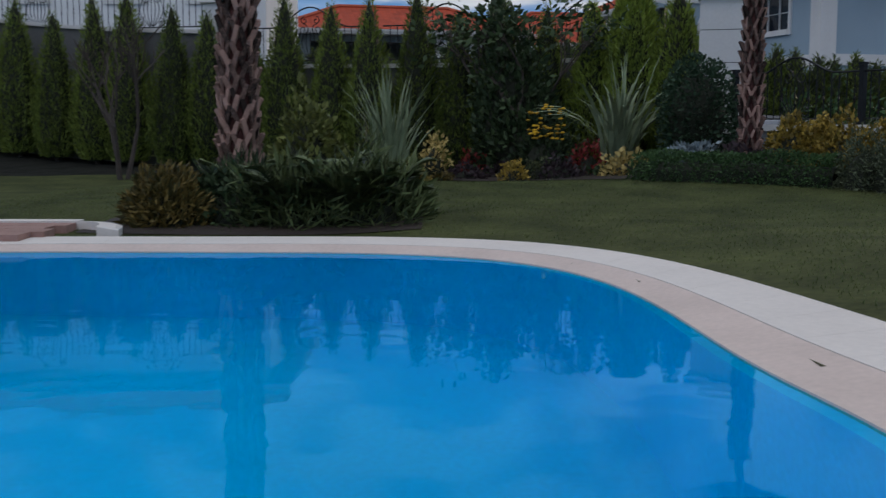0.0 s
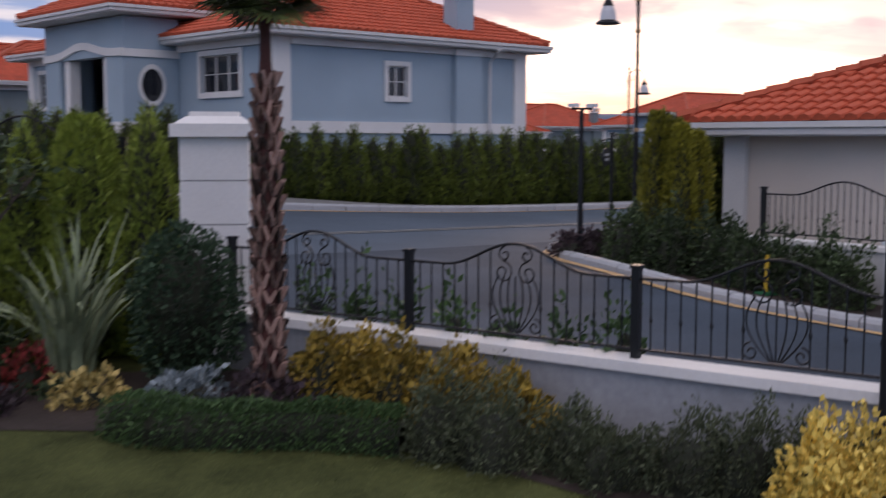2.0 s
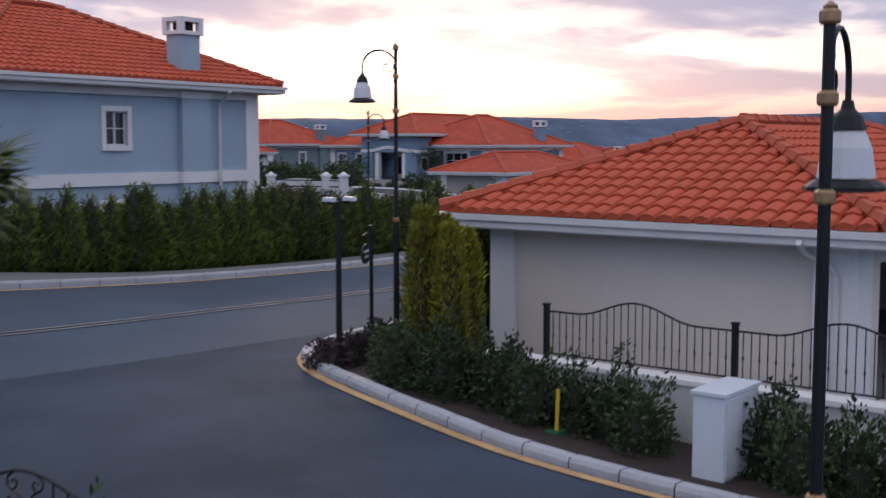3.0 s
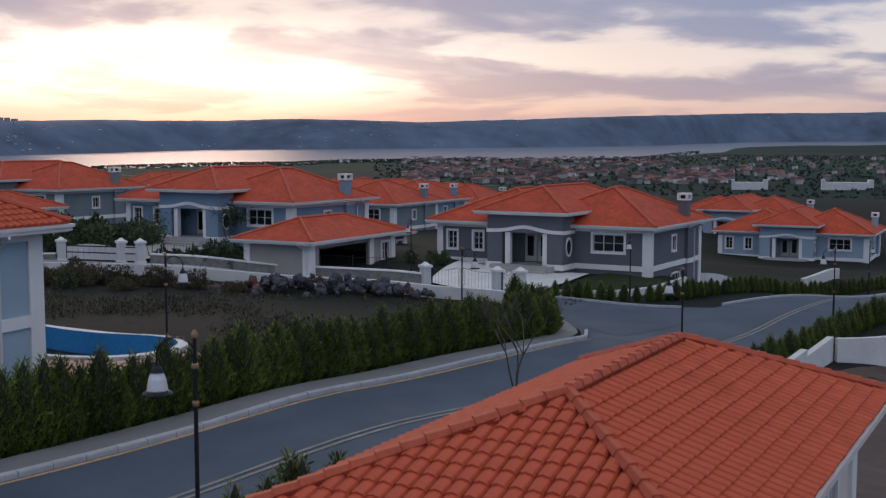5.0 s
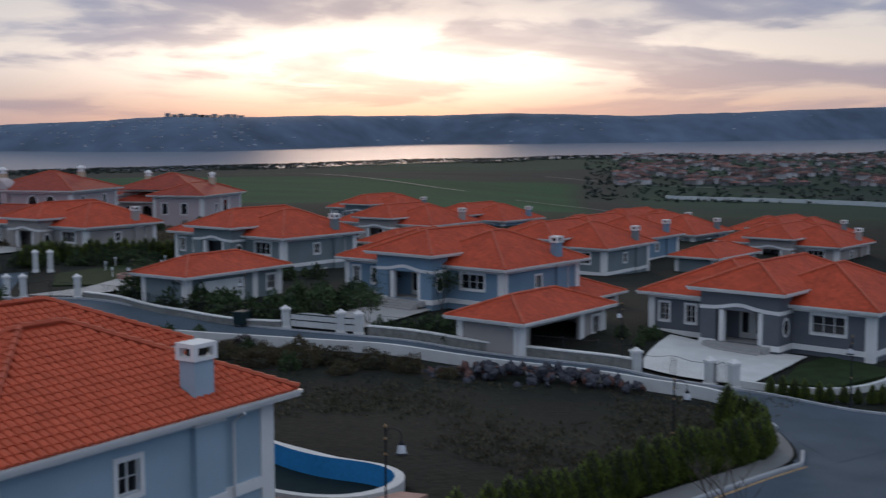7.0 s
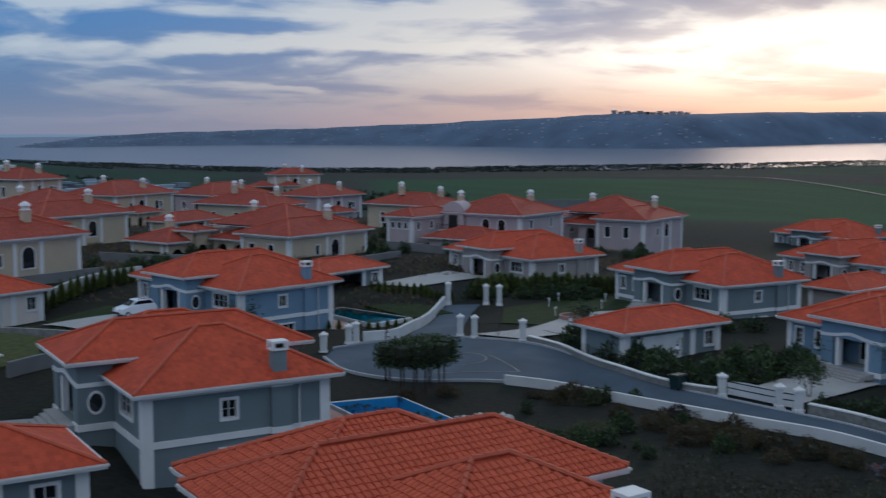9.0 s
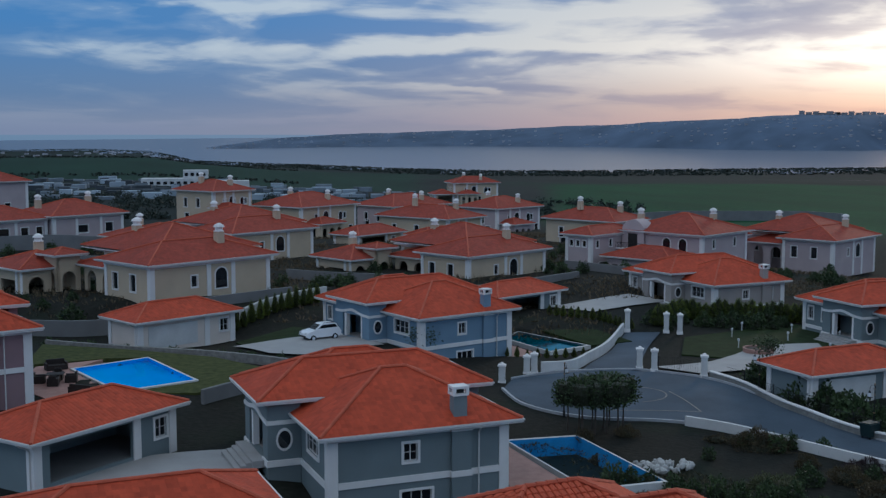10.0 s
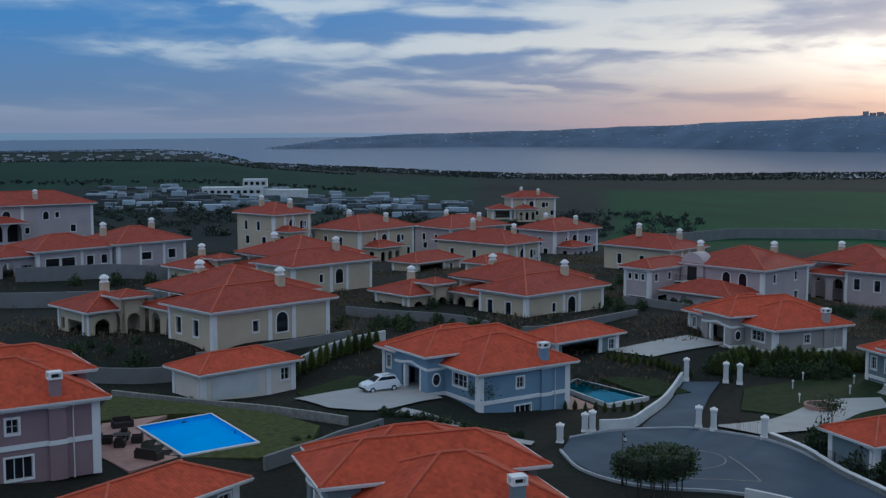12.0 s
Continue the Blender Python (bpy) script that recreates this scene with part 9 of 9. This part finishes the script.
# ---------------- other pools, terraces, drives ----------------


def patch(name, pts, material, lift, label, category, flat=None, kind="structure"):
    bm = bmesh.new()
    vs = [bm.verts.new((x, y, (gz(x, y) if flat is None else flat) + lift)) for x, y in pts]
    f = bm.faces.new(vs)
    r = bmesh.ops.extrude_face_region(bm, geom=[f])
    for v in r["geom"]:
        if isinstance(v, bmesh.types.BMVert):
            v.co.z -= 0.9
    ob = part(name, bm, material)
    return tagged(ob, label, category, kind=kind)


def basin(pts, rim_z, depth, label, water=None, rim=0.35, round_=False, paint=None):
    """A sunk pool with a white rim; empty, or with water at the given level."""
    p = np.array(pts, float)
    if round_:
        p = smooth(np.vstack([p, p[:1]]), 0.5, 5)[:-1]
    c = p.mean(0)
    t = thing("swimming_pool", pose(0, 0, 0), label, "swimming pool", "villa pools")
    n = len(p)
    d = p - c
    out = p + d / np.hypot(d[:, 0], d[:, 1])[:, None] * rim
    bm = bmesh.new()
    a = [bm.verts.new((*q, rim_z)) for q in p]
    b = [bm.verts.new((*q, rim_z)) for q in out]
    e = [bm.verts.new((*q, rim_z - 0.5)) for q in out]
    for i in range(n):
        j = (i + 1) % n
        bm.faces.new((a[i], a[j], b[j], b[i]))
        bm.faces.new((b[i], b[j], e[j], e[i]))
    part("coping", bm, M_WALLW, t)
    bm = bmesh.new()
    a = [bm.verts.new((*q, rim_z - 0.004)) for q in p]
    b = [bm.verts.new((*q, rim_z - depth)) for q in p]
    for i in range(n):
        j = (i + 1) % n
        bm.faces.new((b[i], b[j], a[j], a[i]))
    part("basin_wall", bm, paint or M_POOL2, t)
    bm = bmesh.new()
    bm.faces.new([bm.verts.new((*q, rim_z - depth + 0.01)) for q in p])
    part("basin_floor", bm, (paint or M_POOL2) if water is None or water > -0.5 else M_SOIL, t)
    if water is not None:
        bm = bmesh.new()
        bm.faces.new([bm.verts.new((*(c + (q - c) * 0.995), rim_z + water)) for q in p])
        w = part("water_surface", bm, m_water if water > -0.5 else M_MURK, t)
        w.visible_shadow = False
    return t


M_POOL2 = mat("bright_blue_pool_paint", (0.04, 0.25, 0.55), var=0.15, scale=0.4, fine=6)
M_POOL3 = mat("sky_blue_pool_mosaic", (0.02, 0.36, 0.80), var=0.06, scale=0.4, fine=6)
M_POOL4 = mat("dark_teal_pool_paint", (0.02, 0.06, 0.08), var=0.2, scale=0.4, fine=6)
M_MURK = mat("murky_standing_water", (0.010, 0.020, 0.022), rough=0.7, var=0.2, bump=0, spec=0.1)
# the plots round the sunk pools are cut by raised decks
zA = 1.45
basin(AP, zA, 1.4, "empty kidney-shaped pool with blue walls and white rim", -0.95, 0.45, True)
patch("pool_deck", [(24.2, 44.4), (28.6, 42.9), (31.0, 43.5), (30.4, 44.5), (29.4, 44.5), (27.8, 44.9), (26.3, 47.2), (25.7, 50.4), (25.5, 54.6), (23.8, 55)], M_PAVER, 0, "terracotta-paved terrace beside the empty pool", "terrace", 1.38)
basin(GPp, 1.25, 1.9, "rectangular blue pool with murky water below its rim", -1.35, 0.35)
patch("pool_deck", [(18.4, 89), (20.8, 89), (23.2, 76.4), (19.2, 76.2)], M_PAVER, 0, "terracotta-paved pool terrace", "terrace", 1.12)
basin(LP, 3.45, 0.8, "bright blue rectangular pool with white coping", -0.08, 0.4, paint=M_POOL3)
patch("pool_deck", [(-9.6, 113.6), (-11.9, 109.4), (-7.3, 99.8), (-10.6, 96.4), (-15.5, 104), (-14.9, 111.3)], M_PAVER, 0, "terracotta-paved terrace beside the blue pool", "terrace", 3.33)
patch("garden_lawn", [(-16, 122), (-8, 118), (0, 113), (4, 108), (3, 102), (-1, 98.8), (-6.9, 99.6), (-0.8, 103.0), (-5.4, 113.7), (-9.4, 113.9), (-16, 112)], M_LAWN, 0, "green lawn round the bright pool", "lawn", 3.35)
basin(HP, 0.85, 0.7, "dark rectangular pool with white rim", -0.22, 0.4, paint=M_POOL4)
patch("pool_deck", [(28.2, 120.8), (32.8, 121.9), (29.8, 131), (26.6, 127)], M_PAVER, 0, "terracotta pool terrace behind the blue villa", "terrace", 0.72)
M_LAWN_D = mat("dark_lawn", (0.020, 0.032, 0.011), rough=0.9, var=0.25, scale=0.8, fine=8, bump=0.5, spec=0.1)
patch("garden_lawn", [(36, 134), (42, 133), (44, 126), (39.5, 126)], M_LAWN_D, 0.15, "lawn beside the dark pool", "lawn")
patch("garden_lawn", [(4, 118), (2, 126), (8, 131), (14, 127), (9, 122)], M_LAWN_D, 0.12, "lawn beside the paved drive", "lawn")
patch("garden_lawn", [(46, 117), (50, 126), (66, 133), (72, 120), (58, 108)], M_LAWN_D, 0.12, "dark lawn with small garden lights", "lawn")
patch("garden_lawn", [(65.0, 49.6), (66.4, 46.6), (74.4, 46.4), (74.9, 52.0), (71, 51.8)], M_LAWN_D, 0.2, "small dark lawn inside the curved wall", "lawn")
strip("driveway", [(1.7, 121.5), (6.0, 123.4), (10.5, 125.5), (15.0, 122.5)], [(5.0, 115.9), (9.6, 113.5), (12.4, 116.2), (16.3, 119.4)], M_DRIVE, 0.16, 1.0, "pale paved drive before the blue villa", "driveway", cross=6)
strip("driveway", [(12, 115), (17, 111.3), (23, 107.6)], [(11, 113.3), (16.4, 110), (22.4, 106.3)], M_DRIVE, 0.17, 1.0, "narrow pale paved path to the gate", "driveway", cross=3)
strip("driveway", [(-12, 80), (-4, 84), (2.5, 85.5)], [(-7.5, 76.2), (-0.5, 77.5), (3.5, 80)], M_DRIVE, 0.14, 1.0, "pale paved drive before the slate villa", "driveway", cross=5)
strip("driveway", [(62.0, 58.4), (67, 61.4), (72.2, 63.6)], [(63.4, 50.8), (69.5, 52.0), (74.2, 53.2)], M_WALLW, 0.13, 1.0, "white paved forecourt of the grey villa", "driveway", cross=5)
strip("driveway", [(40, 146), (46, 150), (53.2, 153.4)], [(44.6, 141.3), (50, 145), (57.2, 149.6)], M_DRIVE, 0.16, 1.5, "pale paved forecourt of the taupe villa", "driveway", cross=5)
strip("driveway", [(40.8, 111.2), (44.0, 111.0), (48, 113)], [(44.0, 107.4), (47.0, 108.2), (50.2, 108.4)], M_DRIVE, 0.16, 1.5, "pale paved drive behind the iron gate", "driveway", cross=5)
strip("driveway", [(51.2, 83.2), (57, 86), (64, 88)], [(53, 78.5), (58, 80), (64, 82)], M_DRIVE, 0.16, 1.5, "pale paved drive behind the sheeted gate", "driveway", cross=5)


# turning circle markings, patio with a round planter
ARC = [(35.4 + 2.9 * math.cos(w), 101.0 + 2.9 * math.sin(w)) for w in np.linspace(-1.7, 1.9, 16)]
strip("road_line", ARC, offset(ARC, 0.13), M_PAINT_W, 0.10, 0.6, "worn painted circle on the lane", "road marking", cross=1)
for q in ([(38.5, 101.3), (38.9, 98), (38.6, 94.7)], [(38.6, 94.7), (35.5, 95.6), (31.8, 96.2)]):
    strip("road_line", q, offset(q, 0.13), M_PAINT_W, 0.10, 1.0, "worn painted line on the lane", "road marking", cross=1)
strip("driveway", [(46.8, 112.3), (51.9, 116.0), (55, 120), (62.4, 120)], [(50.2, 108.2), (53.8, 111), (56.8, 114), (61, 115.8)], M_DRIVE, 0.18, 1.2, "pale paved patio with a round planter", "driveway", cross=4)
planter = thing("round_planter", pose(53.9, 116.3, gz(53.9, 116.3) + 0.15), "low round brick planter filled with soil", "planter")
part("wall", lathe(bmesh.new(), [(1.5, 0), (1.55, 0.45), (1.35, 0.45), (1.35, 0.3)], 24), M_PAVER, planter)
part("soil", lathe(bmesh.new(), [(1.34, 0.05), (1.34, 0.33)], 20), M_SOIL, planter)


def car(x, y, turn, label):
    t = thing("car", pose(x, y, gz(x, y) + 0.17, 0, 0, turn) @ Matrix.Scale(0.9, 4), label, "car")
    body = mat("white_car_paint", (0.72, 0.73, 0.75), rough=0.25, var=0.03, bump=0, spec=0.5)
    # side profile, lofted across the width
    prof = [(-2.15, 0.35), (-2.2, 0.75), (-2.05, 1.0), (-1.9, 1.12), (-0.95, 1.16), (0.9, 1.10), (1.85, 0.92), (2.15, 0.7), (2.2, 0.38), (1.9, 0.25), (-1.9, 0.25)]
    top = [(-1.95, 1.125), (-1.6, 1.62), (-1.2, 1.69), (-0.1, 1.70), (0.25, 1.60), (1.0, 1.105)]

    def loft(pr, w0, w1, z0):
        bm = bmesh.new()
        cols = []
        for k, f in ((-1, 1), (-0.86, 1.0), (0.86, 1.0), (1, 1)):
            col_ = []
            for px, pz in pr:
                q = (pz - z0) / 1.4
                w = (w0 + (w1 - w0) * max(0, q))
                inset = 0.05 if abs(k) == 1 else 0
                col_.append(bm.verts.new((px * (1 - 0.02 * (abs(k) == 1)), k * w, pz - inset * 0.4)))
            cols.append(col_)
        n = len(pr)
        for a, b in zip(cols, cols[1:]):
            for i in range(n):
                bm.faces.new((a[i], a[(i + 1) % n], b[(i + 1) % n], b[i]))
        bm.faces.new(cols[0][::-1])
        bm.faces.new(cols[-1])
        return bm
    b = part("body", loft(prof, 0.92, 0.90, 0.3), body, t)
    part("roof", loft(top, 0.86, 0.62, 1.1), body, t)
    gl = M_GLASS
    for s in (-1, 1):
        bm = bmesh.new()
        bm.faces.new([bm.verts.new((px, s * (0.875 - 0.24 * (pz - 1.1) / 1.4 + 0.0), pz)) for px, pz in ((-1.7, 1.2), (-1.45, 1.55), (0.15, 1.56), (0.75, 1.2))])
        r = bmesh.ops.solidify(bm, geom=bm.faces[:], thickness=0.03)
        part("side_window", bm, gl, t)
    for pts in ([(1.02, 1.13), (0.32, 1.60)], [(-1.98, 1.17), (-1.64, 1.62)]):
        bm = bmesh.new()
        o = 0.03 if pts[0][0] > 0 else -0.03
        bm.faces.new([bm.verts.new(v) for v in ((pts[0][0] + o, -0.72, pts[0][1]), (pts[0][0] + o, 0.72, pts[0][1]), (pts[1][0] + o, 0.6, pts[1][1]), (pts[1][0] + o, -0.6, pts[1][1]))])
        bmesh.ops.solidify(bm, geom=bm.faces[:], thickness=0.02)
        part("windscreen", bm, gl, t)
    for wx in (-1.35, 1.35):
        for s in (-1, 1):
            bm = bmesh.new()
            lathe(bm, [(0.20, -0.11), (0.34, -0.10), (0.36, 0), (0.34, 0.10), (0.20, 0.11)], 16)
            wh = part("wheel", bm, M_IRON, t, "", Matrix.Translation((wx, s * 0.84, 0.19)) @ Matrix.Rotation(math.pi / 2, 4, "X"))
            part("rim", lathe(bmesh.new(), [(0.02, -0.125), (0.19, -0.12), (0.19, 0.12), (0.02, 0.125)], 12), M_CAB, wh)
    for s in (-1, 1):
        part("headlight", boxed((2.08, s * 0.62 - 0.16, 0.68, 2.19, s * 0.62 + 0.16, 0.84)), M_LAMPGLASS, t)
    part("bumper", boxed((2.12, -0.7, 0.3, 2.24, 0.7, 0.5)), M_IRON, t)
    for s in (-0.60, 0.60):
        part("roof_rail", boxed((-1.4, s - 0.02, 1.70, 0.0, s + 0.02, 1.74)), M_IRON, t)
    return t


car(10.3, 122.8, 205, "white five-door car parked on the paved drive")

# garden seats by the bright pool
M_RATTAN = mat("dark_rattan", (0.03, 0.024, 0.022), var=0.25, scale=6, fine=40, bump=0.5)


def sofa(x, y, w, turn, label):
    t = thing("garden_sofa", pose(x, y, 3.33, 0, 0, turn), label, "sofa", "terrace seats")
    part("seat", boxed((-w / 2 + 0.14, -0.4, 0.0, w / 2 - 0.14, 0.35, 0.42)), M_RATTAN, t)
    part("backrest", boxed((-w / 2 + 0.14, 0.351, 0.0, w / 2 - 0.14, 0.5, 0.85)), M_RATTAN, t)
    for s in (-1, 1):
        part("armrest", boxed((s * (w / 2 - 0.07) - 0.07, -0.42, 0, s * (w / 2 - 0.07) + 0.07, 0.5, 0.62)), M_RATTAN, t)


sofa(-9.5, 99.8, 2.2, 150, "dark rattan garden sofa on the terrace")
sofa(-13.0, 109.8, 1.8, 20, "dark rattan two-seat sofa on the terrace")
for i, (dx_, dy_, a_) in enumerate(((-1.2, 0, 90), (1.2, 0, -90), (0, 1.1, 0), (0, -1.1, 180))):
    sofa(-12.3 + dx_, 104.6 + dy_, 0.85, a_, "dark rattan armchair at the terrace table")
tb = thing("garden_table", pose(-12.3, 104.6, 3.33), "dark rattan table on the terrace", "table")
part("tabletop", boxed((-0.7, -0.55, 0.68, 0.7, 0.55, 0.74)), M_RATTAN, tb)
part("pedestal", boxed((-0.35, -0.3, 0, 0.35, 0.3, 0.679)), M_RATTAN, tb)

# small garden lights
gl0 = thing("garden_light", pose(60, 122, gz(60, 122) + 0.1), "short white garden bollard light on the lawn", "garden light", "garden lights")
part("stem", tube(bmesh.new(), [(0, 0, 0), (0, 0, 0.7)], 0.06, 6), M_WALLW, gl0)
part("head", lathe(bmesh.new(), [(0.07, 0.7), (0.13, 0.75), (0.13, 0.95), (0.04, 1.0)], 8), M_LAMPGLASS, gl0)
for x, y in ((55, 125), (58, 129), (63, 127), (66, 122), (53, 119), (61, 115), (66, 130)):
    copy_thing(gl0, pose(x, y, gz(x, y) + 0.1))

# ---------------- farther villas down the slope ----------------
for x, y, e, th, tone, lb in ((104, 97.5, 2.3, 12, "slate", "slate-blue villa with red roof behind other roofs"), (123, 108, 1.6, 10, "blue", "blue villa with red hip roof farther down"),
                              (147, 117, 0.2, 8, "slate", "grey-blue villa among the far roofs"), (146, 92, 0.1, 8, "taupe", "pale villa with red roof down the slope"),
                              (152, 68, -0.6, 5, "light", "light blue villa with red roof at the slope's foot"), (110, 136, 2.5, 12, "taupe", "taupe villa with pink walls and hip roof"),
                              (140, 152, 0.8, 10, "blue", "blue villa with red roof in the far row"), (141, 182, 1.3, 12, "slate", "grey villa with red roof near the fields"),
                              (170, 108, -0.8, 8, "slate", "slate villa in the last row before the fields"), (160, 132, -0.2, 10, "taupe", "pale villa in the last row before the fields")):
    villa(x, y, e, th, tone, lb, detail=False)
garage(71.5, 75.0, 1.3, 12, "grey", "low garage roof behind the grey villa")
garage(118, 92, 0.6, 10, "slate", "garage with red roof among far villas")
garage(90, 118, 2.4, 18, "taupe", "garage with red roof beside a slate villa")
garage(78, 128, 2.2, 25, "taupe", "small garage roof beside the pool of a villa")
basin([(75, 137), (80, 139), (83, 131), (78, 129)], 1.6, 0.7, "blue pool behind the taupe villa", None, 0.35)

# ---------------- the far plain ----------------


def far_village():
    rng = np.random.default_rng(12)
    walls, roofs = bmesh.new(), bmesh.new()
    n = 0
    while n < 620:
        az = rng.uniform(49.5, 80)
        r = 800 + 850 * rng.random() ** 1.3
        thin = 0.85 if az > 68.5 or (az > 62.5 and r > 1150) else 0.0
        if rng.random() < thin or math.sin(az * 1.7 + r / 60) + math.sin(az * 0.9 - r / 105) > 0.7:
            continue
        a = radians(az)
        x, y = 3 + r * math.sin(a), 10 + r * math.cos(a)
        z = gz(x, y)
        w, d, h = rng.uniform(2.0, 4.0), rng.uniform(1.7, 2.5), rng.uniform(1.8, 4.2)
        box(walls, x - w, y - d, z - 2, x + w, y + d, z + h)
        b = [roofs.verts.new((x + sx_ * (w + 0.7), y + sy_ * (d + 0.7), z + h)) for sx_, sy_ in ((-1, -1), (1, -1), (1, 1), (-1, 1))]
        t = [roofs.verts.new((x - w + d, y, z + h + 1.3)), roofs.verts.new((x + w - d, y, z + h + 1.3))]
        for q in ((b[0], b[1], t[1], t[0]), (b[1], b[2], t[1]), (b[2], b[3], t[0], t[1]), (b[3], b[0], t[0])):
            roofs.faces.new(q)
        n += 1
    tagged(part("village_walls", walls, mat("far_house_walls", (0.48, 0.44, 0.43), var=0.3, scale=0.02, fine=0.2, bump=0, island=0.6)), "pale walls of a far village on the plain", "village", kind="stuff")
    tagged(part("village_roofs", roofs, mat("far_house_roofs", (0.17, 0.075, 0.060), var=0.3, scale=0.02, fine=0.2, bump=0, island=0.7)), "reddish roofs of a far village on the plain", "village", kind="stuff")
    # sheds and works at the left
    bm = bmesh.new()
    for _ in range(170):
        az, r = rng.uniform(-10, 9), rng.uniform(440, 640)
        a = radians(az)
        x, y = 3 + r * math.sin(a), 10 + r * math.cos(a)
        z = gz(x, y)
        w, d, h = rng.uniform(1.4, 5), rng.uniform(1.5, 3), rng.uniform(0.9, 2.4)
        box(bm, x - w, y - d, z - 2, x + w, y + d, z + h)
    tagged(part("far_sheds", bm, mat("far_shed_sheeting", (0.20, 0.235, 0.27), var=0.35, scale=0.02, fine=0.2, bump=0, island=0.7)), "low pale sheds and greenhouses beyond the villas", "sheds", kind="stuff")
    wb = thing("white_building", pose(-21, 590, gz(-21, 590)), "long white flat-roofed building by the fields", "building")
    part("hall", boxed((-22, -6, -2, 8, 6, 4)), M_WALLW, wb)
    part("long_wing", boxed((8.01, -4, -2, 30, 6, 2.6)), M_WALLW, wb)
    part("upper_block", boxed((-2, -5, 4.01, 10, 5, 8)), M_WALLW, wb)
    for k in range(9):
        part("window", boxed((-21 + k * 3.2, -6.1, 1.2, -19.2 + k * 3.2, -6.0, 2.6)), M_GLASS, wb)
    for k in range(4):
        part("window", boxed((-1.2 + k * 2.8, -5.1, 5.2, 0.4 + k * 2.8, -5.0, 6.8)), M_GLASS, wb)
    for x, y, w in ((681, 306, 11), (706, 254, 15)):
        wb = thing("white_building", pose(x, y, gz(x, y) + 1.5, 0, 0, -66), "white works building on the plain", "building")
        part("hall", boxed((-w, -5, -2, w, 5, 3)), M_WALLW, wb)
        part("gable", boxed((-w, -5.2, 3.01, -w + 2, 5.2, 4.6)), M_WALLW, wb)
        part("gable", boxed((w - 3, -5.2, 3.01, w, 5.2, 4.6)), M_WALLW, wb)
    # far trees
    c, near = [], []
    for _ in range(12000):
        k = rng.random()
        if k < 0.62:
            az = rng.uniform(-22, 64)
            r = np.interp(az, SHORE_AZ, SHORE_R) * (1 - 0.115 * rng.random() ** 1.6 - 0.012)
        elif k < 0.92:
            az, r = rng.uniform(48, 84), 620 + 1300 * rng.random() ** 1.2
        elif k < 0.965:
            az, r = rng.uniform(-20, 3), rng.choice([1080, 1130, 700]) + rng.normal(0, 12)
        else:
            az, r = rng.uniform(-16, 20), rng.uniform(330, 480)
            a = radians(az)
            near.append((3 + r * math.sin(a), 10 + r * math.cos(a)))
            continue
        a = radians(az)
        c.append((3 + r * math.sin(a), 10 + r * math.cos(a)))
    c = np.array(c)
    z = ground_z(c[:, 0], c[:, 1])
    per = 16
    size = rng.uniform(0.5, 1.4, (len(c), 1, 1))
    off = rng.normal(0, 0.5, (len(c), per, 3)) * size
    off[..., 2] = np.abs(off[..., 2]) * 0.9
    pts = (np.concatenate([c, z[:, None]], 1)[:, None, :] + off).reshape(-1, 3)
    me = leaf_mesh("far_trees", pts, np.tile([0, 0, 1.0], (len(pts), 1)), 1.2, 0.9, rng, 0.1, 0.9)
    c = np.array(near)
    z = ground_z(c[:, 0], c[:, 1])
    off = rng.normal(0, 0.5, (len(c), 90, 3)) * rng.uniform(1.0, 2.6, (len(c), 1, 1))
    off[..., 2] = np.abs(off[..., 2]) * 0.9
    pts = (np.concatenate([c, z[:, None]], 1)[:, None, :] + off).reshape(-1, 3)
    ms = leaf_mesh("scrub", pts, np.tile([0, 0, 1.0], (len(pts), 1)), 0.7, 0.5, rng, 0.1, 0.9)
    tagged(link_mesh("scrub", ms, L_WOOD_FAR), "low dark scrub between the villas and the sheds", "scrub", kind="stuff")
    tagged(link_mesh("far_trees", me, L_WOOD_FAR), "dark scattered trees over the plain and shore", "trees", kind="stuff")


far_village()
for pts, w, lb in (([(28.9, 960), (31, 930), (34, 880), (38, 730), (42, 600)], 5.0, "pale gravel road between the far fields"), ([(44.5, 505), (47, 475), (50, 460), (53, 450)], 4.0, "pale track below the village"), ([(46, 900), (50, 800), (55, 760)], 4.0, "pale road in front of the village")):
    line = [(3 + r * math.sin(radians(a)), 10 + r * math.cos(radians(a))) for a, r in pts]
    strip("far_road", line, offset(line, w * 0.6), M_PAVE, 0.5, 14.0, lb, "road", cross=1)
